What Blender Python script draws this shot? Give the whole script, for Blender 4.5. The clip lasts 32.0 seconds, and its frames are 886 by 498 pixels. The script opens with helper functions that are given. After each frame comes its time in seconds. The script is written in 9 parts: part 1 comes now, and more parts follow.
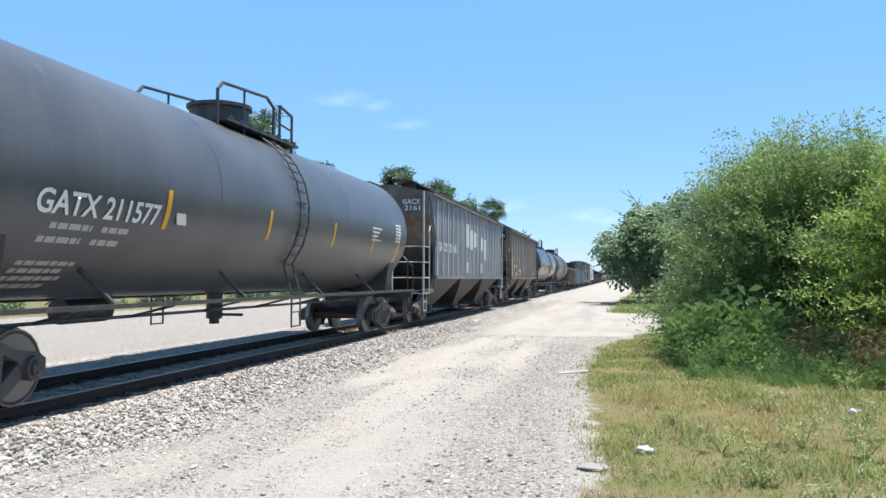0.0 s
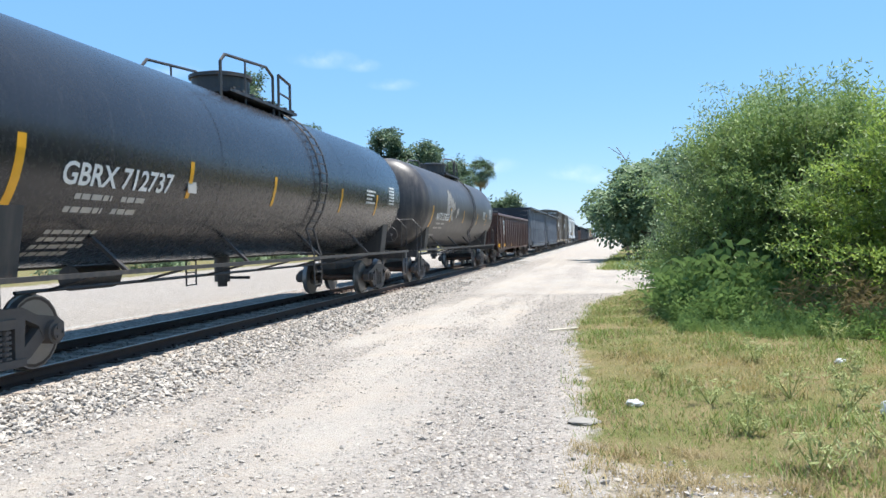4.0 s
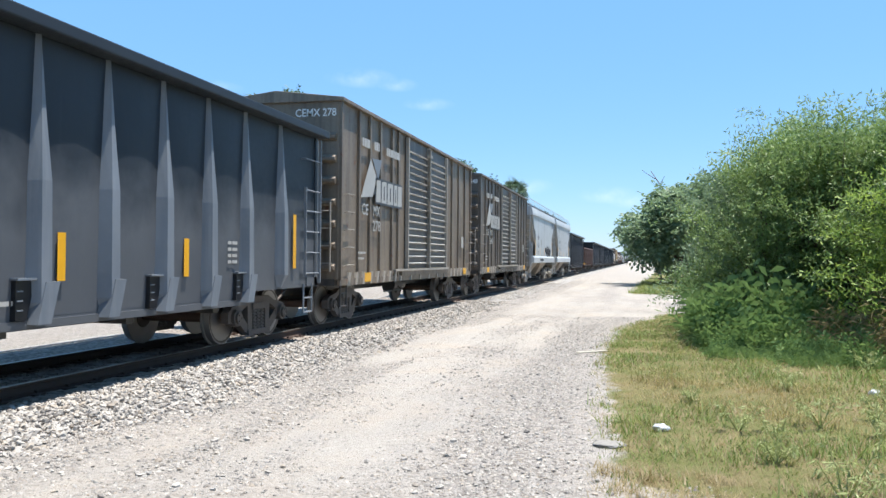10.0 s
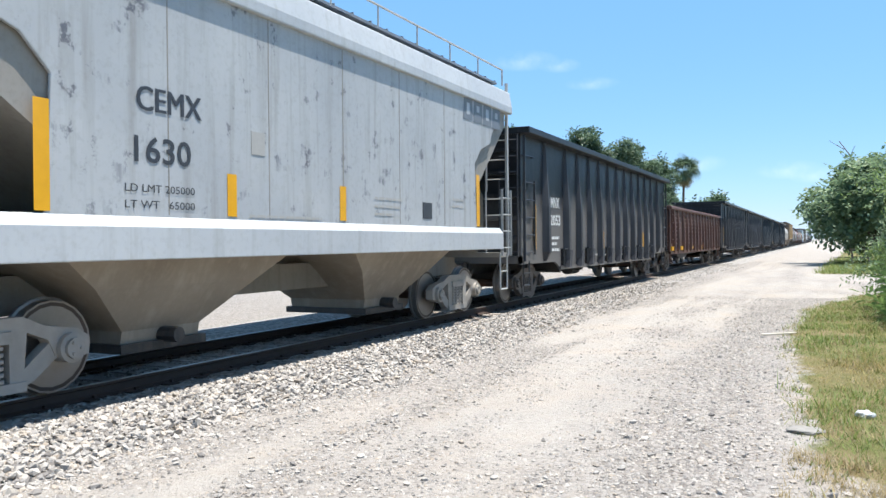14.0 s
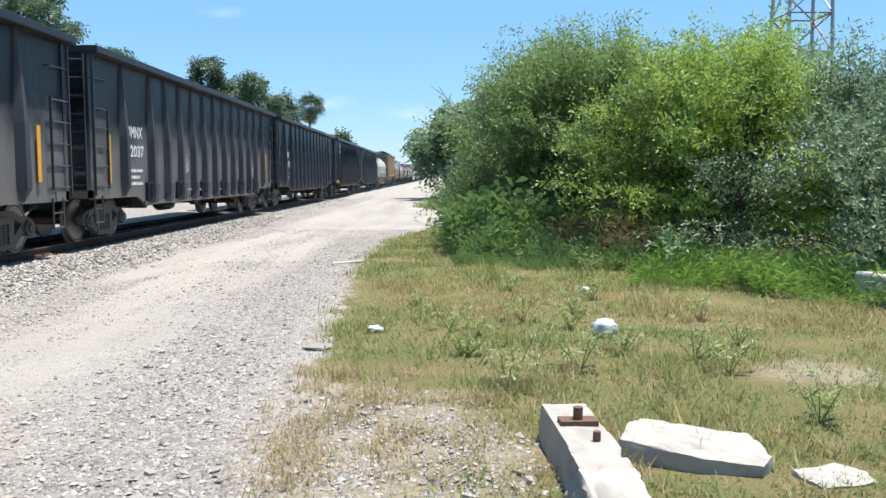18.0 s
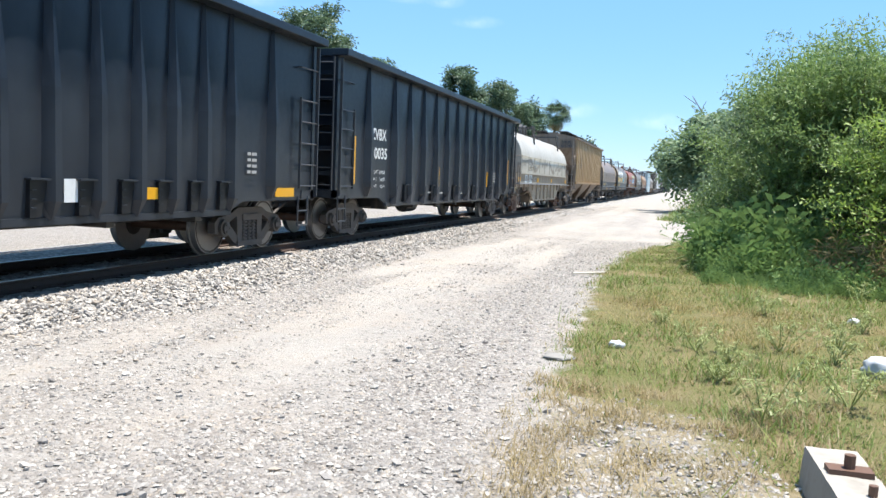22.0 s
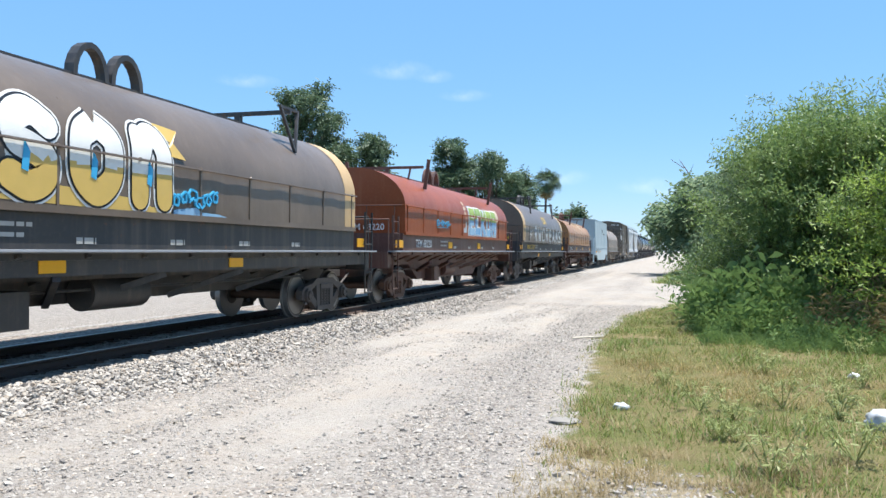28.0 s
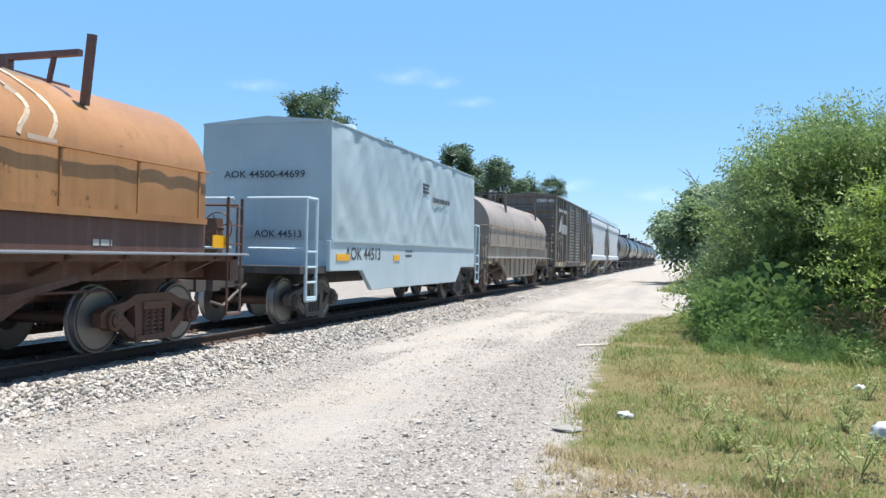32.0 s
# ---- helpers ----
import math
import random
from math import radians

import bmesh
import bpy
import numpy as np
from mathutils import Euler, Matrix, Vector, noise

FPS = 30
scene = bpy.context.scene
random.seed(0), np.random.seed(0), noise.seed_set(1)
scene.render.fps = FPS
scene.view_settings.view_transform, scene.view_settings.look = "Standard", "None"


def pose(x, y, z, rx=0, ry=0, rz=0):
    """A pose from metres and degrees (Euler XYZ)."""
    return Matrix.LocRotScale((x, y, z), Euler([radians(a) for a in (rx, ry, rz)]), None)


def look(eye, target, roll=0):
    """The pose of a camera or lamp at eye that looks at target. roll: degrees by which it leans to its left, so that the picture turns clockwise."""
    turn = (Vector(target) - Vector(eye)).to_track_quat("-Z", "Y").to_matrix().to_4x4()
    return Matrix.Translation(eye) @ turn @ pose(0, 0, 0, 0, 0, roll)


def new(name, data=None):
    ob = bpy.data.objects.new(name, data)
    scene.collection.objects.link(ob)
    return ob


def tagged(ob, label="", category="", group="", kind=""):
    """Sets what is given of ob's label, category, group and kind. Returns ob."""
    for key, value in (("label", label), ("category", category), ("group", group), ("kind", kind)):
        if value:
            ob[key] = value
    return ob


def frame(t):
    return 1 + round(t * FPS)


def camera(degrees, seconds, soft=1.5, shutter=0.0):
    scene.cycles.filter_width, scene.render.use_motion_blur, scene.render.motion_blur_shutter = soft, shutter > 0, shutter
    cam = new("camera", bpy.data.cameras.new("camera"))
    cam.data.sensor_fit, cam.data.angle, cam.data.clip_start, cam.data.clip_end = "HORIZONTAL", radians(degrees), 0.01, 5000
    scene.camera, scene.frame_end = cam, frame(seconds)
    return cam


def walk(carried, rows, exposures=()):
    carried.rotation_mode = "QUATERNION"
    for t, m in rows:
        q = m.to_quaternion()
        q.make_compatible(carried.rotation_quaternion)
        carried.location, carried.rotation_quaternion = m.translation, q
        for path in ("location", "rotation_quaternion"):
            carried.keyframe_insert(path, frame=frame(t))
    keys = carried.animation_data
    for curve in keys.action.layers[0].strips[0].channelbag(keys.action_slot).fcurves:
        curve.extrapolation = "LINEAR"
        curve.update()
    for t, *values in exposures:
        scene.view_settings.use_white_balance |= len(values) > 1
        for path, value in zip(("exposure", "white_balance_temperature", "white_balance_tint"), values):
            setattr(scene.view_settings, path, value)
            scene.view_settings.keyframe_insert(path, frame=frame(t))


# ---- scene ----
# ---------------------------------------------------------------- camera
cam = camera(57.6, 32.0)
ROWS = [
    (0, -0.274, 0.424, 1.649, 12.13, 2.07, 0.24),
    (0.5, -0.271, 0.436, 1.651, 12.26, 1.66, -0.90),
    (0.9, -0.271, 0.441, 1.653, 11.89, 1.44, -0.01),
    (1, -0.271, 0.442, 1.653, 11.22, 1.74, -0.19),
    (1.5, -0.281, 0.439, 1.660, 11.01, 1.24, -0.11),
    (2, -0.285, 0.427, 1.643, 12.49, 0.62, -0.20),
    (2.5, -0.273, 0.427, 1.646, 11.71, 0.66, -0.89),
    (3, -0.280, 0.441, 1.633, 12.58, -0.20, -0.25),
    (3.5, -0.276, 0.445, 1.632, 12.87, -0.56, -0.26),
    (4, -0.260, 0.438, 1.638, 11.45, -0.71, -0.96),
    (4.5, -0.269, 0.434, 1.655, 11.85, 0.10, -1.25),
    (6.5, -0.244, 0.397, 1.629, 13.60, 1.22, -0.19),
    (7, -0.247, 0.395, 1.628, 14.00, 0.87, -0.05),
    (7.5, -0.245, 0.390, 1.627, 14.09, 0.92, -0.18),
    (8, -0.238, 0.399, 1.617, 14.20, 0.91, -0.07),
    (8.5, -0.254, 0.395, 1.612, 14.58, 1.09, -0.04),
    (9, -0.247, 0.398, 1.627, 13.89, 0.66, 0.47),
    (9.5, -0.236, 0.385, 1.634, 13.47, 0.45, 0.32),
    (10, -0.232, 0.384, 1.624, 13.66, 0.69, 0.50),
    (10.5, -0.230, 0.375, 1.614, 13.87, 0.16, -0.07),
    (11, -0.238, 0.380, 1.620, 13.84, -0.27, 0.05),
    (11.5, -0.216, 0.387, 1.624, 14.19, 0.30, -0.65),
    (12, -0.214, 0.392, 1.619, 13.40, 0.55, -1.45),
    (12.5, -0.237, 0.381, 1.605, 14.71, 0.73, -0.36),
    (13, -0.273, 0.394, 1.595, 16.43, 0.86, -0.20),
    (13.5, -0.307, 0.433, 1.582, 22.96, -1.19, -0.30),
    (14, -0.327, 0.443, 1.566, 25.34, -0.47, -0.50),
    (14.4, -0.252, 0.466, 1.569, 29.05, -1.44, -1.84),
    (14.5, -0.206, 0.474, 1.581, 26.94, -1.10, -0.40),
    (14.9, -0.018, 0.512, 1.640, 18.37, -1.56, -1.42),
    (15, 0.004, 0.521, 1.641, 15.48, -2.10, -0.34),
    (15.5, 0.067, 0.524, 1.652, 5.80, -1.95, 2.09),
    (17.5, 0.580, 0.464, 1.516, 0.60, -7.11, -0.19),
    (18, 0.600, 0.450, 1.543, -0.26, -5.13, 0.21),
    (18.5, 0.622, 0.402, 1.542, 7.21, -2.40, 1.29),
    (19, 0.520, 0.371, 1.540, 14.34, -0.47, 0.21),
    (19.5, 0.539, 0.363, 1.560, 15.93, 0.21, 0.04),
    (20, 0.535, 0.260, 1.585, 16.72, 2.65, 0.04),
    (20.1, 0.536, 0.268, 1.584, 16.95, 2.04, -0.57),
    (20.5, 0.543, 0.300, 1.576, 16.12, 2.60, -0.12),
    (21, 0.548, 0.327, 1.572, 16.18, 2.54, -0.53),
    (21.5, 0.521, 0.362, 1.541, 17.02, -3.11, -0.77),
    (22, 0.510, 0.491, 1.553, 16.53, -4.94, 2.33),
    (22.3, 0.514, 0.515, 1.585, 22.39, -2.70, -1.63),
    (22.5, 0.526, 0.511, 1.542, 24.12, -4.98, 1.91),
    (23, 0.578, 0.472, 1.561, 18.62, -4.33, 2.01),
    (23.5, 0.527, 0.405, 1.555, 13.17, -0.59, -0.78),
    (24, 0.499, 0.358, 1.555, 11.59, -0.96, 1.42),
    (24.5, 0.476, 0.349, 1.551, 15.23, -0.07, 1.12),
    (25, 0.480, 0.338, 1.541, 16.62, -0.71, 1.13),
    (25.5, 0.481, 0.345, 1.539, 16.33, -0.81, 1.16),
    (27.5, 0.486, 0.334, 1.544, 17.09, -0.23, 0.31),
    (28, 0.492, 0.332, 1.545, 16.27, 0.07, 0.38),
    (28.5, 0.494, 0.330, 1.545, 16.43, 0.19, 0.49),
    (29, 0.489, 0.327, 1.543, 16.79, 0.23, 0.62),
    (29.5, 0.487, 0.323, 1.555, 16.98, 0.81, 0.55),
    (30, 0.487, 0.329, 1.543, 16.94, 0.67, 0.66),
    (30.5, 0.489, 0.333, 1.540, 16.84, -0.22, 0.52),
    (31, 0.482, 0.334, 1.543, 16.88, -0.60, 0.75),
    (31.5, 0.487, 0.333, 1.544, 16.64, 0.03, 1.01),
    (32, 0.487, 0.328, 1.548, 16.63, 0.47, 1.11),
]
PATH = [(t, pose(x, y, z, 90 + p, 0, w) @ pose(0, 0, 0, 0, 0, r)) for t, x, y, z, w, p, r in ROWS]
walk(cam, PATH, exposures=[(0, 0.86), (4, 0.9), (7, 0.96), (9, 0.93), (11, 0.88), (12, 0.86), (13.5, 0.84), (14.6, 1.06), (15.4, 1.1), (16.6, 0.84), (17.6, 0.82), (18.2, 0.89), (19.2, 1.06), (21.3, 1.1), (22, 1.02), (23, 1.0), (24, 0.92), (24.8, 0.8), (26, 0.83), (32, 0.85)])

# ---------------------------------------------------------------- light
SUN_EL, SUN_AZ = 78.3, -70.0         # degrees above the horizon; from +y towards -x
sun_dir = Vector((-math.sin(radians(SUN_AZ)) * math.cos(radians(SUN_EL)),
                  math.cos(radians(SUN_AZ)) * math.cos(radians(SUN_EL)), math.sin(radians(SUN_EL))))
sun = new("sun", bpy.data.lights.new("sun", "SUN"))
sun.data.energy, sun.data.angle, sun.data.color = 5.0, radians(0.55), (1.0, 0.96, 0.90)
sun.matrix_world = look(sun_dir * 60, (0, 0, 0))
world = bpy.data.worlds.new("sky")
scene.world = world
world.use_nodes = True
wn = world.node_tree
sky = wn.nodes.new("ShaderNodeTexSky")
sky.sky_type, sky.sun_disc = "NISHITA", False
sky.sun_elevation, sky.sun_rotation = radians(SUN_EL), radians(-SUN_AZ)
sky.air_density, sky.dust_density, sky.ozone_density = 1.0, 0.0, 2.0
rich = wn.nodes.new("ShaderNodeHueSaturation")
rich.inputs["Saturation"].default_value = 1.2
wn.links.new(sky.outputs[0], rich.inputs["Color"])
haze = wn.nodes.new("ShaderNodeMix")
haze.data_type = "RGBA"
haze.inputs["Factor"].default_value = 0.6
haze.inputs[7].default_value = (1.72, 3.9, 7.15, 1.0)      # even pale blue of a humid noon sky
wn.links.new(rich.outputs[0], haze.inputs[6])
wn.links.new(haze.outputs[2], wn.nodes["Background"].inputs[0])
wn.nodes["Background"].inputs[1].default_value = 0.092

# ---------------------------------------------------------------- geometry helpers


class G:
    """Collects points and faces of one mesh."""

    def __init__(self):
        self.v, self.f = [], []

    def add(self, vs, fs):
        n = len(self.v)
        self.v += [tuple(p) for p in vs]
        self.f += [tuple(i + n for i in q) for q in fs]
        return self

    def box(self, x0, x1, y0, y1, z0, z1):
        vs = [(x, y, z) for z in (z0, z1) for y in (y0, y1) for x in (x0, x1)]
        return self.add(vs, [(0, 2, 3, 1), (4, 5, 7, 6), (0, 1, 5, 4), (2, 6, 7, 3), (0, 4, 6, 2), (1, 3, 7, 5)])

    def beam(self, a, b, w, h, up=(0, 0, 1)):
        """A straight bar of width w and height h from a to b."""
        a, b = Vector(a), Vector(b)
        d = (b - a).normalized()
        s = d.cross(Vector(up))
        s = s.normalized() if s.length > 1e-4 else Vector((1, 0, 0))
        u = s.cross(d)
        vs = [p + s * i * w / 2 + u * j * h / 2 for p in (a, b) for i, j in ((-1, -1), (1, -1), (1, 1), (-1, 1))]
        return self.add(vs, [(0, 1, 2, 3), (7, 6, 5, 4), (0, 4, 5, 1), (1, 5, 6, 2), (2, 6, 7, 3), (3, 7, 4, 0)])

    def cyl(self, a, b, r, n=12, r2=None, caps=True):
        a, b = Vector(a), Vector(b)
        d = (b - a).normalized()
        s = d.orthogonal().normalized()
        u = d.cross(s)
        r2 = r if r2 is None else r2
        vs = []
        for p, q in ((a, r), (b, r2)):
            vs += [p + (s * math.cos(k * math.tau / n) + u * math.sin(k * math.tau / n)) * q for k in range(n)]
        fs = [(k, (k + 1) % n, n + (k + 1) % n, n + k) for k in range(n)]
        if caps:
            fs += [tuple(range(n - 1, -1, -1)), tuple(range(n, 2 * n))]
        return self.add(vs, fs)

    def tube(self, path, r, n=6):
        for a, b in zip(path, path[1:]):
            self.cyl(a, b, r, n)
        return self

    def prism(self, poly, lo, hi, axis="x"):
        """A polygon of (a, b) pairs, drawn out along an axis from lo to hi."""
        n = len(poly)
        place = {"x": lambda a, b, c: (c, a, b), "y": lambda a, b, c: (a, c, b), "z": lambda a, b, c: (a, b, c)}[axis]
        vs = [place(a, b, lo) for a, b in poly] + [place(a, b, hi) for a, b in poly]
        fs = [(k, (k + 1) % n, n + (k + 1) % n, n + k) for k in range(n)]
        return self.add(vs, fs + [tuple(range(n - 1, -1, -1)), tuple(range(n, 2 * n))])

    def loft(self, rings, closed=True, caps=True):
        n = len(rings[0])
        vs = [p for r in rings for p in r]
        fs = []
        for i in range(len(rings) - 1):
            for k in range(n if closed else n - 1):
                k2 = (k + 1) % n
                fs.append((i * n + k, i * n + k2, (i + 1) * n + k2, (i + 1) * n + k))
        if caps:
            fs += [tuple(range(n - 1, -1, -1)), tuple((len(rings) - 1) * n + k for k in range(n))]
        return self.add(vs, fs)

    def lathe_x(self, prof, y, z, n=28):
        """Profile of (x, radius), turned round the axis along x through (y, z)."""
        rings = [[(x, y + r * math.cos(k * math.tau / n), z + r * math.sin(k * math.tau / n)) for k in range(n)] for x, r in prof]
        return self.loft(rings)

    def mesh(self, name, mat, smooth=0):
        me = bpy.data.meshes.new(name)
        me.from_pydata(self.v, [], self.f)
        bm = bmesh.new()
        bm.from_mesh(me)
        bmesh.ops.recalc_face_normals(bm, faces=bm.faces)
        bm.to_mesh(me)
        bm.free()
        me.materials.append(mat)
        if smooth:
            me.polygons.foreach_set("use_smooth", [True] * len(me.polygons))
            me.set_sharp_from_angle(angle=radians(smooth))
        return me


def part(name, g, mat, parent, label="", smooth=0, bevel=0.0, at=None):
    """Links one mesh as a part under a thing or another part."""
    me = g.mesh(name, mat, smooth) if isinstance(g, G) else g
    ob = new(name, me)
    ob.parent = parent
    if at is not None:
        ob.location = at
    if bevel:
        m = ob.modifiers.new("edge", "BEVEL")
        m.width, m.segments, m.limit_method, m.angle_limit = bevel, 2, "ANGLE", radians(40)
    if label:
        tagged(ob, label)
    return ob


def thing(name, label, category, group="", kind=""):
    return tagged(new(name), label, category, group, kind)


# ---------------------------------------------------------------- materials
def rgb(h):
    """A colour from its sRGB hex code."""
    c = [int(h[i:i + 2], 16) / 255 for i in (0, 2, 4)]
    return tuple(x / 12.92 if x <= 0.04045 else ((x + 0.055) / 1.055) ** 2.4 for x in c) + (1.0,)


class M:
    """A node material with short ways to add nodes."""

    def __init__(self, name):
        self.m = bpy.data.materials.new(name)
        self.m.use_nodes = True
        self.t = self.m.node_tree
        self.b = self.t.nodes["Principled BSDF"]

    def node(self, kind, **props):
        n = self.t.nodes.new(kind)
        for k, v in props.items():
            if k == "operation":
                n.operation = v
            elif k == "data_type":
                n.data_type = v
            elif k == "blend_type":
                n.blend_type = v
            elif k == "feature":
                n.feature = v
            elif k == "distance":
                n.distance = v
        return n

    def link(self, a, b):
        self.t.links.new(a, b)

    def coords(self, scale=(1, 1, 1), shift=True):
        tc = self.node("ShaderNodeTexCoord")
        mp = self.node("ShaderNodeMapping")
        mp.inputs["Scale"].default_value = scale
        self.link(tc.outputs["Object"], mp.inputs["Vector"])
        if shift:
            oi = self.node("ShaderNodeObjectInfo")
            mu = self.node("ShaderNodeMath", operation="MULTIPLY")
            mu.inputs[1].default_value = 37.0
            self.link(oi.outputs["Random"], mu.inputs[0])
            self.link(mu.outputs[0], mp.inputs["Location"])
        return mp.outputs[0]

    def noise(self, vec, scale, detail=4, rough=0.55):
        n = self.node("ShaderNodeTexNoise")
        n.inputs["Scale"].default_value, n.inputs["Detail"].default_value, n.inputs["Roughness"].default_value = scale, detail, rough
        self.link(vec, n.inputs["Vector"])
        return n.outputs[0]

    def ramp(self, fac, stops):
        r = self.node("ShaderNodeValToRGB")
        e = r.color_ramp.elements
        while len(e) < len(stops):
            e.new(0.5)
        for x, (p, c) in zip(e, stops):
            x.position = p
            x.color = c if isinstance(c, tuple) else (c, c, c, 1)
        self.link(fac, r.inputs[0])
        return r.outputs[0]

    def mix(self, fac, a, b, blend="MIX"):
        n = self.node("ShaderNodeMix", data_type="RGBA", blend_type=blend)
        for sock, val in ((n.inputs["Factor"], fac), (n.inputs[6], a), (n.inputs[7], b)):
            if isinstance(val, (int, float, tuple)):
                sock.default_value = val
            else:
                self.link(val, sock)
        return n.outputs[2]

    def math(self, op, a, b=0.0):
        n = self.node("ShaderNodeMath", operation=op)
        for k, v in ((0, a), (1, b)):
            if isinstance(v, (int, float)):
                n.inputs[k].default_value = v
            else:
                self.link(v, n.inputs[k])
        return n.outputs[0]

    def bump(self, height, strength, dist=0.02):
        n = self.node("ShaderNodeBump")
        n.inputs["Strength"].default_value, n.inputs["Distance"].default_value = strength, dist
        self.link(height, n.inputs["Height"])
        self.link(n.outputs[0], self.b.inputs["Normal"])

    def set(self, color=None, rough=None, metal=None, spec=None):
        for key, val in (("Base Color", color), ("Roughness", rough), ("Metallic", metal), ("Specular IOR Level", spec)):
            if val is None:
                continue
            if isinstance(val, (int, float, tuple)):
                self.b.inputs[key].default_value = val
            else:
                self.link(val, self.b.inputs[key])
        return self.m


def paint(name, base, second, dirt, rust=None, rough=0.4, dirt_low=0.5, rust_at=0.64, streaks=0.45, wave=0.0, spec=0.5, speck=0.28, low_lit=None):
    """Weathered paint: patches of a second tone, run-down streaks of dirt, specks of rust."""
    m = M(name)
    co = m.coords()
    big = m.noise(co, 0.55, 5)
    fine = m.noise(co, 14, 6, 0.65)
    run = m.noise(m.coords((5.5, 5.5, 0.35)), 1.0, 5, 0.6)
    col = m.mix(m.ramp(big, [(0.35, 0.0), (0.68, 1.0)]), base, second)
    col = m.mix(m.math("MULTIPLY", m.ramp(run, [(dirt_low, 0.0), (dirt_low + 0.22, 1.0)]), streaks), col, dirt)
    col = m.mix(m.math("MULTIPLY", m.ramp(fine, [(0.5, 0.0), (0.75, 1.0)]), speck), col, dirt)
    if low_lit:                                 # dust mixed with painted sunlight below the chord's shadow, thinning upwards in uneven tongues
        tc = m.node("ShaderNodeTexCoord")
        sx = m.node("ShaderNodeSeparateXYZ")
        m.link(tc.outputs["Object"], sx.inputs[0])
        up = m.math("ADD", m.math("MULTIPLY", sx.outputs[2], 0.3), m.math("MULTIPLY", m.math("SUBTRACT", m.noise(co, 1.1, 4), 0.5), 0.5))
        col = m.mix(m.math("MULTIPLY", m.ramp(up, [(0.56, 1.0), (0.80, 0.0)]), low_lit[1]), col, low_lit[0])
    if rust:
        spots = m.math("MULTIPLY", m.ramp(m.noise(co, 3.2, 8, 0.7), [(rust_at, 0.0), (rust_at + 0.05, 1.0)]), m.ramp(run, [(0.4, 0.0), (0.6, 1.0)]))
        col = m.mix(spots, col, rust)
    r = m.math("ADD", m.math("MULTIPLY", fine, 0.25), rough - 0.1)
    m.set(col, r, 0.0, spec)
    h = m.math("ADD", m.math("MULTIPLY", fine, 0.12), m.math("MULTIPLY", m.noise(co, 1.5, 2), 1.0 if wave else 0.0))
    m.bump(h, 0.25 + wave, 0.03)
    return m.m


def plain(name, color, rough=0.5, metal=0.0, vary=0.25, scale=9.0, bumpy=0.15):
    m = M(name)
    co = m.coords()
    n = m.noise(co, scale, 6, 0.6)
    dark = tuple(c * (1 - vary) for c in color[:3]) + (1.0,)
    light = tuple(min(1, c * (1 + vary)) for c in color[:3]) + (1.0,)
    m.set(m.mix(n, dark, light), m.math("ADD", m.math("MULTIPLY", n, 0.2), rough - 0.1), metal)
    m.bump(n, bumpy, 0.01)
    return m.m


RUST = rgb("6b4630")
DUST = rgb("7d766a")
mat_tank_grey = paint("weathered_grey_tank_paint", rgb("55565a"), rgb("46484d"), rgb("7d756c"), rgb("8a5a38"), 0.32, 0.54, 0.69, 0.18, 0.0, 0.45, 0.1)
mat_tank_black = paint("black_tank_paint", rgb("2e2f33"), rgb("262629"), rgb("57534f"), None, 0.24, 0.58, 0.7, 0.18, 0.0, 0.5, 0.06)
mat_tank_dirty = paint("dirty_black_tank_paint", rgb("333236"), rgb("3d3a39"), rgb("6d675f"), RUST, 0.42, 0.46, 0.66, 0.5)
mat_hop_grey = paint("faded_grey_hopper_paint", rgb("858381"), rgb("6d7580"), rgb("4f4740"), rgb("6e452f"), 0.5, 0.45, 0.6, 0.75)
# Ribs lighter than the panels between them.
mat_hop_rib = paint("pale_grey_rib_paint", rgb("b3b3b2"), rgb("a0a4aa"), rgb("756c62"), None, 0.55, 0.54, 0.7, 0.4)
# Darker than the sides: brown stains and the ends' shade, both in the colour.
mat_hop_dark = paint("grimy_shaded_end_paint", rgb("6a625b"), rgb("4b443f"), rgb("8a8377"), RUST, 0.6, 0.5, 0.6, 0.5)
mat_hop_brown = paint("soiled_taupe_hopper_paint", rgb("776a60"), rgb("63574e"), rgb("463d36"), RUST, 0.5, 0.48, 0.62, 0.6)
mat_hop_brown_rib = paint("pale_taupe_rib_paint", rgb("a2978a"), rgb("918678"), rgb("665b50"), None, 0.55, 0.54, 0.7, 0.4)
# Bays darker than the sides: shade under the body put into the paint.
mat_bay_dark = paint("grimy_shaded_bay_paint", rgb("39332e"), rgb("2c2825"), rgb("5b5148"), RUST, 0.6, 0.54, 0.64, 0.4)
mat_bay_dusty = paint("cement_dusted_bay_paint", rgb("978d7f"), rgb("7b7165"), rgb("aaa091"), None, 0.7, 0.5, 0.7, 0.5)
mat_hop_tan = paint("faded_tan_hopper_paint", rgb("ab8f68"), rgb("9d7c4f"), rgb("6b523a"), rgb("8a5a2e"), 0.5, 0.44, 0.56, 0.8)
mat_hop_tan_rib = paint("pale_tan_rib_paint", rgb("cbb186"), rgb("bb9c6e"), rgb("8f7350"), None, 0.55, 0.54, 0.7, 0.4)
# Bays in a darker brown than the tan sides.
mat_hop_tan_low = paint("dark_tan_bay_paint", rgb("655648"), rgb("524538"), rgb("7b6a57"), RUST, 0.6, 0.5, 0.62, 0.5)
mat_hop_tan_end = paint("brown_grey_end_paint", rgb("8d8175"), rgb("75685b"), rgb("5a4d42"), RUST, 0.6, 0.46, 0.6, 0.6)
mat_white = paint("off_white_hopper_paint", rgb("b9bcbd"), rgb("abafb2"), rgb("888680"), None, 0.45, 0.54, 0.7, 0.4, 0.0, 0.4)
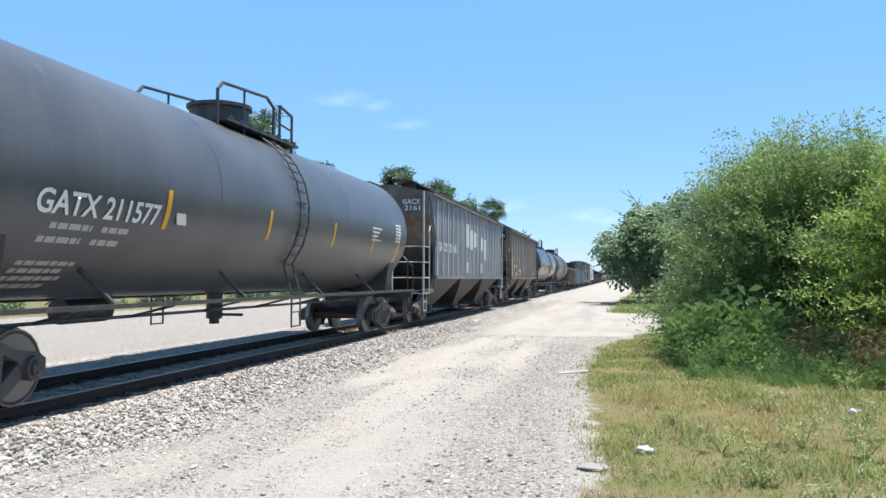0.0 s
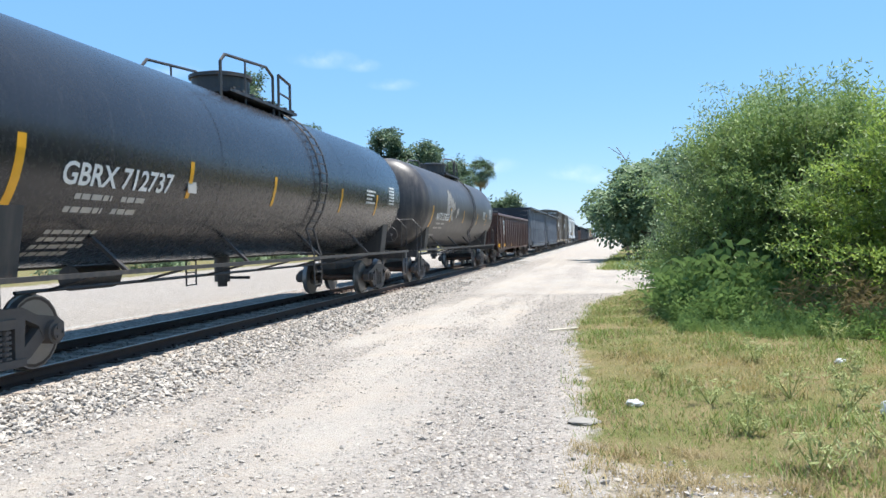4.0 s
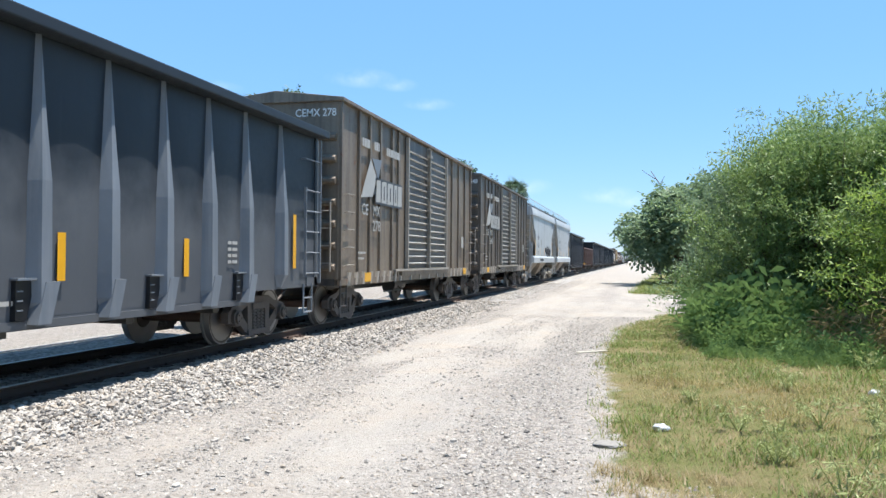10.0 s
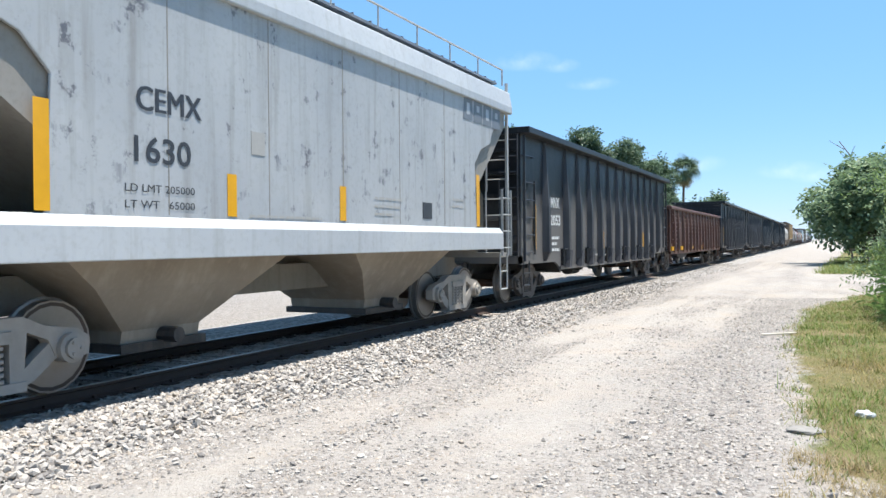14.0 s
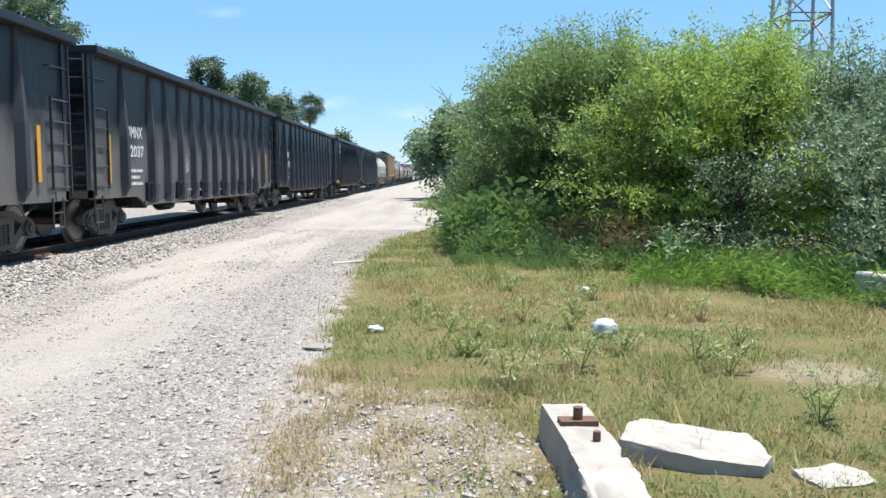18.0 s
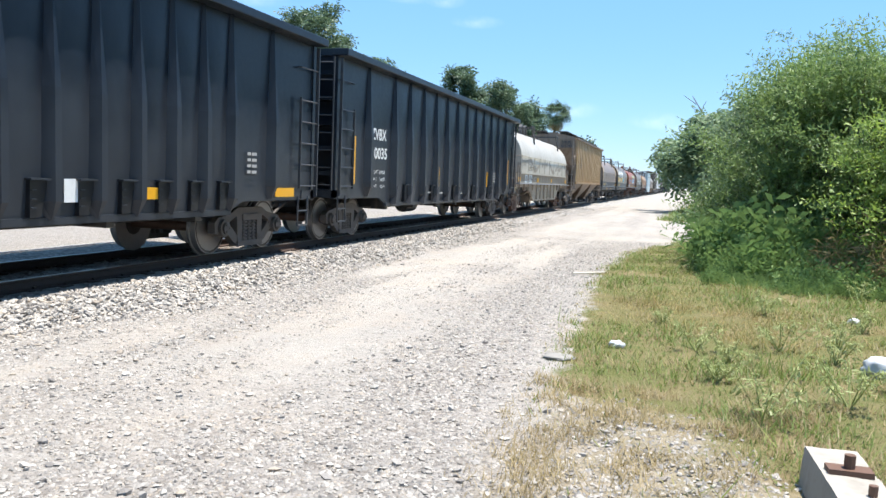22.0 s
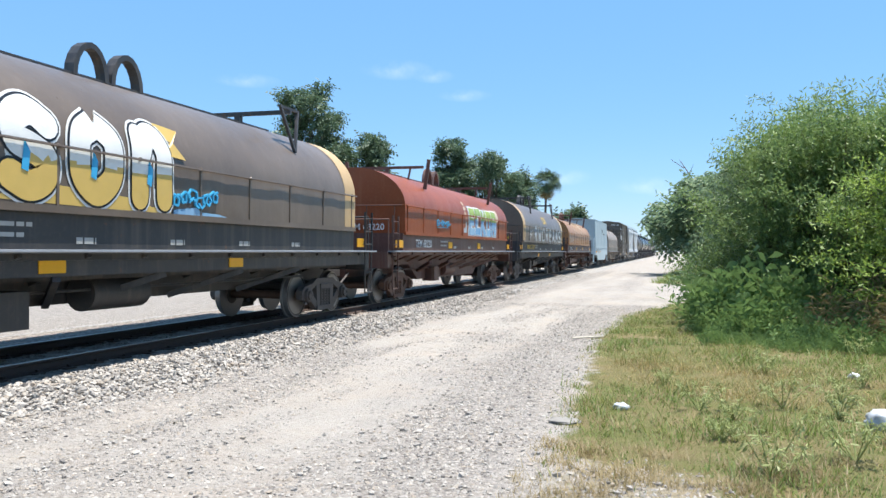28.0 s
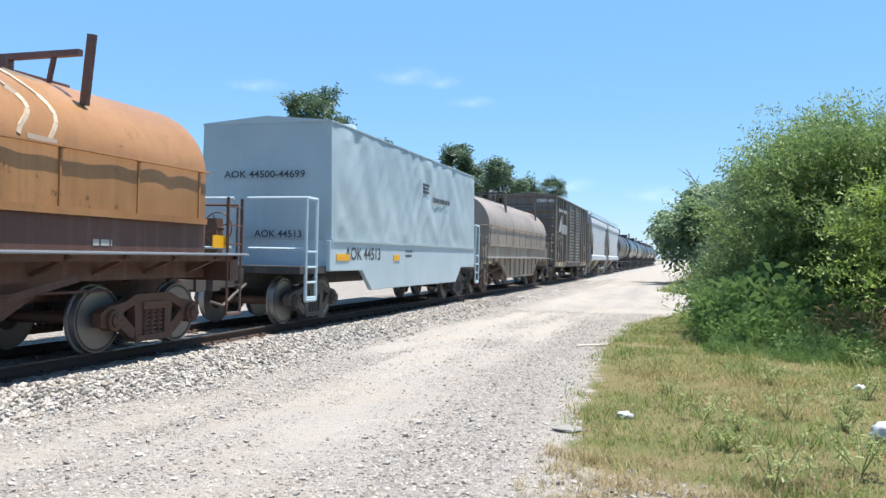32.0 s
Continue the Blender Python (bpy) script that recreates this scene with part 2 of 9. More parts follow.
mat_white_worn = paint("chipped_off_white_hopper_paint", rgb("b2b4b4"), rgb("a4a7a9"), rgb("827f78"), rgb("63646a"), 0.5, 0.5, 0.585, 0.5, 0.0, 0.4)
# Greyer than the white sides: shade of the cut-away ends put into the colour.
mat_white_end = paint("shaded_white_end_paint", rgb("97928a"), rgb("847f76"), rgb("6b645b"), None, 0.55, 0.5, 0.7, 0.4)
# Dark base and lighter foot paint in the top chord's shadow and sunlit half.
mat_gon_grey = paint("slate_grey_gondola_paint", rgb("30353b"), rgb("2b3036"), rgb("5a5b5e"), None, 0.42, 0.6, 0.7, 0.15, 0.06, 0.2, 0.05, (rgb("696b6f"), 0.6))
mat_gon_low_lit = paint("low_lit_grey_gondola_paint", rgb("3a4047"), rgb("343a41"), rgb("77777a"), None, 0.45, 0.56, 0.7, 0.3, 0.06, 0.2, 0.06, (rgb("77797c"), 0.6))
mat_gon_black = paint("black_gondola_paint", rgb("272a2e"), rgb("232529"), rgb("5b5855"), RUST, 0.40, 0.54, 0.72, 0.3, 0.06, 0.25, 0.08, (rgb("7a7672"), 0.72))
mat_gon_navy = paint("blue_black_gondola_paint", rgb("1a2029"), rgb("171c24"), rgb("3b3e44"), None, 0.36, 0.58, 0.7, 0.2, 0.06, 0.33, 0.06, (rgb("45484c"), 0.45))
mat_gon_brown = paint("rust_brown_gondola_paint", rgb("593e35"), rgb("4c362e"), rgb("78675c"), rgb("3a241d"), 0.45, 0.52, 0.6, 0.35, 0.1)
mat_gon_rusty = paint("rusted_gondola_steel", rgb("644438"), rgb("4d372f"), rgb("392a25"), rgb("805036"), 0.6, 0.48, 0.58, 0.5, 0.1)
mat_box = paint("weathered_olive_boxcar_paint", rgb("7f7263"), rgb("6c5f51"), rgb("463d36"), RUST, 0.5, 0.46, 0.6, 0.6)
mat_box_dark = paint("soot_dark_boxcar_paint", rgb("6c6359"), rgb("5a524a"), rgb("433b35"), RUST, 0.5, 0.48, 0.62, 0.55)
# Pale ribs: rubbed paint, with the sun they catch put into the colour.
mat_box_lip = paint("rubbed_sunlit_rib_paint", rgb("bbb8b1"), rgb("a19d96"), rgb("756f67"), None, 0.5, 0.46, 0.7, 0.6)
mat_box_door = paint("dark_grey_door_paint", rgb("5c5752"), rgb("4c4844"), rgb("77716a"), RUST, 0.5, 0.5, 0.62, 0.5)
mat_box_rib = paint("pale_boxcar_rib_paint", rgb("a39b90"), rgb("8f877c"), rgb("6a6158"), None, 0.5, 0.5, 0.7, 0.4)
mat_coil_grey = paint("brownish_grey_cover_paint", rgb("706459"), rgb("5f554d"), rgb("7f7266"), None, 0.3, 0.55, 0.7, 0.35, 0.22, 0.3)
mat_coil_red = paint("red_oxide_cover_paint", rgb("96502f"), rgb("814428"), rgb("a56c4c"), rgb("5e3428"), 0.34, 0.55, 0.66, 0.35, 0.22, 0.3)
mat_coil_orange = paint("rusted_orange_cover_paint", rgb("a57a52"), rgb("916843"), rgb("80603f"), rgb("684a31"), 0.36, 0.5, 0.6, 0.5, 0.22, 0.3)
mat_coil_white = paint("soiled_white_cover_paint", rgb("bdb7ab"), rgb("aea697"), rgb("857b6d"), None, 0.34, 0.5, 0.7, 0.5, 0.22, 0.35)
mat_coil_skirt = paint("mud_stained_beige_girder_paint", rgb("a69a88"), rgb("8f806e"), rgb("66564a"), RUST, 0.55, 0.44, 0.6, 0.8)
mat_coil_old = paint("weathered_taupe_cover_paint", rgb("9b8d80"), rgb("82776c"), rgb("5f554c"), RUST, 0.45, 0.5, 0.62, 0.5)
mat_coil_pink = paint("faded_mauve_cover_paint", rgb("857468"), rgb("71635a"), rgb("958477"), RUST, 0.4, 0.5, 0.64, 0.5)
mat_tarp = paint("pale_blue_fabric_cover", rgb("a3b1b5"), rgb("93a4aa"), rgb("b4bec0"), None, 0.45, 0.55, 0.7, 0.25, 0.5)
mat_frame_black = paint("sooty_black_frame", rgb("3b3938"), rgb("333335"), rgb("665d54"), RUST, 0.5, 0.5, 0.62, 0.5)
mat_frame_brown = paint("brown_frame_paint", rgb("5f4036"), rgb("51362d"), rgb("77655a"), RUST, 0.5, 0.5, 0.62, 0.5)
mat_truck = plain("grimy_cast_steel", rgb("57504b"), 0.65, 0.0, 0.35, 7.0, 0.4)
mat_truck_pale = plain("cement_dusted_cast_steel", rgb("98928a"), 0.75, 0.0, 0.3, 5.0, 0.3)
mat_truck_rust = plain("rusty_cast_steel", rgb("604536"), 0.7, 0.0, 0.35, 7.0, 0.4)
mat_wheel = plain("dark_wheel_steel", rgb("433934"), 0.5, 0.2, 0.3, 6.0, 0.2)
mat_tread = plain("worn_tread_steel", rgb("8d8884"), 0.4, 0.6, 0.15, 12.0, 0.05)
mat_brass = plain("brassy_yellow_wheel_paint", rgb("8f7434"), 0.5, 0.0, 0.25)
mat_black = plain("black_enamel", rgb("1d1d20"), 0.42, 0.0, 0.3)
mat_ladder_light = plain("pale_grey_ladder_paint", rgb("a5a5a2"), 0.5, 0.0, 0.2)
mat_ladder_mid = plain("slate_ladder_paint", rgb("777b80"), 0.45, 0.0, 0.2)
# Paler than the sides: sun on the sloped stakes is put into the colour.
mat_gon_stake = paint("dusty_sunlit_stake_paint", rgb("757b82"), rgb("676d74"), rgb("8d8f91"), None, 0.45, 0.5, 0.7, 0.4, 0.0, 0.25, 0.1)
mat_gon_black_stake = paint("sunlit_black_stake_paint", rgb("45464a"), rgb("333539"), rgb("5d5b59"), None, 0.45, 0.5, 0.7, 0.4, 0.0, 0.25, 0.1)
mat_ladder_dark = plain("charcoal_ladder_paint", rgb("3c3d40"), 0.45, 0.0, 0.25)
mat_yellow = plain("yellow_reflective_tape", rgb("dfa21a"), 0.4, 0.0, 0.12)
mat_letter = plain("white_lettering_paint", rgb("dcdcd8"), 0.5, 0.0, 0.1)
mat_letter_dim = plain("faded_lettering_paint", rgb("a9a6a0"), 0.5, 0.0, 0.15)
mat_letter_worn = plain("worn_pale_lettering_paint", rgb("989084"), 0.6, 0.0, 0.3)
mat_repaint = plain("pale_repainted_panel", rgb("b4b6b2"), 0.5, 0.0, 0.08)
mat_logo_grey = plain("faded_grey_emblem_paint", rgb("70757b"), 0.5, 0.0, 0.2)
mat_letter_dark = plain("dark_lettering_paint", rgb("3a3d42"), 0.5, 0.0, 0.15)
mat_letter_gold = plain("gold_lettering_paint", rgb("c8a23c"), 0.5, 0.0, 0.12)
mat_blue_grafitti = plain("sky_blue_spray_paint", rgb("3fa3cf"), 0.45, 0.0, 0.15, 5.0)
mat_green_graffiti = paint("faded_lime_spray_paint", rgb("98ad55"), rgb("86a060"), rgb("a9b894"), None, 0.5, 0.5, 0.6, 0.4, 0.0, 0.2)
mat_wash_blue = paint("washed_blue_spray_paint", rgb("8fb3cb"), rgb("6f9ec4"), rgb("b3c4cc"), None, 0.5, 0.5, 0.6, 0.4, 0.0, 0.2)
mat_wash_cream = paint("thin_cream_spray_paint", rgb("c6b6a0"), rgb("b8a48e"), rgb("d2c8b8"), None, 0.5, 0.5, 0.6, 0.4, 0.0, 0.2)
mat_wash_pale = paint("thin_pale_spray_paint", rgb("b3bdc0"), rgb("9fb2bf"), rgb("c9cdca"), None, 0.5, 0.5, 0.6, 0.4, 0.0, 0.2)
mat_silver_graffiti = plain("silver_spray_paint", rgb("b9bec2"), 0.4, 0.2, 0.15, 5.0)
mat_sand_graffiti = plain("sand_spray_paint", rgb("c9a95c"), 0.45, 0.0, 0.12, 4.0)
mat_cream = paint("cream_end_band_paint", rgb("c8aa7c"), rgb("b99a6e"), rgb("9c8660"), None, 0.42, 0.56, 0.7, 0.3)
mat_rail = plain("rail_steel", rgb("3f2f27"), 0.65, 0.1, 0.3)
mat_rail_top = plain("polished_rail_head", rgb("8a8681"), 0.38, 0.8, 0.1, 20, 0.05)
mat_bark = plain("rough_grey_bark", rgb("5d5046"), 0.9, 0.0, 0.4, 14, 0.8)
mat_concrete = paint("weathered_concrete", rgb("aea79d"), rgb("9b948a"), rgb("6d675e"), None, 0.85, 0.52, 0.7, 0.4, 0.0, 0.2)
mat_litter = plain("white_plastic", rgb("bdbebf"), 0.45, 0.0, 0.06, 12)
mat_mast = plain("galvanised_mast_steel", rgb("8e9699"), 0.45, 0.6, 0.15)
mat_mast_red = plain("faded_red_mast_paint", rgb("96584a"), 0.55, 0.0, 0.2)


def leaf_mat(name, a, b, through_light=0.35, tip=None):
    """Leaves: two greens by leaf, some light let through."""
    m = M(name)
    geo = m.node("ShaderNodeNewGeometry")
    col = m.mix(geo.outputs["Random Per Island"], a, b)
    n = m.noise(m.coords((1, 1, 1), False), 0.9, 3)
    col = m.mix(m.math("MULTIPLY", m.ramp(n, [(0.42, 0.0), (0.62, 1.0)]), 0.55), col, tip or b)
    m.set(col, 0.5, 0.0, 0.35)
    tr = m.node("ShaderNodeBsdfTranslucent")
    m.link(col, tr.inputs[0])
    mx = m.node("ShaderNodeMixShader")
    mx.inputs[0].default_value = through_light
    m.link(m.b.outputs[0], mx.inputs[1])
    m.link(tr.outputs[0], mx.inputs[2])
    m.link(mx.outputs[0], m.t.nodes["Material Output"].inputs[0])
    return m.m


def grass_mat(name, greens, dries, dry_band=(9.3, 11.6)):
    """Grass: patches of green and of dry blades, and one dry band across the verge."""
    m = M(name)
    geo = m.node("ShaderNodeNewGeometry")
    co = m.coords((1, 1, 1), False)
    green = m.mix(geo.outputs["Random Per Island"], greens[0], greens[1])
    dry = m.mix(geo.outputs["Random Per Island"], dries[0], dries[1])
    sx = m.node("ShaderNodeSeparateXYZ")
    m.link(co, sx.inputs[0])
    mid = (dry_band[0] + dry_band[1]) / 2
    off = m.math("ABSOLUTE", m.math("SUBTRACT", m.math("ADD", sx.outputs[1], m.math("MULTIPLY", sx.outputs[0], 0.35)), mid + 0.4))
    band = m.ramp(m.math("MULTIPLY", off, 0.4), [(0.1, 0.22), (0.75, 0.0)])
    n = m.math("ADD", m.noise(co, 0.62, 6, 0.7), band)
    n = m.math("ADD", n, m.math("MULTIPLY", m.math("SUBTRACT", geo.outputs["Random Per Island"], 0.5), 0.22))
    col = m.mix(m.ramp(n, [(0.50, 0.0), (0.76, 1.0)]), green, dry)
    m.set(col, 0.55, 0.0, 0.25)
    tr = m.node("ShaderNodeBsdfTranslucent")
    m.link(col, tr.inputs[0])
    mx = m.node("ShaderNodeMixShader")
    mx.inputs[0].default_value = 0.35
    m.link(m.b.outputs[0], mx.inputs[1])
    m.link(tr.outputs[0], mx.inputs[2])
    m.link(mx.outputs[0], m.t.nodes["Material Output"].inputs[0])
    return m.m


leaf_bright = leaf_mat("fresh_green_leaves", rgb("556a41"), rgb("7f9557"), 0.42, rgb("899f58"))
leaf_yellow = leaf_mat("yellow_green_leaves", rgb("678240"), rgb("98ad52"), 0.47, rgb("a8bc53"))
leaf_dark = leaf_mat("grey_green_leaves", rgb("586c53"), rgb("80966e"), 0.40, rgb("91a37f"))
leaf_willow = leaf_mat("pale_willow_leaves", rgb("697d56"), rgb("99ae7a"), 0.36, rgb("acbc8d"))
leaf_far = leaf_mat("dark_green_far_leaves", rgb("42563f"), rgb("61765a"), 0.25, rgb("73876a"))
leaf_herb = leaf_mat("lush_herb_leaves", rgb("587444"), rgb("7f9a5b"), 0.38, rgb("8ba063"))
leaf_vine = leaf_mat("yellow_green_creeper_leaves", rgb("5f813c"), rgb("88a651"), 0.4, rgb("92ac57"))
leaf_weed = leaf_mat("dusty_weed_leaves", rgb("7c874f"), rgb("a6ad74"), 0.35, rgb("b2b680"))
leaf_grass = grass_mat("mixed_grass_blades", (rgb("5b6f38"), rgb("7f8d4b")), (rgb("8d8056"), rgb("a99867")))
leaf_straw = leaf_mat("dry_straw_blades", rgb("8f7f5b"), rgb("a8976f"), 0.35, rgb("86775a"))

# ---------------------------------------------------------------- lettering
WORDS = {}


def word(s, bold=0.0):
    """A flat mesh of a word, one unit high, from the built-in font."""
    key = (s, bold)
    if key not in WORDS:
        cu = bpy.data.curves.new("lettering", "FONT")
        cu.body, cu.size, cu.offset, cu.resolution_u = s, 1.39, bold, 3
        ob = new("lettering", cu)
        bpy.context.view_layer.update()
        me = bpy.data.meshes.new_from_object(ob.evaluated_get(bpy.context.evaluated_depsgraph_get()))
        bpy.data.objects.remove(ob)
        WORDS[key] = me
    return WORDS[key]


def lettering(car, s, mat, y, z, high, wide=None, x=1.56, bold=0.02, wrap=None, end=False, slant=0.0, name="lettering", lift=0.006, two=None):
    """A word on a car's side (or on its end), from y on, with its foot at z; wrap(z) gives the side's x at a height."""
    src = word(s, bold)
    bm = bmesh.new()
    bm.from_mesh(src)
    xs = [v.co.x for v in bm.verts]
    x0, w = min(xs), max(xs) - min(xs)
    k = (wide / w) if wide else high
    if wrap:
        n = max(1, int(high / 0.09))
        for i in range(1, n):
            gm = bm.verts[:] + bm.edges[:] + bm.faces[:]
            bmesh.ops.bisect_plane(bm, geom=gm, plane_co=(0, i / n, 0), plane_no=(0, 1, 0))
    for v in bm.verts:
        a, b = (v.co.x - x0) * k + slant * v.co.y * high, v.co.y * high
        if end:
            v.co = (x + a, y - lift, z + b)
        else:
            v.co = ((wrap(z + b) if wrap else x) + lift, y + a, z + b)
    me = bpy.data.meshes.new(name)
    if two:
        for q in bm.faces:
            q.material_index = 1 if q.calc_center_median().z < z + two[1] * high else 0
    bm.to_mesh(me)
    bm.free()
    me.materials.append(mat)
    if two:
        me.materials.append(two[0])
    return part(name, me, mat, car)


def bars(car, mat, rows, x=1.56, wrap=None, name="small_lettering", high=0.05):
    """Unreadable small print: short bars (y, z, width)."""
    g = G()
    for y, z, w in rows:
        a = y
        k = 0
        while a < y + w - 0.01:
            b = min(y + w, a + 0.11 + 0.05 * (k % 3))
            xa = (wrap(z) if wrap else x) + 0.006
            xb = (wrap(z + high) if wrap else x) + 0.006
            g.add([(xa, a, z), (xa, b, z), (xb, b, z + high), (xb, a, z + high)], [(0, 1, 2, 3)])
            a, k = b + 0.03, k + 1
    return tagged(part(name, g, mat, car), kind="stuff")

# ---------------------------------------------------------------- railway cars: shared parts
RAIL_TOP = 0.12
TRACK_X = -8.0
SHARED = {}


def shared(key, make):
    if key not in SHARED:
        SHARED[key] = make()
    return SHARED[key]


def make_wheel():
    g = G()
    g.lathe_x([(-0.07, 0.10), (-0.07, 0.20), (-0.03, 0.24), (-0.03, 0.36), (-0.06, 0.40), (-0.06, 0.487), (-0.025, 0.487),
               (-0.02, 0.460), (0.075, 0.452), (0.075, 0.40), (0.03, 0.36), (0.01, 0.24), (0.06, 0.18), (0.06, 0.10)], 0, 0, 20)
    return g.mesh("wheel", mat_wheel, 35)


def make_tyre():
    g = G()
    g.lathe_x([(-0.062, 0.455), (-0.062, 0.489), (-0.024, 0.489), (-0.018, 0.462), (0.078, 0.454), (0.078, 0.436), (0.074, 0.436), (0.074, 0.40)], 0, 0, 20)
    return g.mesh("wheel_rim", mat_tread, 35)


def make_frame(cast):
    """Cast side frame with its two windows and the spring opening."""
    g = G()
    half = [(-1.12, 0.38), (-1.12, 0.56), (-1.0, 0.64), (-0.62, 0.70), (-0.40, 0.80), (0.40, 0.80), (0.62, 0.70), (1.0, 0.64), (1.12, 0.56), (1.12, 0.38)]
    under = [(1.02, 0.36), (0.74, 0.40), (0.66, 0.56), (0.42, 0.66), (-0.42, 0.66), (-0.66, 0.56), (-0.74, 0.40), (-1.02, 0.36)]
    ring = half + under
    g.prism(ring, -0.07, 0.07, "x")
    for s in (-1, 1):
        g.prism([(s * 0.26, 0.18), (s * 0.40, 0.18), (s * 0.44, 0.72), (s * 0.26, 0.72)][::s], -0.07, 0.07, "x")
        g.prism([(s * 0.36, 0.14), (s * 0.52, 0.20), (s * 0.86, 0.46), (s * 0.80, 0.58), (s * 0.66, 0.52), (s * 0.34, 0.26)][::s], -0.06, 0.06, "x")
    g.box(-0.09, 0.09, -0.42, 0.42, 0.12, 0.21)
    return g.mesh("side_frame", cast or mat_truck)


def make_springs(cast):
    g = G()
    for y in (-0.15, 0.0, 0.15):
        for k in range(6):
            g.cyl((0.02, y, 0.22 + k * 0.06), (0.02, y, 0.252 + k * 0.06), 0.072, 9)
        g.cyl((0.02, y, 0.21), (0.02, y, 0.58), 0.045, 8)
    g.box(-0.08, 0.10, -0.27, 0.27, 0.57, 0.68)
    return g.mesh("spring_nest", cast or mat_truck)


def make_bearing(cast):
    g = G()
    g.cyl((-0.06, 0, 0), (0.13, 0, 0), 0.145, 16).cyl((0.13, 0, 0), (0.17, 0, 0), 0.10, 12)
    for k in range(3):
        a = k * math.tau / 3
        g.cyl((0.17, 0.06 * math.cos(a), 0.06 * math.sin(a)), (0.185, 0.06 * math.cos(a), 0.06 * math.sin(a)), 0.018, 6)
    return g.mesh("bearing", cast or mat_truck, 40)


def make_bolster():
    g = G()
    g.box(-0.95, 0.95, -0.16, 0.16, 0.52, 0.74).cyl((0, 0, 0.74), (0, 0, 0.90), 0.2, 16)
    for s in (-1, 1):
        g.beam((-0.72, s * 0.36, 0.42), (0.72, s * 0.36, 0.42), 0.09, 0.12)
        for t in (-0.72, 0.72):
            g.box(t - 0.07, t + 0.07, s * 0.34 - 0.06, s * 0.34 + 0.06, 0.36, 0.56)
    return g.mesh("truck", mat_truck)


def make_axle():
    return G().cyl((-1.05, 0, 0), (1.05, 0, 0), 0.085, 10).mesh("axle", mat_truck_rust, 40)


def truck(car, y, spread=0.89, cast=None):
    """A two-axle truck under a car, with its middle at y."""
    tr = part("truck", shared("bolster", make_bolster), None, car, at=(0, y, 0))
    key = cast.name if cast else ""
    for s in (-1, 1):
        sf = part("side_frame", shared("frame" + key, lambda: make_frame(cast)), None, tr, at=(s * 1.0, 0, 0))
        sp = part("spring_nest", shared("springs" + key, lambda: make_springs(cast)), None, tr, at=(s * 1.0, 0, 0))
        ax = part("axle", shared("axle", make_axle), None, tr, at=(0, s * spread, 0.46))
        for k in (-1, 1):
            turn = 0 if k > 0 else math.pi
            wh = part("wheel", shared("wheel", make_wheel), None, tr, at=(k * 0.755, s * spread, 0.46))
            rm = part("wheel_rim", shared("tyre", make_tyre), None, tr, at=(k * 0.755, s * spread, 0.46))
            be = part("bearing", shared("bearing" + key, lambda: make_bearing(cast)), None, tr, at=(k * 1.0, s * spread, 0.46))
            for o in (wh, rm, be):
                o.rotation_euler = (0, 0, turn)
    return tr


def make_coupler():
    g = G()
    g.box(-0.11, 0.11, -0.62, 0.6, 0.74, 0.92).box(-0.16, 0.17, -0.86, -0.62, 0.69, 0.97)
    g.prism([(-0.16, -0.86), (-0.10, -1.0), (0.02, -0.92), (0.04, -0.84)], 0.70, 0.96, "z")
    g.tube([(0.3, 0.1, 0.80), (0.34, -0.4, 0.62), (0.32, -0.75, 0.42), (0.2, -0.98, 0.50)], 0.028, 7)
    return g.mesh("coupler", mat_truck)


def couplers(car, length):
    a = part("coupler", shared("coupler", make_coupler), None, car)
    b = part("coupler", shared("coupler", make_coupler), None, car, at=(0, length, 0))
    b.rotation_euler = (0, 0, math.pi)


def ladder_y(g, x, y0, y1, z0, z1, rungs, r=0.014, off=0.07):
    """Rungs and stiles on a side that faces x."""
    s = 1 if x > 0 else -1
    for y in (y0, y1):
        g.beam((x + s * off, y, z0), (x + s * off, y, z1), 0.05, 0.02, (0, 1, 0))
    for k in range(rungs):
        z = z0 + (z1 - z0) * (k + 0.5) / rungs
        g.tube([(x, y0, z), (x + s * off, y0, z), (x + s * off, y1, z), (x, y1, z)], r, 5)


def ladder_x(g, y, x0, x1, z0, z1, rungs, r=0.014, off=0.07, face=-1):
    """Rungs and stiles on an end that faces y."""
    for x in (x0, x1):
        g.beam((x, y + face * off, z0), (x, y + face * off, z1), 0.05, 0.02, (1, 0, 0))
    for k in range(rungs):
        z = z0 + (z1 - z0) * (k + 0.5) / rungs
        g.tube([(x0, y, z), (x0, y + face * off, z), (x1, y + face * off, z), (x1, y, z)], r, 5)


def grabs(car, mat, x, y, z0, z1, n=4, w=0.45, name="grab_iron"):
    """Single grab irons on a side."""
    g = G()
    s = 1 if x > 0 else -1
    for k in range(n):
        z = z0 + (z1 - z0) * k / max(1, n - 1)
        g.tube([(x, y, z - 0.03), (x + s * 0.08, y, z), (x + s * 0.08, y + w, z), (x, y + w, z - 0.03)], 0.013, 5)
    return part(name, g, mat, car)


def stirrup(car, mat, x, y, z0, z1=0.45, w=0.4, name="step"):
    g = G()
    g.tube([(x, y, z0), (x, y, z1), (x, y + w, z1), (x, y + w, z0)], 0.02, 5)
    g.tube([(x, y, (z0 + z1) / 2), (x, y + w, (z0 + z1) / 2)], 0.018, 5)
    return part(name, g, mat, car)


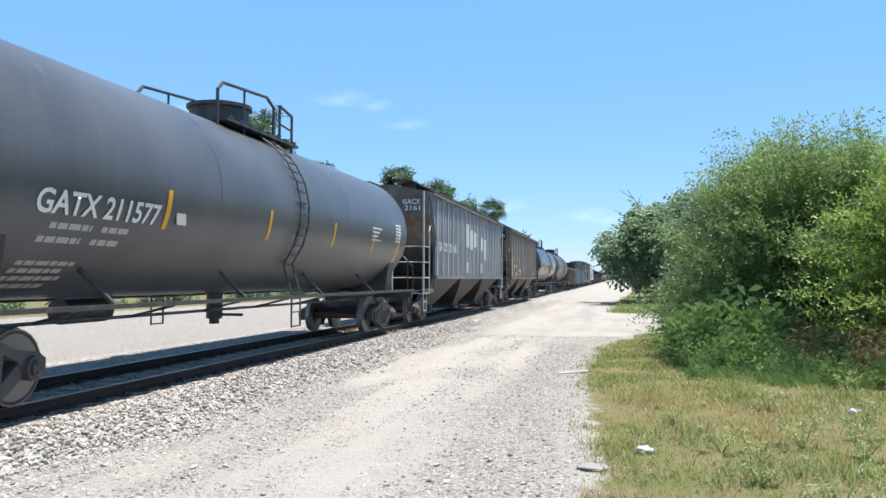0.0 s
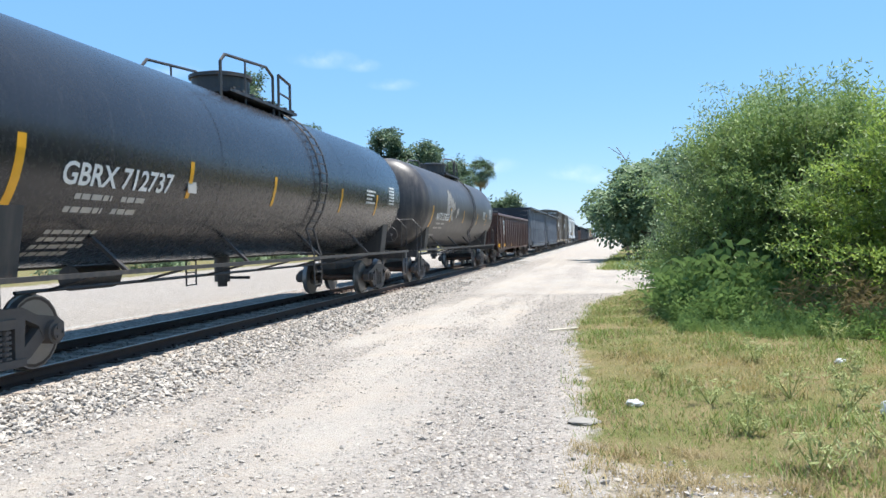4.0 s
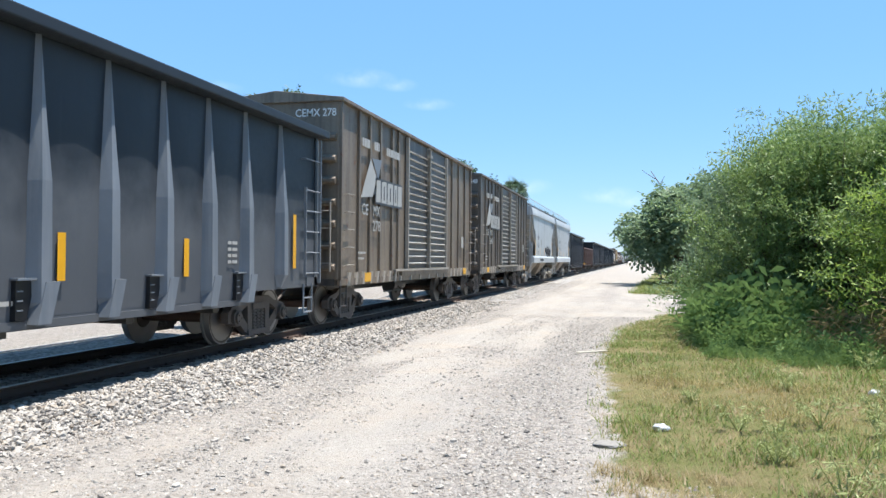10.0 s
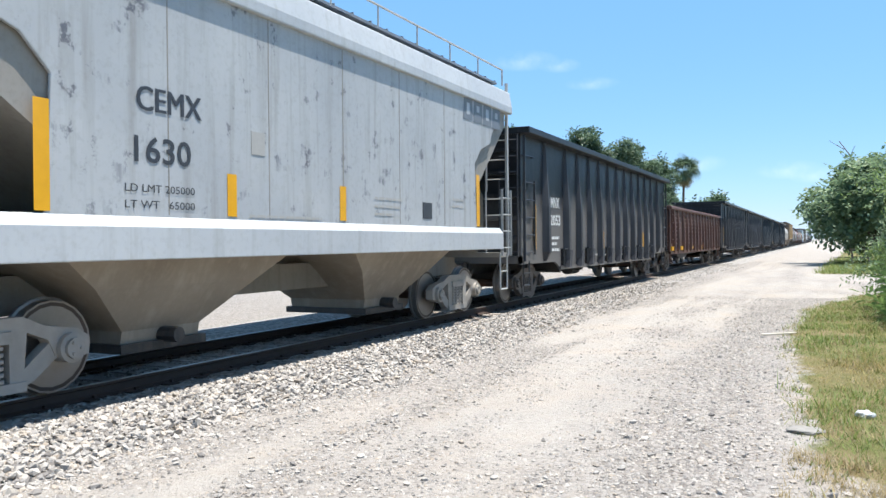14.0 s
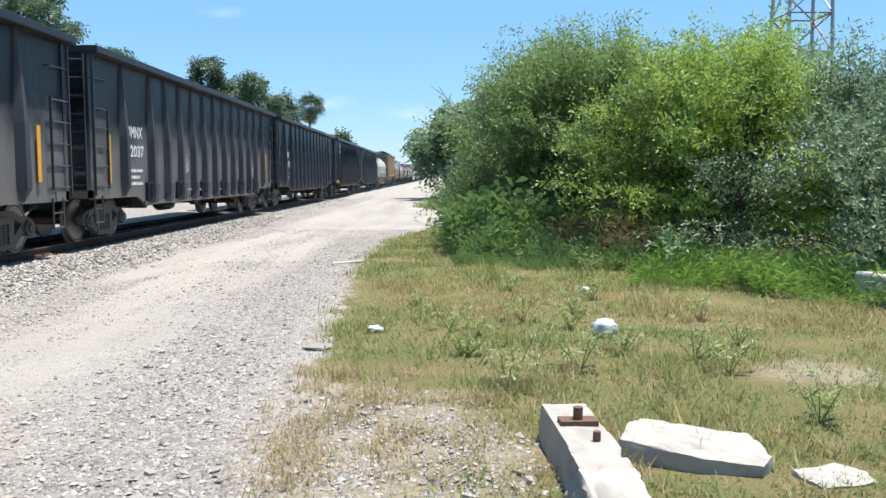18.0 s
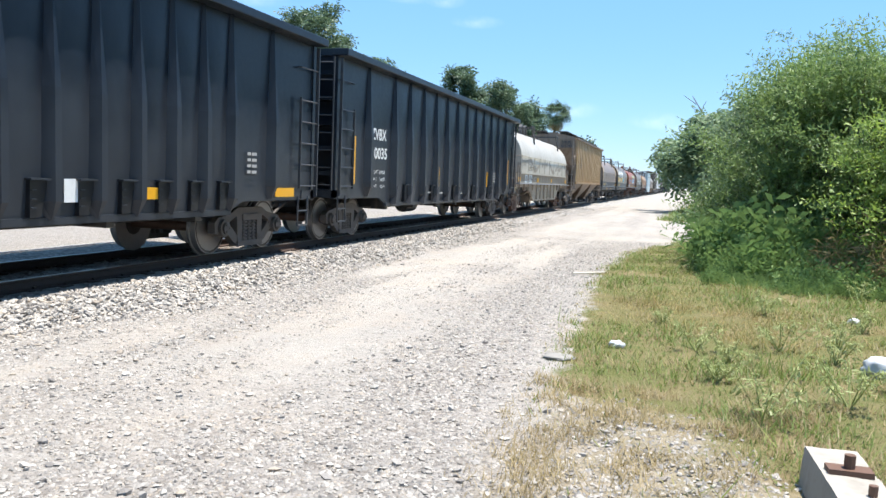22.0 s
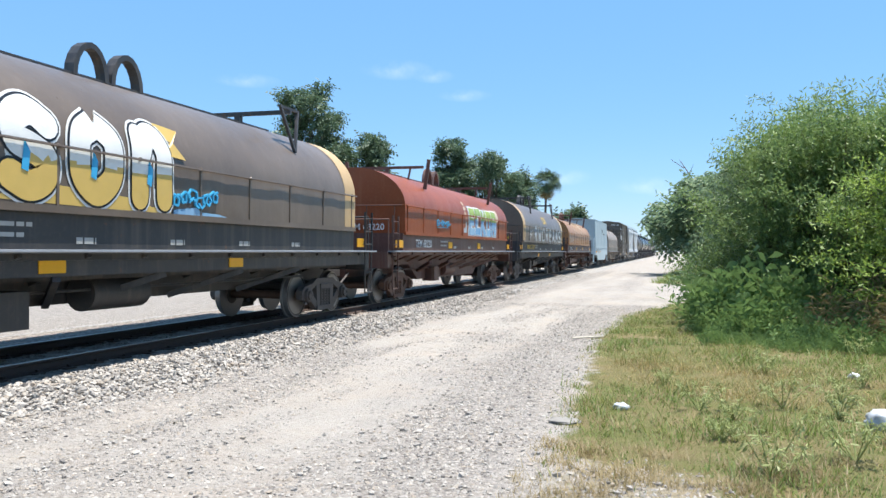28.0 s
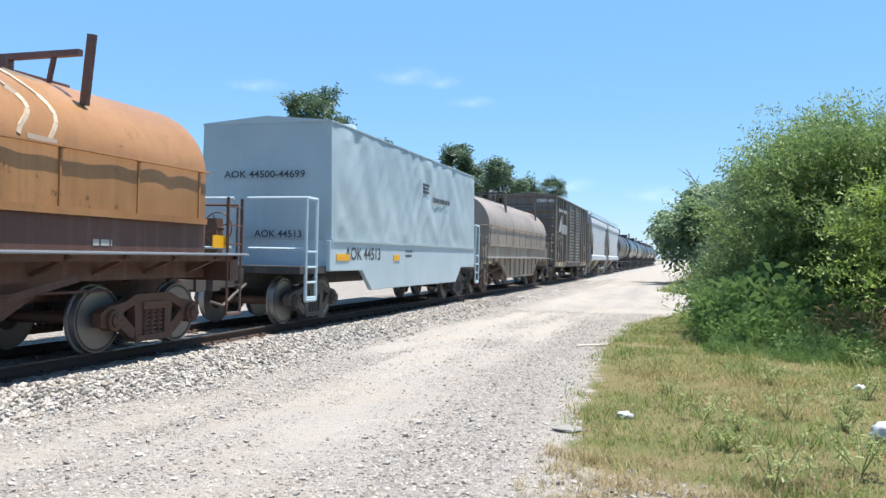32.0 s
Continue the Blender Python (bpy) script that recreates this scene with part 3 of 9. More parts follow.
def brake_wheel(car, mat, x, y, z, r=0.28):
    g = G()
    n = 20
    ring = [(x + r * math.cos(k * math.tau / n), y, z + r * math.sin(k * math.tau / n)) for k in range(n + 1)]
    g.tube(ring, 0.016, 5)
    for k in range(4):
        a = k * math.tau / 4 + 0.4
        g.cyl((x, y, z), (x + r * math.cos(a), y, z + r * math.sin(a)), 0.012, 5)
    g.cyl((x, y - 0.05, z), (x, y + 0.2, z), 0.04, 8)
    return part("brake_wheel", g, mat, car)


def yellow_marks(car, marks, x=1.56, wrap=None, w=0.1):
    """Upright reflective strips (y, z0, z1)."""
    for y, z0, z1 in marks:
        g = G()
        n = 6
        for k in range(n):
            za, zb = z0 + (z1 - z0) * k / n, z0 + (z1 - z0) * (k + 1) / n
            xa, xb = (wrap(za), wrap(zb)) if wrap else (x, x)
            g.add([(xa + 0.006, y, za), (xa + 0.006, y + w, za), (xb + 0.006, y + w, zb), (xb + 0.006, y, zb)], [(0, 1, 2, 3)])
        part("reflective_strip", g, mat_yellow, car)


CARS = []


def car_thing(name, label, category, start, length):
    """An Empty at the leading end; start is its place along the train."""
    ob = thing(name, label, category, "cars of the passing freight train")
    CARS.append((ob, start))
    return ob


# ---------------------------------------------------------------- tank car
def tank_car(start, length, mat, label, mark="", mark_y=0.0, tank_r=1.62, zc=2.84, marks=True, feat=None, strips=(0.29, 0.45, 0.65, 0.80), end_strip=True, climb=1.5, tail_strip=False):
    car = car_thing("tank_car", label, "tank car", start, length)
    L = length
    a, b = 0.75, L - 0.75                       # heads of the shell
    side = lambda z: math.sqrt(max(0.0, tank_r ** 2 - (z - zc) ** 2))
    g = G()
    n = 56
    rings = []
    head = [(0.0, 0.02), (0.03, 0.35), (0.12, 0.62), (0.26, 0.82), (0.42, 0.93), (0.62, 0.99), (0.75, 1.0)]
    prof = [(a + y, r) for y, r in head]
    for k in range(1, 6):
        prof.append((a + 0.75 + (b - a - 1.5) * k / 6, 1.0))
    prof += [(b - y, r) for y, r in reversed(head)]
    for y, r in prof:
        rings.append([(tank_r * r * math.cos(k * math.tau / n), y, zc + tank_r * r * math.sin(k * math.tau / n)) for k in range(n)])
    g.loft(rings)
    part("tank_shell", g, mat, car, smooth=60)
    for s in (a + 0.76, a + (b - a) * 0.33, a + (b - a) * 0.67, b - 0.76):
        w = G()
        w.loft([[((tank_r + 0.004) * math.cos(k * math.tau / n), s + d, zc + (tank_r + 0.004) * math.sin(k * math.tau / n)) for k in range(n)] for d in (-0.012, 0.012)], caps=False)
        part("weld_seam", w, mat, car, smooth=60)
    for y0, y1 in ((0.0, 3.4), (L - 3.4, L)):
        part("draft_sill", G().box(-0.22, 0.22, y0, y1, 0.72, 1.16), mat_frame_black, car)
    for y0, y1 in ((0.0, 0.28), (L - 0.28, L)):
        part("end_beam", G().box(-1.45, 1.45, y0, y1, 0.92, 1.14), mat_frame_black, car)
    for y in (2.2, L - 2.2):                    # saddles
        g = G()
        g.prism([(-1.25, 1.1), (1.25, 1.1), (1.38, 2.05), (1.05, 1.72), (0.6, 1.45), (0.0, 1.36), (-0.6, 1.45), (-1.05, 1.72), (-1.38, 2.05)], y - 0.25, y + 0.25, "y")
        part("saddle", g, mat_frame_black, car, bevel=0.02)
    for s in (-1, 1):                           # running rails along the sides
        g = G()
        g.beam((s * 1.50, 0.1, 1.15), (s * 1.50, L - 0.1, 1.15), 0.07, 0.06)
        part("side_rail", g, mat_frame_black, car)
        for k in range(4):
            y = 2.4 + (L - 4.8) * (k + 0.5) / 4
            g = G()
            g.beam((s * 1.47, y, 1.14), (s * side(1.62), y - 0.22, 1.62), 0.05, 0.06, (0, 1, 0))
            part("strut", g, mat_frame_black, car)
        for y in (0.35, L - 0.35):
            g = G()
            g.tube([(s * 1.45, y - 0.3, 1.15), (s * 1.45, y - 0.3, 2.05), (s * 1.3, y - 0.25, 2.2), (s * 0.7, y - 0.25, 2.2)], 0.02, 6)
            g.tube([(s * 1.45, y + 0.35, 1.15), (s * 1.45, y + 0.35, 1.9), (s * 1.45, y - 0.3, 2.05)], 0.02, 6)
            part("end_handrail", g, mat_frame_black, car)
        for y in (0.15, L - 0.6):
            stirrup(car, mat_frame_black, s * 1.45, y, 1.12)
    mid = feat or L * 0.5
    lad = mid + climb
    g = G()                                     # manway housing
    g.cyl((0, mid + 0.1, zc + tank_r - 0.08), (0, mid + 0.1, zc + tank_r + 0.40), 0.58, 24)
    g.cyl((0, mid + 0.1, zc + tank_r + 0.40), (0, mid + 0.1, zc + tank_r + 0.47), 0.64, 24)
    part("manway_housing", g, mat_frame_black, car, smooth=40)
    g = G()
    g.cyl((0, mid + 0.1, zc + tank_r + 0.47), (0, mid + 0.1, zc + tank_r + 0.53), 0.50, 24, 0.40)
    part("manway_lid", g, mat_black, car, smooth=40)
    top = zc + tank_r
    pf = part("top_platform", G().box(-0.9, 0.9, mid - 1.3, mid + 2.0, top - 0.10, top - 0.04), mat_frame_black, car)
    for k in range(8):
        y = mid - 1.25 + k * 0.42
        part("slat", G().box(-0.92, 0.92, y, y + 0.12, top - 0.038, top - 0.01), mat_frame_black, pf)
    for s in (-1, 1):
        g = G()
        z1 = top + 0.72
        g.tube([(s * 0.8, mid - 1.5, top - 0.3), (s * 0.8, mid - 1.5, top + 0.42), (s * 0.8, mid - 1.32, top + 0.58), (s * 0.8, mid + 0.55, z1), (s * 0.8, mid + 0.9, z1 - 0.14), (s * 0.8, mid + 0.9, top - 0.3)], 0.032, 6)
        g.tube([(s * 0.8, mid - 0.45, top + 0.63), (s * 0.8, mid - 0.45, top - 0.3)], 0.022, 6)
        g.tube([(s * 0.8, mid + 1.2, top - 0.3), (s * 0.8, mid + 1.2, z1 - 0.04), (s * 0.8, mid + 1.85, z1 - 0.14), (s * 0.8, mid + 1.85, top - 0.3)], 0.032, 6)
        g.tube([(s * 0.8, mid + 1.2, top + 0.3), (s * 0.8, mid + 1.85, top + 0.26)], 0.022, 6)
        part("platform_railing", g, mat_frame_black, car)
        g = G()                                 # ladder round the shell
        pts = []
        for k in range(9):
            an = radians(-38 + k * 14.5)
            pts.append((s * (tank_r + 0.08) * math.cos(an), zc + (tank_r + 0.08) * math.sin(an)))
        for d in (-0.22, 0.22):
            g.tube([(s * 1.52, lad + d, 0.55), (s * 1.52, lad + d, 1.2)] + [(x, lad + d, z) for x, z in pts], 0.02, 6)
        for x, z in pts + [(s * 1.52, 0.57), (s * 1.52, 0.85), (s * 1.52, 1.12)]:
            g.tube([(x, lad - 0.22, z), (x, lad + 0.22, z)], 0.015, 5)
        for k in range(8):
            an = radians(-31 + k * 14.5)
            x, z = s * (tank_r + 0.08) * math.cos(an), zc + (tank_r + 0.08) * math.sin(an)
            g.tube([(x, lad - 0.22, z), (x, lad + 0.22, z)], 0.015, 5)
        part("side_ladder", g, mat_frame_black, car)
    g = G()                                     # outlet valve and brake gear below the shell
    g.cyl((0, mid, zc - tank_r + 0.02), (0, mid, 0.72), 0.16, 12).cyl((0, mid, 0.72), (0, mid, 0.62), 0.1, 10)
    g.cyl((-0.12, mid, 0.8), (0.6, mid, 0.8), 0.03, 6)
    part("outlet_valve", g, mat_frame_black, car, smooth=40)
    g = G()
    g.cyl((-0.5, L * 0.29, 1.0), (-0.5, L * 0.29 + 1.1, 1.0), 0.2, 14)
    part("air_reservoir", g, mat_frame_black, car, smooth=40)
    g = G()
    g.tube([(0.75, 3.0, 0.95), (0.75, L - 3.0, 0.95)], 0.025, 6)
    for k in range(7):
        y = 3.6 + k * (L - 7.2) / 6
        g.tube([(0.75, y, 0.95), (1.45, y, 1.12)], 0.02, 5)
    part("brake_rigging", g, mat_frame_black, car)
    truck(car, 2.35)
    truck(car, L - 1.95)
    couplers(car, L)
    brake_wheel(car, mat_frame_black, 0.55, -0.1, 1.7, 0.25)
    if marks:
        if end_strip:
            yellow_marks(car, [(2.05, zc - 1.05, zc - 0.1)], wrap=side, w=0.14)
        if tail_strip:
            yellow_marks(car, [(L - 2.3, zc - 1.0, zc + 0.1)], wrap=side, w=0.14)
        yellow_marks(car, [(L * f2, 2.2, 2.75) for f2 in strips], wrap=side, w=0.11)
    if mark:
        part("stencil_panel", G().box(side(2.4), side(2.4) + 0.012, mark_y + 2.85, mark_y + 3.1, 2.28, 2.52), mat_letter_dim, car)
        lettering(car, mark, mat_letter, mark_y, 2.25, 0.27, wide=2.42, wrap=side, bold=0.03, lift=0.014)
        bars(car, mat_letter_dim, [(mark_y + 0.35, 2.08, 0.75), (mark_y + 1.3, 2.08, 0.55), (mark_y + 0.25, 1.92, 0.75), (mark_y + 1.2, 1.92, 0.55)], wrap=side, high=0.07)
        bars(car, mat_letter_dim, [(mark_y + 0.2, 1.66 - 0.09 * k, 1.0 - 0.12 * (k % 2)) for k in range(4)], wrap=side)
    bars(car, mat_letter, [(b - 1.9, zc + 0.15 - 0.09 * k, 0.55) for k in range(6)] + [(b - 4.1, zc - 0.05 - 0.1 * k, 0.8 - 0.15 * (k % 3)) for k in range(4)], wrap=side)
    return car, side


def bulged_panel(name, width, z0, z1, out, mat):
    """A sheet between two ribs, pressed outwards a little in its middle; it faces +x at x = 0."""
    ny, nz = 8, 14
    vs = []
    for j in range(nz + 1):
        for i in range(ny + 1):
            u, v = i / ny, j / nz
            w = out * (math.sin(math.pi * u) ** 0.8) * min(1.0, 4 * v, 3 * (1 - v) + 0.35)
            vs.append((w, (u - 0.5) * width, z0 + (z1 - z0) * v))
    fs = [(j * (ny + 1) + i, j * (ny + 1) + i + 1, (j + 1) * (ny + 1) + i + 1, (j + 1) * (ny + 1) + i) for j in range(nz) for i in range(ny)]
    return G().add(vs, fs).mesh(name, mat, 60)


# ---------------------------------------------------------------- ribbed covered hopper
def hopper_car(start, length, mat, mat_end, mat_bay, label, bays=3, ribs=18, ladder=None, rib_mat=None):
    car = car_thing("covered_hopper_car", label, "hopper car", start, length)
    L = length
    zb, zt, hw = 1.62, 4.42, 1.55
    y0, y1 = 1.65, L - 1.65                     # the side sheets' upright edges at their foot
    cut = 2.75
    g = G()                                     # side sheets with slanted end corners, and sloping ends
    side_poly = [(y0, zb), (y1, zb), (y1, cut), (L - 0.75, zt), (0.75, zt), (y0, cut)]
    for s in (-1, 1):
        g.prism(side_poly, s * hw - 0.02, s * hw + 0.02, "x")
    part("side_sheet", g, mat, car)
    g = G()
    g.prism([(0.72, zt), (0.72, 3.75), (1.55, 2.75), (3.2, 1.66), (L - 3.2, 1.66), (L - 1.55, 2.75), (L - 0.72, 3.75), (L - 0.72, zt)], -hw + 0.03, hw - 0.03, "x")
    part("body", g, mat_end, car)
    g = G()                                     # roof and its eave
    prof = [(-hw - 0.15, zt - 0.08), (hw + 0.15, zt - 0.08), (hw + 0.15, zt + 0.02), (0.7, zt + 0.22), (-0.7, zt + 0.22), (-hw - 0.15, zt + 0.02)]
    g.prism(prof, 0.70, L - 0.70, "y")
    part("roof", g, mat_end, car)
    g = G()                                     # trough hatch and running boards
    g.box(-0.30, 0.30, 1.2, L - 1.2, zt + 0.22, zt + 0.36)
    part("roof_hatch", g, mat_end, car)
    for s in (-1, 1):
        g = G()
        g.box(s * 0.75 - 0.3, s * 0.75 + 0.3, 0.35, L - 0.35, zt + 0.36, zt + 0.40)
        for k in range(9):
            y = 0.9 + k * (L - 1.8) / 8
            g.box(s * 0.75 - 0.25, s * 0.75 + 0.25, y, y + 0.06, zt + 0.15, zt + 0.36)
        part("running_board", g, mat_frame_black, car)
    step = (y1 - y0) / (ribs - 1)
    panel = bulged_panel("side_panel", step - 0.09, zb, zt - 0.1, 0.028, mat)
    for s in (-1, 1):
        for k in range(ribs):
            y = y0 + step * k
            top = zt - 0.08
            g = G()
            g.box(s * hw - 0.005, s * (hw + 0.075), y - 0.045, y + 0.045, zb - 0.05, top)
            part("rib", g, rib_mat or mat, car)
            if k < ribs - 1:
                ob = part("side_panel", panel, None, car, at=(s * (hw + 0.022), y + step / 2, 0))
                ob.rotation_euler = (0, 0, 0 if s > 0 else math.pi)
        g = G()
        g.box(s * hw - 0.03, s * (hw + 0.08), y0 - 0.1, y1 + 0.1, zb - 0.12, zb)
        g.box(s * hw - 0.03, s * (hw + 0.06), 0.6, L - 0.6, zt - 0.1, zt)
        part("side_sill", g, mat, car)
    g = G()
    g.box(-0.24, 0.24, 0.05, L - 0.05, 0.72, 1.12)
    part("centre_sill", g, mat_end, car)
    for y in (0.0, L - 0.5):
        g = G()
        g.box(-1.5, 1.5, y, y + 0.5, 1.0, 1.12)
        part("end_platform", g, mat_end, car)
    span = (y1 - y0 + 0.6) / bays
    for k in range(bays):
        ya = y0 - 0.3 + span * k
        yb = ya + span
        ym = (ya + yb) / 2
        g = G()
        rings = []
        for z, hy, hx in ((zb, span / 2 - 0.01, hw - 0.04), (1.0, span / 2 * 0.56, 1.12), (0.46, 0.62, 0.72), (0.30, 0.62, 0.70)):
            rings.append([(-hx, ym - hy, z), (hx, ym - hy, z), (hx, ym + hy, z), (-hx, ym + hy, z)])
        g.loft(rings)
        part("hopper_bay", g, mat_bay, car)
        g = G()
        g.box(-0.82, 0.82, ym - 0.7, ym + 0.7, 0.22, 0.32)
        g.cyl((-0.9, ym + 0.2, 0.27), (0.9, ym + 0.2, 0.27), 0.05, 8)
        part("outlet_gate", g, mat_frame_black, car)
    lm = ladder or mat_ladder_light
    for e, yf, fc in ((0.0, 0.0, -1), (1.0, L, 1)):
        for s in (-1, 1):
            g = G()
            ye = yf + fc * -0.04
            for x, z1 in ((s * 0.42, 3.75), (s * 1.5, 4.42)):
                g.beam((x, ye, 0.98), (x, ye, z1), 0.09, 0.05, (1, 0, 0))
            for z in (1.02, 1.54, 2.06, 2.58):
                g.tube([(s * 0.42, ye + fc * 0.05, z), (s * 1.5, ye + fc * 0.05, z)], 0.02, 5)
            part("end_ladder", g, lm, car)
            g = G()
            yy = (0.04, 0.76) if e == 0 else (L - 0.76, L - 0.04)
            far = yy[1 if e == 0 else 0]
            for z in (1.02, 1.54, 2.06, 2.58):
                g.tube([(s * 1.53, yy[0], z), (s * 1.53, yy[1], z)], 0.02, 5)
            g.tube([(s * 1.53, far, 0.98), (s * 1.53, far, 2.9), (s * 1.53, far - fc * -0.06, 3.1), (s * 1.53, far - fc * 0.1, 3.3)], 0.028, 6)
            part("corner_ladder", g, lm, car)
            stirrup(car, lm, s * 1.5, yy[0], 1.05)
            g = G()
            yy2 = 1.62 if e == 0 else L - 1.62
            g.beam((s * 1.5, yy2, 1.1), (s * 1.5, yy2, 2.75), 0.08, 0.05, (0, 1, 0))
            part("corner_post", g, mat_end, car)
            g = G()
            ya2, yb2 = (0.0, 1.7) if e == 0 else (L - 1.7, L)
            g.box(s * 1.38, s * 1.5, ya2, yb2, 1.04, 1.16)
            part("end_sill", g, mat_end, car)
    brake_wheel(car, mat_frame_black, -0.55, 0.35, 2.1)
    truck(car, 1.75)
    truck(car, L - 1.75)
    couplers(car, L)
    return car


# ---------------------------------------------------------------- smooth-sided two-bay cement hopper
def cement_hopper(start, length, label, coat=None, strips=(4.32, 6.65)):
    car = car_thing("cement_hopper_car", label, "hopper car", start, length)
    L = length
    zb, zt = 1.72, 4.25
    prof = [(-1.56, zb), (1.56, zb), (1.60, 2.2), (1.60, 3.3), (1.56, 4.0), (1.50, zt), (-1.50, zt), (-1.56, 4.0), (-1.60, 3.3), (-1.60, 2.2)]
    g = G()                                     # side wall with cut-away ends
    for s in (-1, 1):
        poly = [(1.98, 1.72), (L - 1.98, 1.72), (L - 2.05, 2.95), (L - 1.75, 3.25), (L - 1.25, 3.42), (L - 1.15, 3.62), (L - 0.72, 4.12), (L - 0.72, 4.2), (0.72, 4.2), (0.72, 4.12), (1.15, 3.62), (1.25, 3.42), (1.75, 3.25), (2.05, 2.95)]
        g.prism(poly, s * 1.58 - 0.02, s * 1.58 + 0.02, "x")
    part("side_sheet", g, coat or mat_white, car, bevel=0.01)
    for k in range(5):
        y = 2.6 + (L - 5.2) * (k + 0.5) / 5
        part("weld_seam", G().box(1.596, 1.603, y - 0.008, y + 0.008, 1.75, 4.15), mat_white_end, car)
    g = G()
    g.prism([(0.3, 4.2), (0.3, 3.9), (1.6, 2.7), (3.0, 1.74), (L - 3.0, 1.74), (L - 1.6, 2.7), (L - 0.3, 3.9), (L - 0.3, 4.2)], -1.54, 1.54, "x")
    part("body", g, mat_white_end, car)
    g = G()                                     # sloping shoulder and roof
    pr = [(-1.66, 4.16), (1.66, 4.16), (1.66, 4.30), (1.60, 4.62), (1.2, 4.80), (-1.2, 4.80), (-1.60, 4.62), (-1.66, 4.30)]
    g.prism(pr, 0.12, L - 0.12, "y")
    part("roof", g, mat_white, car, bevel=0.02)
    for s in (-1, 1):
        g = G()
        g.prism([(s * 1.50, 1.30), (s * 1.68, 1.30), (s * 1.68, 1.62), (s * 1.60, 1.73), (s * 1.50, 1.73)][::s], 0.75, L - 0.75, "y")
        part("side_sill", g, mat_white, car, bevel=0.012)
        g = G()                                 # roof walkway with its railing
        g.box(s * 1.05 - 0.25, s * 1.05 + 0.25, 0.1, L - 0.1, 4.84, 4.88)
        for k in range(26):
            y = 0.2 + k * (L - 0.4) / 25
            g.box(s * 1.05 - 0.25, s * 1.05 + 0.25, y, y + 0.03, 4.88, 4.91)
        part("running_board", g, mat_ladder_mid, car)
        g = G()
        zz = 5.14
        g.tube([(s * 1.42, 0.1, 4.8), (s * 1.42, 0.1, zz), (s * 1.42, L - 0.1, zz), (s * 1.42, L - 0.1, 4.8)], 0.02, 5)
        for k in range(1, 10):
            y = 0.1 + (L - 0.2) * k / 10
            g.tube([(s * 1.42, y, 4.8), (s * 1.42, y, zz)], 0.016, 5)
        part("roof_railing", g, mat_ladder_light, car)
    for k in range(5):
        g = G()
        y = 1.6 + (L - 3.2) * k / 4
        g.cyl((0, y, 4.8), (0, y, 4.95), 0.36, 18)
        part("roof_hatch", g, mat_white, car, smooth=40)
    g = G()
    g.box(-0.24, 0.24, 0.05, L - 0.05, 0.74, 1.14).box(-1.5, 1.5, 0.0, 0.5, 1.12, 1.22).box(-1.5, 1.5, L - 0.5, L, 1.12, 1.22)
    part("centre_sill", g, mat_white_end, car)
    for e in (0, 1):                            # pierced end web
        y = 1.45 if e == 0 else L - 1.45
        for s in (-1, 1):
            g = G()
            n = 16
            outer = [(s * 0.3, 1.2), (s * 1.5, 1.2), (s * 1.5, 2.75), (s * 0.3, 2.75)]
            hole = [(s * (0.9 + 0.30 * math.cos(q * math.tau / n)), 1.95 + 0.5 * math.sin(q * math.tau / n)) for q in range(n)]
            for q in range(n):
                h0, h1 = hole[q], hole[(q + 1) % n]
                far = []
                for h in (h0, h1):
                    dx, dz = h[0] - s * 0.9, h[1] - 1.95
                    k2 = min(0.6 / max(1e-3, abs(dx)), 0.75 / max(1e-3, abs(dz)))
                    far.append((s * 0.9 + dx * k2, 1.95 + dz * k2))
                g.add([(h0[0], y, h0[1]), (h1[0], y, h1[1]), (far[1][0], y, far[1][1]), (far[0][0], y, far[0][1])], [(0, 1, 2, 3)])
                g.add([(h0[0], y + 0.03, h0[1]), (h1[0], y + 0.03, h1[1]), (far[1][0], y + 0.03, far[1][1]), (far[0][0], y + 0.03, far[0][1])], [(3, 2, 1, 0)])
            part("end_web", g, mat_white_end, car)
    for k in range(2):
        ym = L * (0.31 + 0.38 * k)
        g = G()
        rings = [[(-hx, ym - hy, z), (hx, ym - hy, z), (hx, ym + hy, z), (-hx, ym + hy, z)] for z, hy, hx in ((1.74, 2.4, 1.5), (1.0, 1.25, 1.1), (0.5, 0.6, 0.75), (0.34, 0.6, 0.72))]
        g.loft(rings)
        part("hopper_bay", g, mat_bay_dusty, car)
        g = G()
        g.box(-0.8, 0.8, ym - 0.66, ym + 0.66, 0.26, 0.36)
        g.cyl((-1.0, ym, 0.42), (1.0, ym, 0.42), 0.09, 10)
        part("outlet_gate", g, mat_frame_black, car)
    for yf, fc, ys in ((0.12, -1, (0.05, 0.55)), (L - 0.12, 1, (L - 0.55, L - 0.05))):
        for s in (-1, 1):
            g = G()
            ladder_x(g, yf, s * 1.0, s * 1.5, 1.15, 2.55, 4, face=fc)
            g.beam((s * 1.5, yf + fc * 0.06, 1.15), (s * 1.5, yf + fc * 0.06, 4.85), 0.07, 0.05, (1, 0, 0))
            g.beam((s * 1.02, yf + fc * 0.06, 2.55), (s * 1.02, yf + fc * 0.06, 4.85), 0.04, 0.03, (1, 0, 0))
            for q in range(5):
                z = 2.8 + q * 0.42
                g.tube([(s * 1.02, yf + fc * 0.06, z), (s * 1.5, yf + fc * 0.06, z)], 0.014, 5)
            part("end_ladder", g, mat_ladder_light, car)
            g = G()
            ladder_y(g, s * 1.5, ys[0], ys[1], 1.15, 2.55, 4)
            part("corner_ladder", g, mat_ladder_light, car)
            stirrup(car, mat_ladder_light, s * 1.52, ys[0], 1.2)
    truck(car, 1.75, cast=mat_truck_pale)
    truck(car, L - 1.75, cast=mat_truck_pale)
    couplers(car, L)
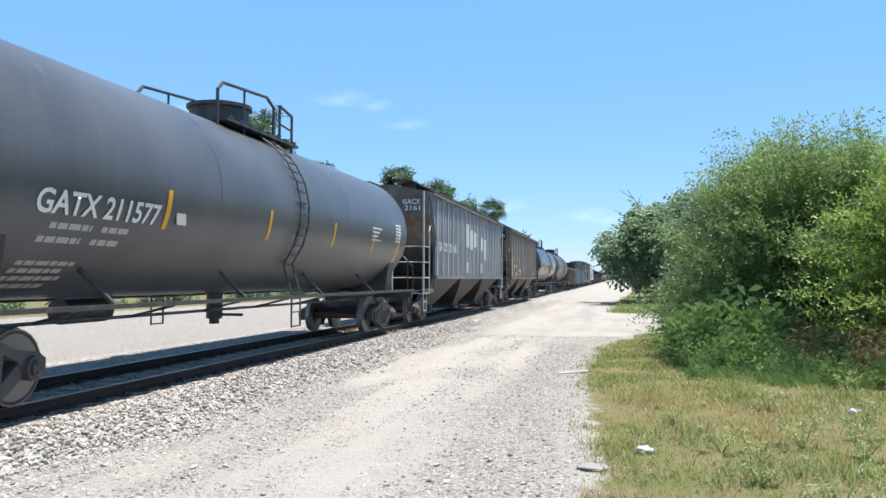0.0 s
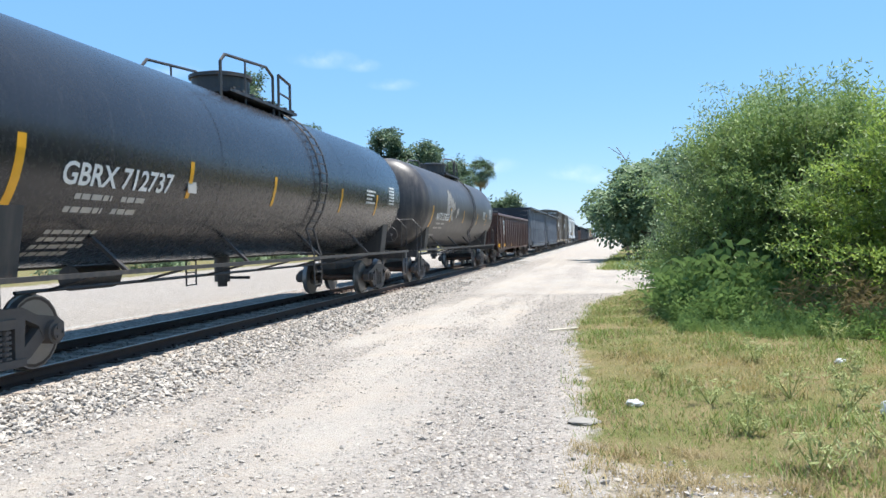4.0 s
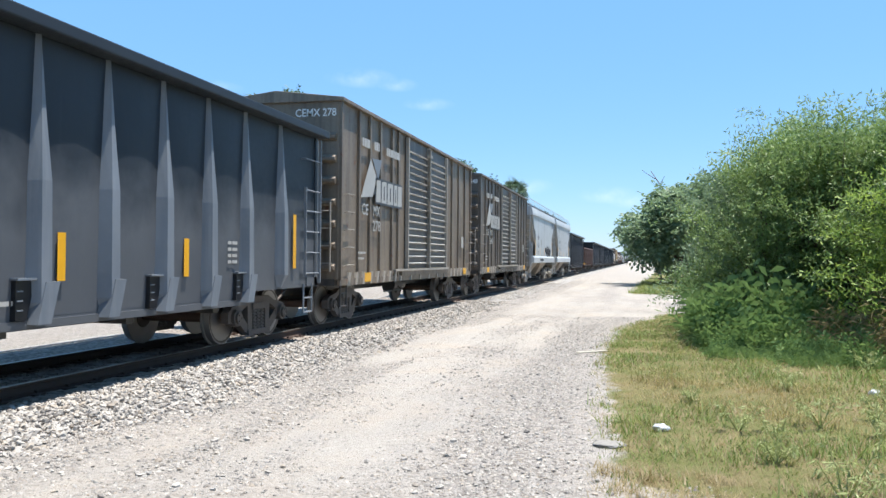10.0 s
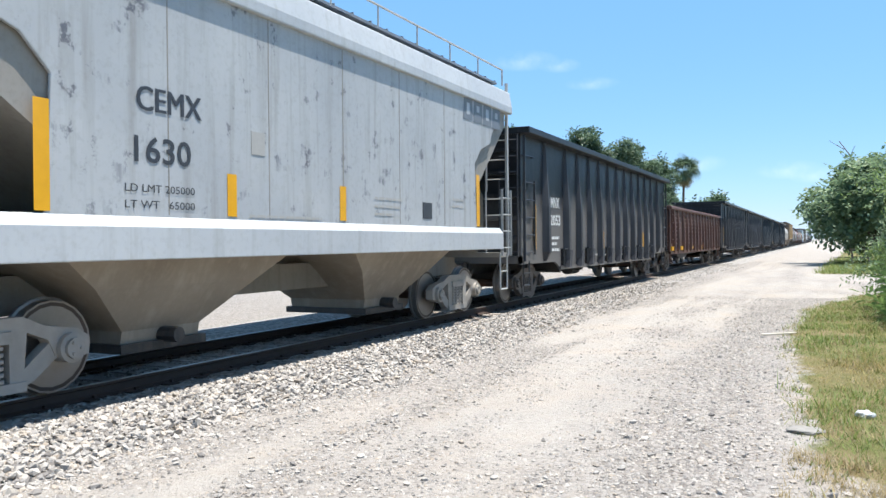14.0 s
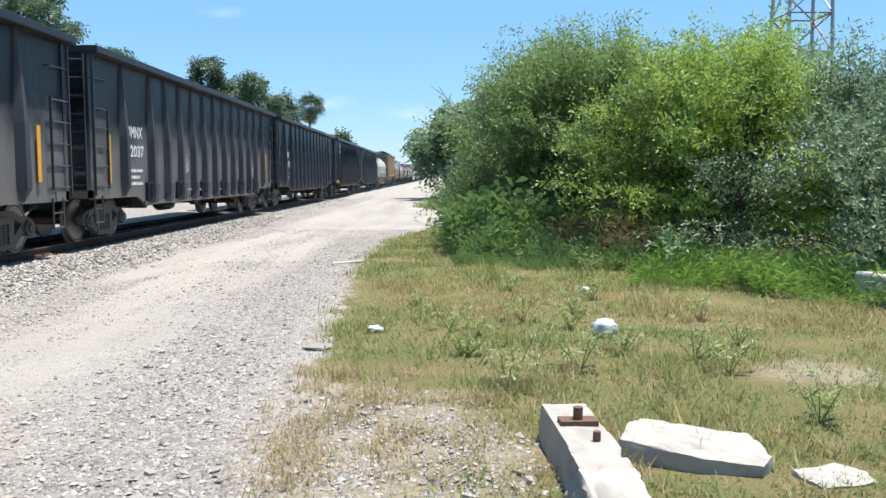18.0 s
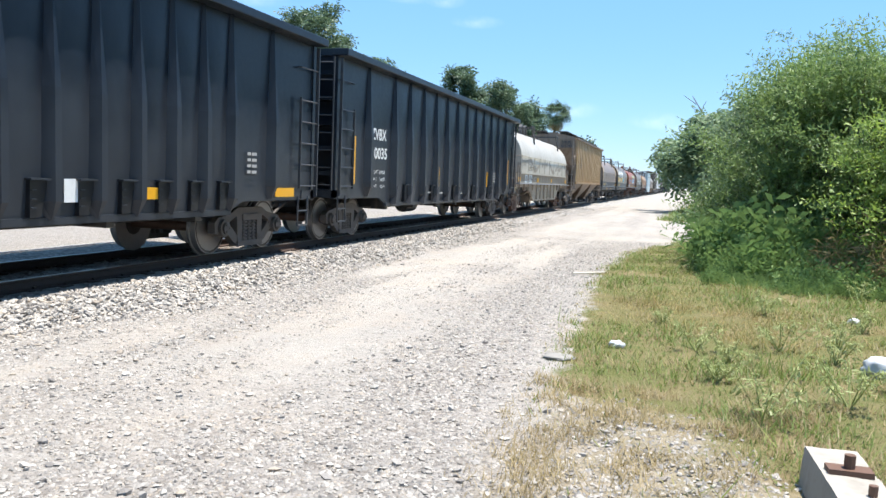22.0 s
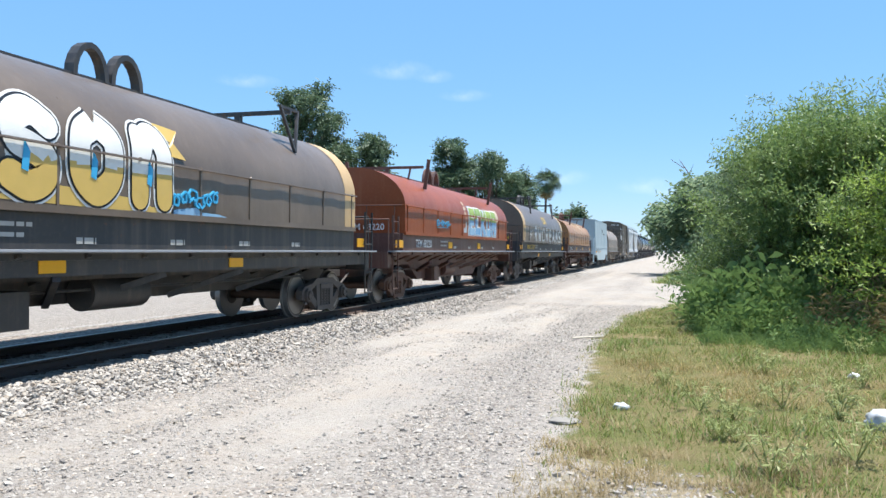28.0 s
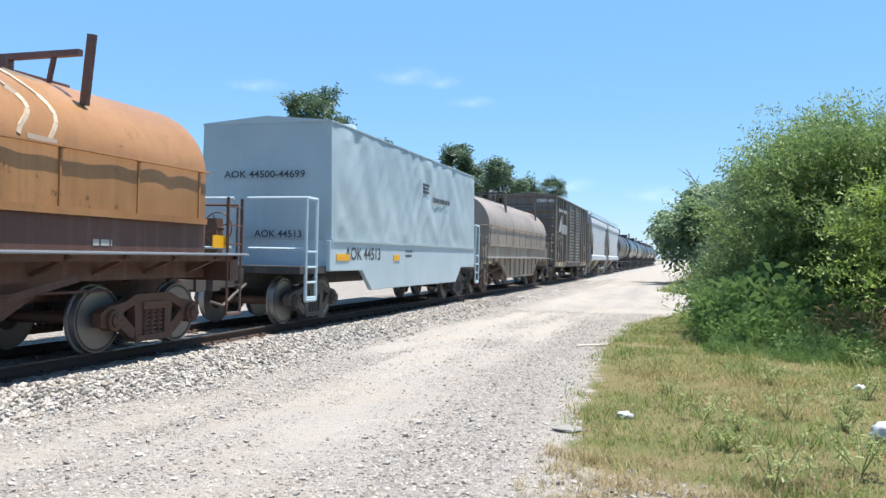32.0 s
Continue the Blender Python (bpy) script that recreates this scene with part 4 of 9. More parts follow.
    brake_wheel(car, mat_frame_black, -0.6, 0.7, 2.2)
    yellow_marks(car, [(1.86, 1.75, 2.72), (L - 2.0, 1.75, 2.75)] + [(y, 1.76, 2.24) for y in strips], x=1.60, w=0.16)
    return car


# ---------------------------------------------------------------- high-sided gondola
def gondola_car(start, length, mat, label, lad, mark="", number="", wedge=0.26, glyph=False, bays=10, high_mark=False, stake_mat=None, small=(), odd=1, strips=(7.3, 10.75, 13.3)):
    car = car_thing("gondola_car", label, "gondola car", start, length)
    L = length
    zt, hw = 3.90, 1.45
    lo, ends = 0.74, 0.93
    y0, step = 3.44, (L - 6.5) / bays
    stakes = [1.73] + [y0 + step * k for k in range(bays + 1)] + [L - 1.73]
    for s in (-1, 1):
        g = G()
        poly = [(0.05, ends), (2.6, ends), (3.1, lo), (L - 3.1, lo), (L - 2.6, ends), (L - 0.05, ends), (L - 0.05, zt), (0.05, zt)]
        g.prism(poly, s * hw - 0.03, s * hw + 0.03, "x")
        part("side_sheet", g, mat, car)
        g = G()
        g.box(s * hw - 0.06, s * hw + s * 0.285, -0.05, L + 0.05, zt - 0.02, zt + 0.13)
        part("top_chord", g, mat, car, bevel=0.02)
        panel = bulged_panel("side_panel", step - 0.06, lo + 0.1, zt - 0.03, 0.035, mat)
        for k, y in enumerate(stakes):          # tapered side stakes
            g = G()
            out = s * (hw + 0.03)
            zlow = lo if 2.9 < y < L - 2.9 else ends
            rows = [(zt - 0.02, 0.05, 0.05), (3.0, wedge * 0.5, 0.10), (2.3, wedge * 0.8, 0.15), (1.3, wedge * 0.85, 0.16), (zlow + 0.26, wedge * 0.8, 0.16), (zlow + 0.04, wedge * 0.35, 0.06)]
            rings = [[(out, y - w / 2 - 0.05 * w / wedge, z), (out + s * d, y - w / 2 + 0.03, z), (out + s * d, y + w / 2 - 0.03, z), (out, y + w / 2 + 0.05 * w / wedge, z)] for z, w, d in rows]
            g.loft(rings)
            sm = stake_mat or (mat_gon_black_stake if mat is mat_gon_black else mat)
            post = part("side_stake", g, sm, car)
            if s > 0 and 3 < y < L - 3 and not high_mark:         # slanted gusset at the foot
                g = G().prism([(y - 0.14, lo + 0.03), (y + 0.06, lo + 0.03), (y + 0.19, lo + 0.48), (y - 0.02, lo + 0.48)], hw + 0.03, hw + 0.205, "x")
                # Navy cars take the paler stake paint here, standing for sunlit faces.
                part("gusset", g, mat_gon_black_stake if mat is mat_gon_navy else sm, post)
            if 1 <= k <= bays:
                ob = part("side_panel", panel, None, car, at=(s * (hw + 0.032), y + step / 2, 0))
                ob.rotation_euler = (0, 0, 0 if s > 0 else math.pi)
            if 3 < y < L - 3 and (high_mark or k % 2 == odd):
                a, b = sorted((s * hw, s * (hw + 0.10)))
                # A black block stands for the shaded hollow of the stake pocket.
                g = G().prism([(y - 0.34, lo + 0.08), (y - 0.18, lo + 0.08), (y - 0.07, lo + 0.50), (y - 0.34, lo + 0.50)], a, b, "x")
                well = part("pocket", g, mat_black, car)
                g = G()
                g.box(s * (hw + 0.03), s * (hw + 0.15), y - 0.37, y - 0.05, lo + 0.50, lo + 0.525)
                part("pocket_lip", g, sm, well)
                for q in range(3):
                    part("rung", G().box(s * (hw + 0.09), s * (hw + 0.115), y - 0.33, y - 0.25, lo + 0.18 + 0.1 * q, lo + 0.195 + 0.1 * q), sm, well)
        g = G()
        g.box(s * hw - 0.02, s * (hw + 0.06), 3.0, L - 3.0, lo - 0.02, lo + 0.07)
        part("bottom_flange", g, mat, car)
    for e in (0, 1):
        yo = 0.0 if e == 0 else L
        d = 1 if e == 0 else -1
        g = G()
        g.prism([(yo, zt), (yo + d * 0.04, zt), (yo + d * 0.44, 1.1), (yo + d * 0.40, 1.1)], -hw + 0.03, hw - 0.03, "x")
        g.box(-hw, hw, min(yo - d * 0.04, yo + d * 0.14), max(yo - d * 0.04, yo + d * 0.14), zt - 0.02, zt + 0.12)
        part("end_sheet", g, mat, car)
        for k in range(5):
            z = 1.42 + k * 0.52
            yy = yo + d * (0.40 - 0.36 * (z - 1.1) / 2.8)
            g = G()
            g.box(-hw + 0.05, hw - 0.05, min(yo + d * 0.02, yy), max(yo + d * 0.02, yy), z, z + 0.09)
            part("end_rib", g, mat, car)
        g = G()
        g.box(-1.5, 1.5, min(yo, yo + d * 0.5), max(yo, yo + d * 0.5), 0.95, 1.12)
        part("end_sill", g, mat, car)
        for s in (-1, 1):
            g = G()
            for x in (s * 1.02, s * 1.46):
                g.beam((x, yo - d * 0.10, 1.1), (x, yo - d * 0.10, 3.85 if x == s * 1.46 else 2.85), 0.05, 0.025, (1, 0, 0))
            for k in range(8):
                z = 1.22 + k * 0.36
                g.tube([(s * 1.02, yo - d * 0.10, z), (s * 1.46, yo - d * 0.10, z)], 0.015, 5)
            part("end_ladder", g, lad, car)
            g = G()
            ya, yb = (yo + d * 0.05, yo + d * 0.75)
            rail = part("corner_ladder", G().beam((s * (hw + 0.12), ya, 1.0), (s * (hw + 0.12), ya, 3.85), 0.06, 0.03, (0, 1, 0)), lad, car)
            part("stile", G().beam((s * (hw + 0.12), yb, 1.15), (s * (hw + 0.12), yb, 2.85), 0.05, 0.02, (0, 1, 0)), lad, rail)
            for k in range(5):
                z = 1.2 + k * 0.4
                part("rung", G().tube([(s * (hw + 0.12), ya, z), (s * (hw + 0.12), yb, z)], 0.015, 5), lad, rail)
            part("grab_iron", G().tube([(s * hw, ya, 3.4), (s * (hw + 0.12), ya, 3.4), (s * (hw + 0.12), yb, 3.4), (s * hw, yb, 3.4)], 0.015, 5), lad, car)
            stirrup(car, lad, s * 1.5, min(ya, yb) + 0.1, 1.0)
            g = G()
            g.box(s * hw - 0.03, s * (hw + 0.05), min(yo, yo + d * 0.12), max(yo, yo + d * 0.12), 0.93, zt)
            part("corner_post", g, mat, car)
    g = G()
    g.box(-hw + 0.03, hw - 0.03, 0.45, L - 0.45, 1.0, 1.06).box(-0.22, 0.22, 0.0, L, 0.70, 1.0)
    part("floor", g, mat_frame_black, car)
    for k in range(6):
        y = 3.6 + k * (L - 7.2) / 5
        part("cross_bearer", G().box(-1.3, 1.3, y - 0.08, y + 0.08, 0.62, 0.98), mat_frame_black, car)
    part("brake_pipe", G().tube([(0.9, 2.6, 0.66), (0.9, L - 2.6, 0.66)], 0.025, 5), mat_frame_black, car)
    g = G()
    g.cyl((0.3, L * 0.42, 0.60), (0.3, L * 0.42 + 0.9, 0.60), 0.2, 14)
    part("air_reservoir", g, mat_frame_black, car, smooth=40)
    truck(car, 1.65)
    truck(car, L - 1.65)
    couplers(car, L)
    brake_wheel(car, lad, -0.6, -0.15, 2.2)
    if high_mark:
        lettering(car, mark, mat_letter, 1.98, 3.42, 0.26, wide=0.98, x=hw + 0.07, bold=0.03)
        lettering(car, number, mat_letter, 1.98, 3.02, 0.26, wide=1.05, x=hw + 0.07, bold=0.03)
        bars(car, mat_letter_dim, [(2.0, 1.25 - 0.15 * k, 0.7 - 0.2 * k) for k in range(2)], x=hw + 0.07, high=0.07)
        for y, w in ((0.75, 0.95), (3.6, 0.95), (L - 5.2, 0.47), (L - 1.58, 0.7)):
            part("reflective_plate", G().box(hw + 0.07, hw + 0.085, y, y + w, 1.0, 1.16), mat_yellow, car)
        part("stencil_panel", G().box(hw + 0.07, hw + 0.08, L - 6.68, L - 6.32, 0.98, 1.26), mat_letter, car)
    elif mark:
        lettering(car, mark, mat_letter, 1.98, 2.30, 0.26, wide=0.98, x=hw + 0.032, bold=0.035)
        lettering(car, number, mat_letter, 1.98, 1.86, 0.26, wide=1.05, x=hw + 0.032, bold=0.035)
        for k, txt in enumerate(small):
            lettering(car, txt, mat_letter, 1.98, 1.5 - 0.17 * k, 0.085, wide=0.95, x=hw + 0.032, bold=0.0, name="small_lettering")
        if not small:
            bars(car, mat_letter, [(1.98, 1.5 - 0.15 * k, 0.95 - 0.2 * (k % 2)) for k in range(3)], x=hw + 0.032, high=0.07)
        lettering(car, mark, mat_letter_dim, 0.06, 2.75, 0.15, wide=0.5, x=-0.2, end=True, name="end_mark")
        lettering(car, number, mat_letter_dim, 0.06, 2.5, 0.15, wide=0.55, x=-0.2, end=True, name="end_mark")
    if not high_mark:
        yellow_marks(car, [(0.86, 1.25, 2.3), (L - 1.2, 1.3, 2.3)], x=hw + 0.07, w=0.13)
    if not high_mark:
        yellow_marks(car, [(y, 1.22, 1.76) for y in strips], x=hw + 0.075, w=0.13)
    bars(car, mat_letter_dim, [(L - 2.55 if high_mark else y0 + step * 9.5, 1.7 - 0.1 * k, 0.3) for k in range(4)] + [(y0 + step * 2.3, 1.02, 0.6), (y0 + step * 3.3, 1.0, 0.5), (y0 + step * 5.4, 0.98, 0.35)], x=hw + 0.07)
    if glyph:
        g = G()
        for k in range(5):
            cy, cz, r = 6.1 + 0.1 * (k % 3 - 1), 1.72 + 0.1 * (k // 3), 0.16 + 0.04 * (k % 2)
            ring = [(hw + 0.075, cy + r * math.cos(q * math.tau / 14), cz + r * 1.2 * math.sin(q * math.tau / 14)) for q in range(15)]
            g.tube(ring, 0.008, 4)
        part("chalk_scribble", g, mat_letter_dim, car)
    return car


# ---------------------------------------------------------------- low mill gondola
def mill_gondola(start, length, mat, label, board=True, mark="", number=""):
    car = car_thing("mill_gondola_car", label, "gondola car", start, length)
    L = length
    zt, zb, hw = 2.86, 0.85, 1.45
    n = 15
    stakes = [0.9, 2.0, 3.55] + [3.55 + (L - 7.1) * k / 10 for k in range(1, 11)] + [L - 2.0, L - 0.9]
    n = len(stakes) - 1
    step = 1.12
    for s in (-1, 1):
        g = G()
        g.box(s * hw - 0.03, s * hw + 0.03, 0.1, L - 0.1, zb, zt)
        part("side_sheet", g, mat, car)
        g = G()
        g.prism([(s * (hw - 0.06), zt - 0.02), (s * (hw + 0.14), zt - 0.02), (s * (hw + 0.14), zt + 0.09), (s * (hw + 0.05), zt + 0.14), (s * (hw - 0.06), zt + 0.10)][::s], 0.0, L, "y")
        part("top_chord", g, mat, car, bevel=0.02)
        for k, y in enumerate(stakes):
            g = G()
            rows = [(zt, 0.07, 0.06), (2.2, 0.16, 0.12), (1.4, 0.20, 0.14), (1.05, 0.20, 0.14), (zb + 0.02, 0.12, 0.08)]
            out = s * (hw + 0.03)
            g.loft([[(out, y - w / 2 - 0.03, z), (out + s * d, y - w / 2, z), (out + s * d, y + w / 2, z), (out, y + w / 2 + 0.03, z)] for z, w, d in rows])
            part("side_stake", g, mat, car)
            if k < n and not (board and k == 1) and k != n - 2:
                g = G()
                for q in range(8):
                    z = 1.25 + q * 0.19
                    ring = [(s * (hw + 0.03 + 0.06 * math.sin(a2)), y + step / 2 + 0.30 * math.cos(a2) * 0, z) for a2 in (0,)]
                    g.prism([(s * (hw + 0.02), z), (s * (hw + 0.09), z + 0.04), (s * (hw + 0.09), z + 0.08), (s * (hw + 0.02), z + 0.12)][::s], y + step / 2 - 0.30, y + step / 2 + 0.30, "y")
                part("louvre_pressing", g, mat, car, bevel=0.015)
        g = G()
        g.box(s * hw - 0.02, s * (hw + 0.08), 0.1, L - 0.1, zb - 0.02, zb + 0.10)
        part("side_sill", g, mat, car)
    for e in (0, 1):
        yo, d = (0.1, 1) if e == 0 else (L - 0.1, -1)
        g = G()
        g.box(-hw, hw, min(yo, yo + d * 0.06), max(yo, yo + d * 0.06), 1.0, zt)
        for q in range(3):
            z = 1.35 + q * 0.5
            g.prism([(yo, z), (yo - d * 0.12, z + 0.08), (yo - d * 0.12, z + 0.20), (yo, z + 0.28)], -1.3, 0.75, "x")
        part("end_sheet", g, mat, car)
        g = G()
        g.box(-hw - 0.05, hw + 0.05, min(yo - d * 0.12, yo + d * 0.08), max(yo - d * 0.12, yo + d * 0.08), zt - 0.02, zt + 0.13)
        part("end_chord", g, mat, car, bevel=0.02)
        for s in (-1, 1):
            g = G()
            ladder_x(g, yo, s * 0.95, s * 1.4, 1.2, 2.8, 4, face=-d)
            part("end_ladder", g, mat, car)
            g = G()
            ladder_y(g, s * (hw + 0.03), min(yo + d * 0.1, yo + d * 0.6), max(yo + d * 0.1, yo + d * 0.6), 1.3, 2.8, 4)
            part("corner_ladder", g, mat, car)
            stirrup(car, mat, s * 1.45, min(yo + d * 0.1, yo + d * 0.5), 0.95)
    g = G()
    g.box(-hw, hw, 0.1, L - 0.1, 1.0, 1.08).box(-0.25, 0.25, 0.0, L, 0.62, 1.0)
    g.prism([(L * 0.40, 0.62), (L * 0.43, 0.5), (L * 0.55, 0.5), (L * 0.58, 0.62), (L * 0.58, 0.9), (L * 0.40, 0.9)], -0.6, 0.6, "x")
    part("floor", g, mat_frame_black, car)
    truck(car, 1.8)
    truck(car, L - 1.8)
    couplers(car, L)
    if board:
        y = 2.25
        g = G()
        g.box(hw + 0.03, hw + 0.045, y, y + 1.12, 1.74, 2.60)
        b = part("number_board", g, mat_letter, car, "white painted number panel")
        lettering(b, mark, mat_letter_dark, y + 0.2, 2.24, 0.25, wide=0.72, x=hw + 0.045)
        lettering(b, number, mat_letter_dark, y + 0.08, 1.84, 0.26, wide=0.96, x=hw + 0.045)
        g = G()
        g.box(-1.35, 0.55, -0.03, -0.02, zt - 0.01, zt + 0.12)
        b = part("end_number_board", g, mat_letter, car, "white painted number strip")
        lettering(b, mark + " " + number, mat_letter_dark, -0.03, zt + 0.01, 0.10, wide=0.9, x=-0.5, end=True)
    elif mark:
        lettering(car, mark, mat_letter_dim, 2.2, 2.3, 0.26, wide=0.7, x=hw + 0.03)
        lettering(car, number, mat_letter_dim, 2.2, 1.85, 0.26, wide=0.7, x=hw + 0.03)
    for y in (0.3, 2.85, 6.15, 9.5, 12.85, L - 0.8):
        g = G()
        g.box(hw + 0.03, hw + 0.10, y, y + 0.5, 0.99, 1.17)
        part("reflective_plate", g, mat_yellow, car)
    return car


# ---------------------------------------------------------------- boxcar
def box_car(start, length, mat, label, mark="", number="", logo=True):
    car = car_thing("boxcar", label, "boxcar", start, length)
    L = length
    zb, zt, hw = 1.02, 4.94, 1.48
    g = G()
    g.box(-hw, hw, 0.15, L - 0.15, zb, zt)
    part("body", g, mat, car, bevel=0.03)
    g = G()
    g.prism([(-hw - 0.11, zt - 0.05), (hw + 0.11, zt - 0.05), (hw + 0.11, zt + 0.03), (0.0, zt + 0.22), (-hw - 0.11, zt + 0.03)], 0.08, L - 0.08, "y")
    part("roof", g, mat, car, bevel=0.01)
    d0, d1 = L * 0.365, L * 0.692                 # the double door
    for s in (-1, 1):
        for k in range(2):
            ya = d0 + (d1 - d0) * k / 2 + 0.03
            yb = d0 + (d1 - d0) * (k + 1) / 2 - 0.03
            g = G()
            g.box(s * hw, s * (hw + 0.04), ya, yb, zb + 0.22, zt - 0.12)
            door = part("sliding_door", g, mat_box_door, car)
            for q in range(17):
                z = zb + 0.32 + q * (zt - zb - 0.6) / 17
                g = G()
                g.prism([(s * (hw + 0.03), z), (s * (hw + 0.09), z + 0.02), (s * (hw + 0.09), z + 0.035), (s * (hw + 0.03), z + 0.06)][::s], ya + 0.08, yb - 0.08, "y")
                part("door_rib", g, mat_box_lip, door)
            for y in (ya, yb):
                part("door_post", G().box(s * (hw + 0.03), s * (hw + 0.12), y - 0.04, y + 0.04, zb + 0.2, zt - 0.1), mat_box_rib, door)
        ym = (d0 + d1) / 2
        rod = part("lock_rod", G().cyl((s * (hw + 0.16), ym - 0.12, zb + 0.2), (s * (hw + 0.16), ym - 0.12, zt - 0.15), 0.03, 8), mat_box_rib, car)
        for z in (zb + 0.35, zb + 1.1, zb + 1.9, zb + 2.8, zt - 0.4):
            part("bracket", G().box(s * (hw + 0.08), s * (hw + 0.2), ym - 0.24, ym + 0.02, z, z + 0.07), mat_box_rib, rod)
        part("handle", G().tube([(s * (hw + 0.17), ym - 0.12, zb + 0.75), (s * (hw + 0.22), ym + 0.5, zb + 0.7)], 0.022, 6), mat_box_rib, rod)
        part("door_track", G().box(s * (hw + 0.02), s * (hw + 0.14), d0 - 1.2, d1 + 0.2, zb + 0.14, zb + 0.2), mat_box_rib, car)
        ys = [0.2, 1.32, 2.09, 2.88, 3.88, 4.44]
        ys += [d1 + (L - 0.2 - d1) * f for f in (0.25, 0.5, 0.75, 1.0)]
        for y in ys:
            g = G()
            g.box(s * hw, s * (hw + 0.06), y - 0.05, y + 0.05, zb, zt - 0.05)
            part("side_post", g, mat, car)
        g = G()
        g.box(s * hw - 0.02, s * (hw + 0.10), d0 - 0.5, d1 + 0.5, zb + 0.02, zb + 0.20)
        g.box(s * hw - 0.02, s * (hw + 0.04), 0.15, L - 0.15, zb - 0.12, zb + 0.03)
        part("side_sill", g, mat, car)
        for k in range(int((L - 1) / 0.5)):
            y = 0.6 + k * 0.5
            if d0 - 0.6 < y < d1 + 0.6 and k % 2:
                continue
            g = G()
            g.prism([(y, zb - 0.12), (y + 0.12, zb - 0.12), (y + 0.22, zb + 0.16), (y + 0.08, zb + 0.16)], s * hw, s * (hw + 0.06), "x")
            part("sill_bracket", g, mat_box_rib, car)
        for ya in (0.3, L - 0.8):
            grabs(car, mat_box_rib, s * (hw + 0.06), ya, 1.35, 2.9, 5)
            stirrup(car, mat_frame_black, s * 1.46, ya, 1.0)
    for e in (0, 1):
        yo, d = (0.15, -1) if e == 0 else (L - 0.15, 1)
        for k in range(7):
            z = 1.2 + k * 0.47
            g = G()
            g.prism([(yo, z), (yo + d * 0.13, z + 0.05), (yo + d * 0.13, z + 0.13), (yo, z + 0.2)], -hw + 0.06, hw - 0.06, "x")
            part("end_corrugation", g, mat, car, bevel=0.02)
        g = G()
        ladder_x(g, yo + d * 0.1, 0.85, 1.35, 1.2, 2.7, 4, face=d)
        part("end_ladder", g, mat_box_rib, car)
    lettering(car, mark + " " + number, mat_letter, 0.15, zt - 0.36, 0.17, wide=0.95, x=0.45, end=True)
    g = G()
    g.box(-0.25, 0.25, 0.0, L, 0.66, 1.0).box(-1.4, 1.4, 0.1, 0.4, 0.9, 1.04).box(-1.4, 1.4, L - 0.4, L - 0.1, 0.9, 1.04)
    g.cyl((0.7, L * 0.44, 0.74), (0.7, L * 0.44 + 1.1, 0.74), 0.2, 14).tube([(1.2, L * 0.3, 0.62), (1.2, L * 0.42, 0.62), (1.0, L * 0.44, 0.7)], 0.02, 5)
    part("underframe", g, mat_frame_black, car)
    truck(car, 1.7)
    truck(car, L - 1.7)
    couplers(car, L)
    x = hw + 0.07
    if logo:
        g = G()                                 # faded emblem: a slanted sail, a run of outlined blocks, words above it
        g.add([(x, 1.34, 2.90), (x, 2.20, 2.98), (x, 2.5, 3.45), (x, 2.05, 3.88)], [(0, 1, 2, 3)])
        part("emblem", g, mat_letter_dim, car, "faded pale sail-shaped emblem")
        part("emblem_stripe", G().add([(x, 2.3, 3.05), (x, 2.46, 3.05), (x, 2.88, 3.93), (x, 2.14, 3.9), (x, 2.56, 3.48)], [(0, 1, 2, 3, 4)]), mat_logo_grey, car)
        part("emblem_shadow", G().box(x - 0.003, x, 2.40, 4.66, 2.82, 3.46), mat_letter_dark, car)
        for k, (y, w) in enumerate(((2.45, 0.36), (2.87, 0.42), (3.35, 0.5), (3.92, 0.3), (4.26, 0.36))):
            g = G()
            g.add([(x + 0.003, y, 2.87), (x + 0.003, y + w, 2.88), (x + 0.003, y + w - 0.02, 3.42), (x + 0.003, y + 0.03, 3.40)], [(0, 1, 2, 3)])
            lit = part("emblem_block", g, mat_letter_dim, car)
            if k in (1, 2, 3):
                part("gap", G().box(x + 0.004, x + 0.006, y + w * 0.42, y + w * 0.58, 2.95, 3.3), mat_letter_dark, lit)
        bars(car, mat_letter_dim, [(1.42, 4.1, 0.55), (2.28, 4.12, 0.4), (3.25, 4.1, 1.15)], x=x, high=0.2)
    lettering(car, mark[:2], mat_letter_dim, 1.42, 2.52, 0.26, wide=0.45, x=x)
    lettering(car, mark[2:], mat_letter_dim, 2.25, 2.52, 0.26, wide=0.5, x=x)
    lettering(car, number, mat_letter_dim, 2.2, 2.16, 0.26, wide=0.6, x=x)
    bars(car, mat_letter_dim, [(1.2, 1.6, 0.5), (1.2, 1.47, 0.4)], x=x)
    g = G()
    yy = d1 + (L - d1) * 0.55
    g.box(x, x + 0.005, yy, yy + 0.35, 1.9, 2.3)
    part("stencil_panel", g, mat_letter_dim, car)
    for y in (1.7, L - 1.5):
        g = G()
        g.box(hw + 0.05, hw + 0.065, y, y + 0.45, 0.95, 1.16)
        part("reflective_plate", g, mat_yellow, car)
    return car


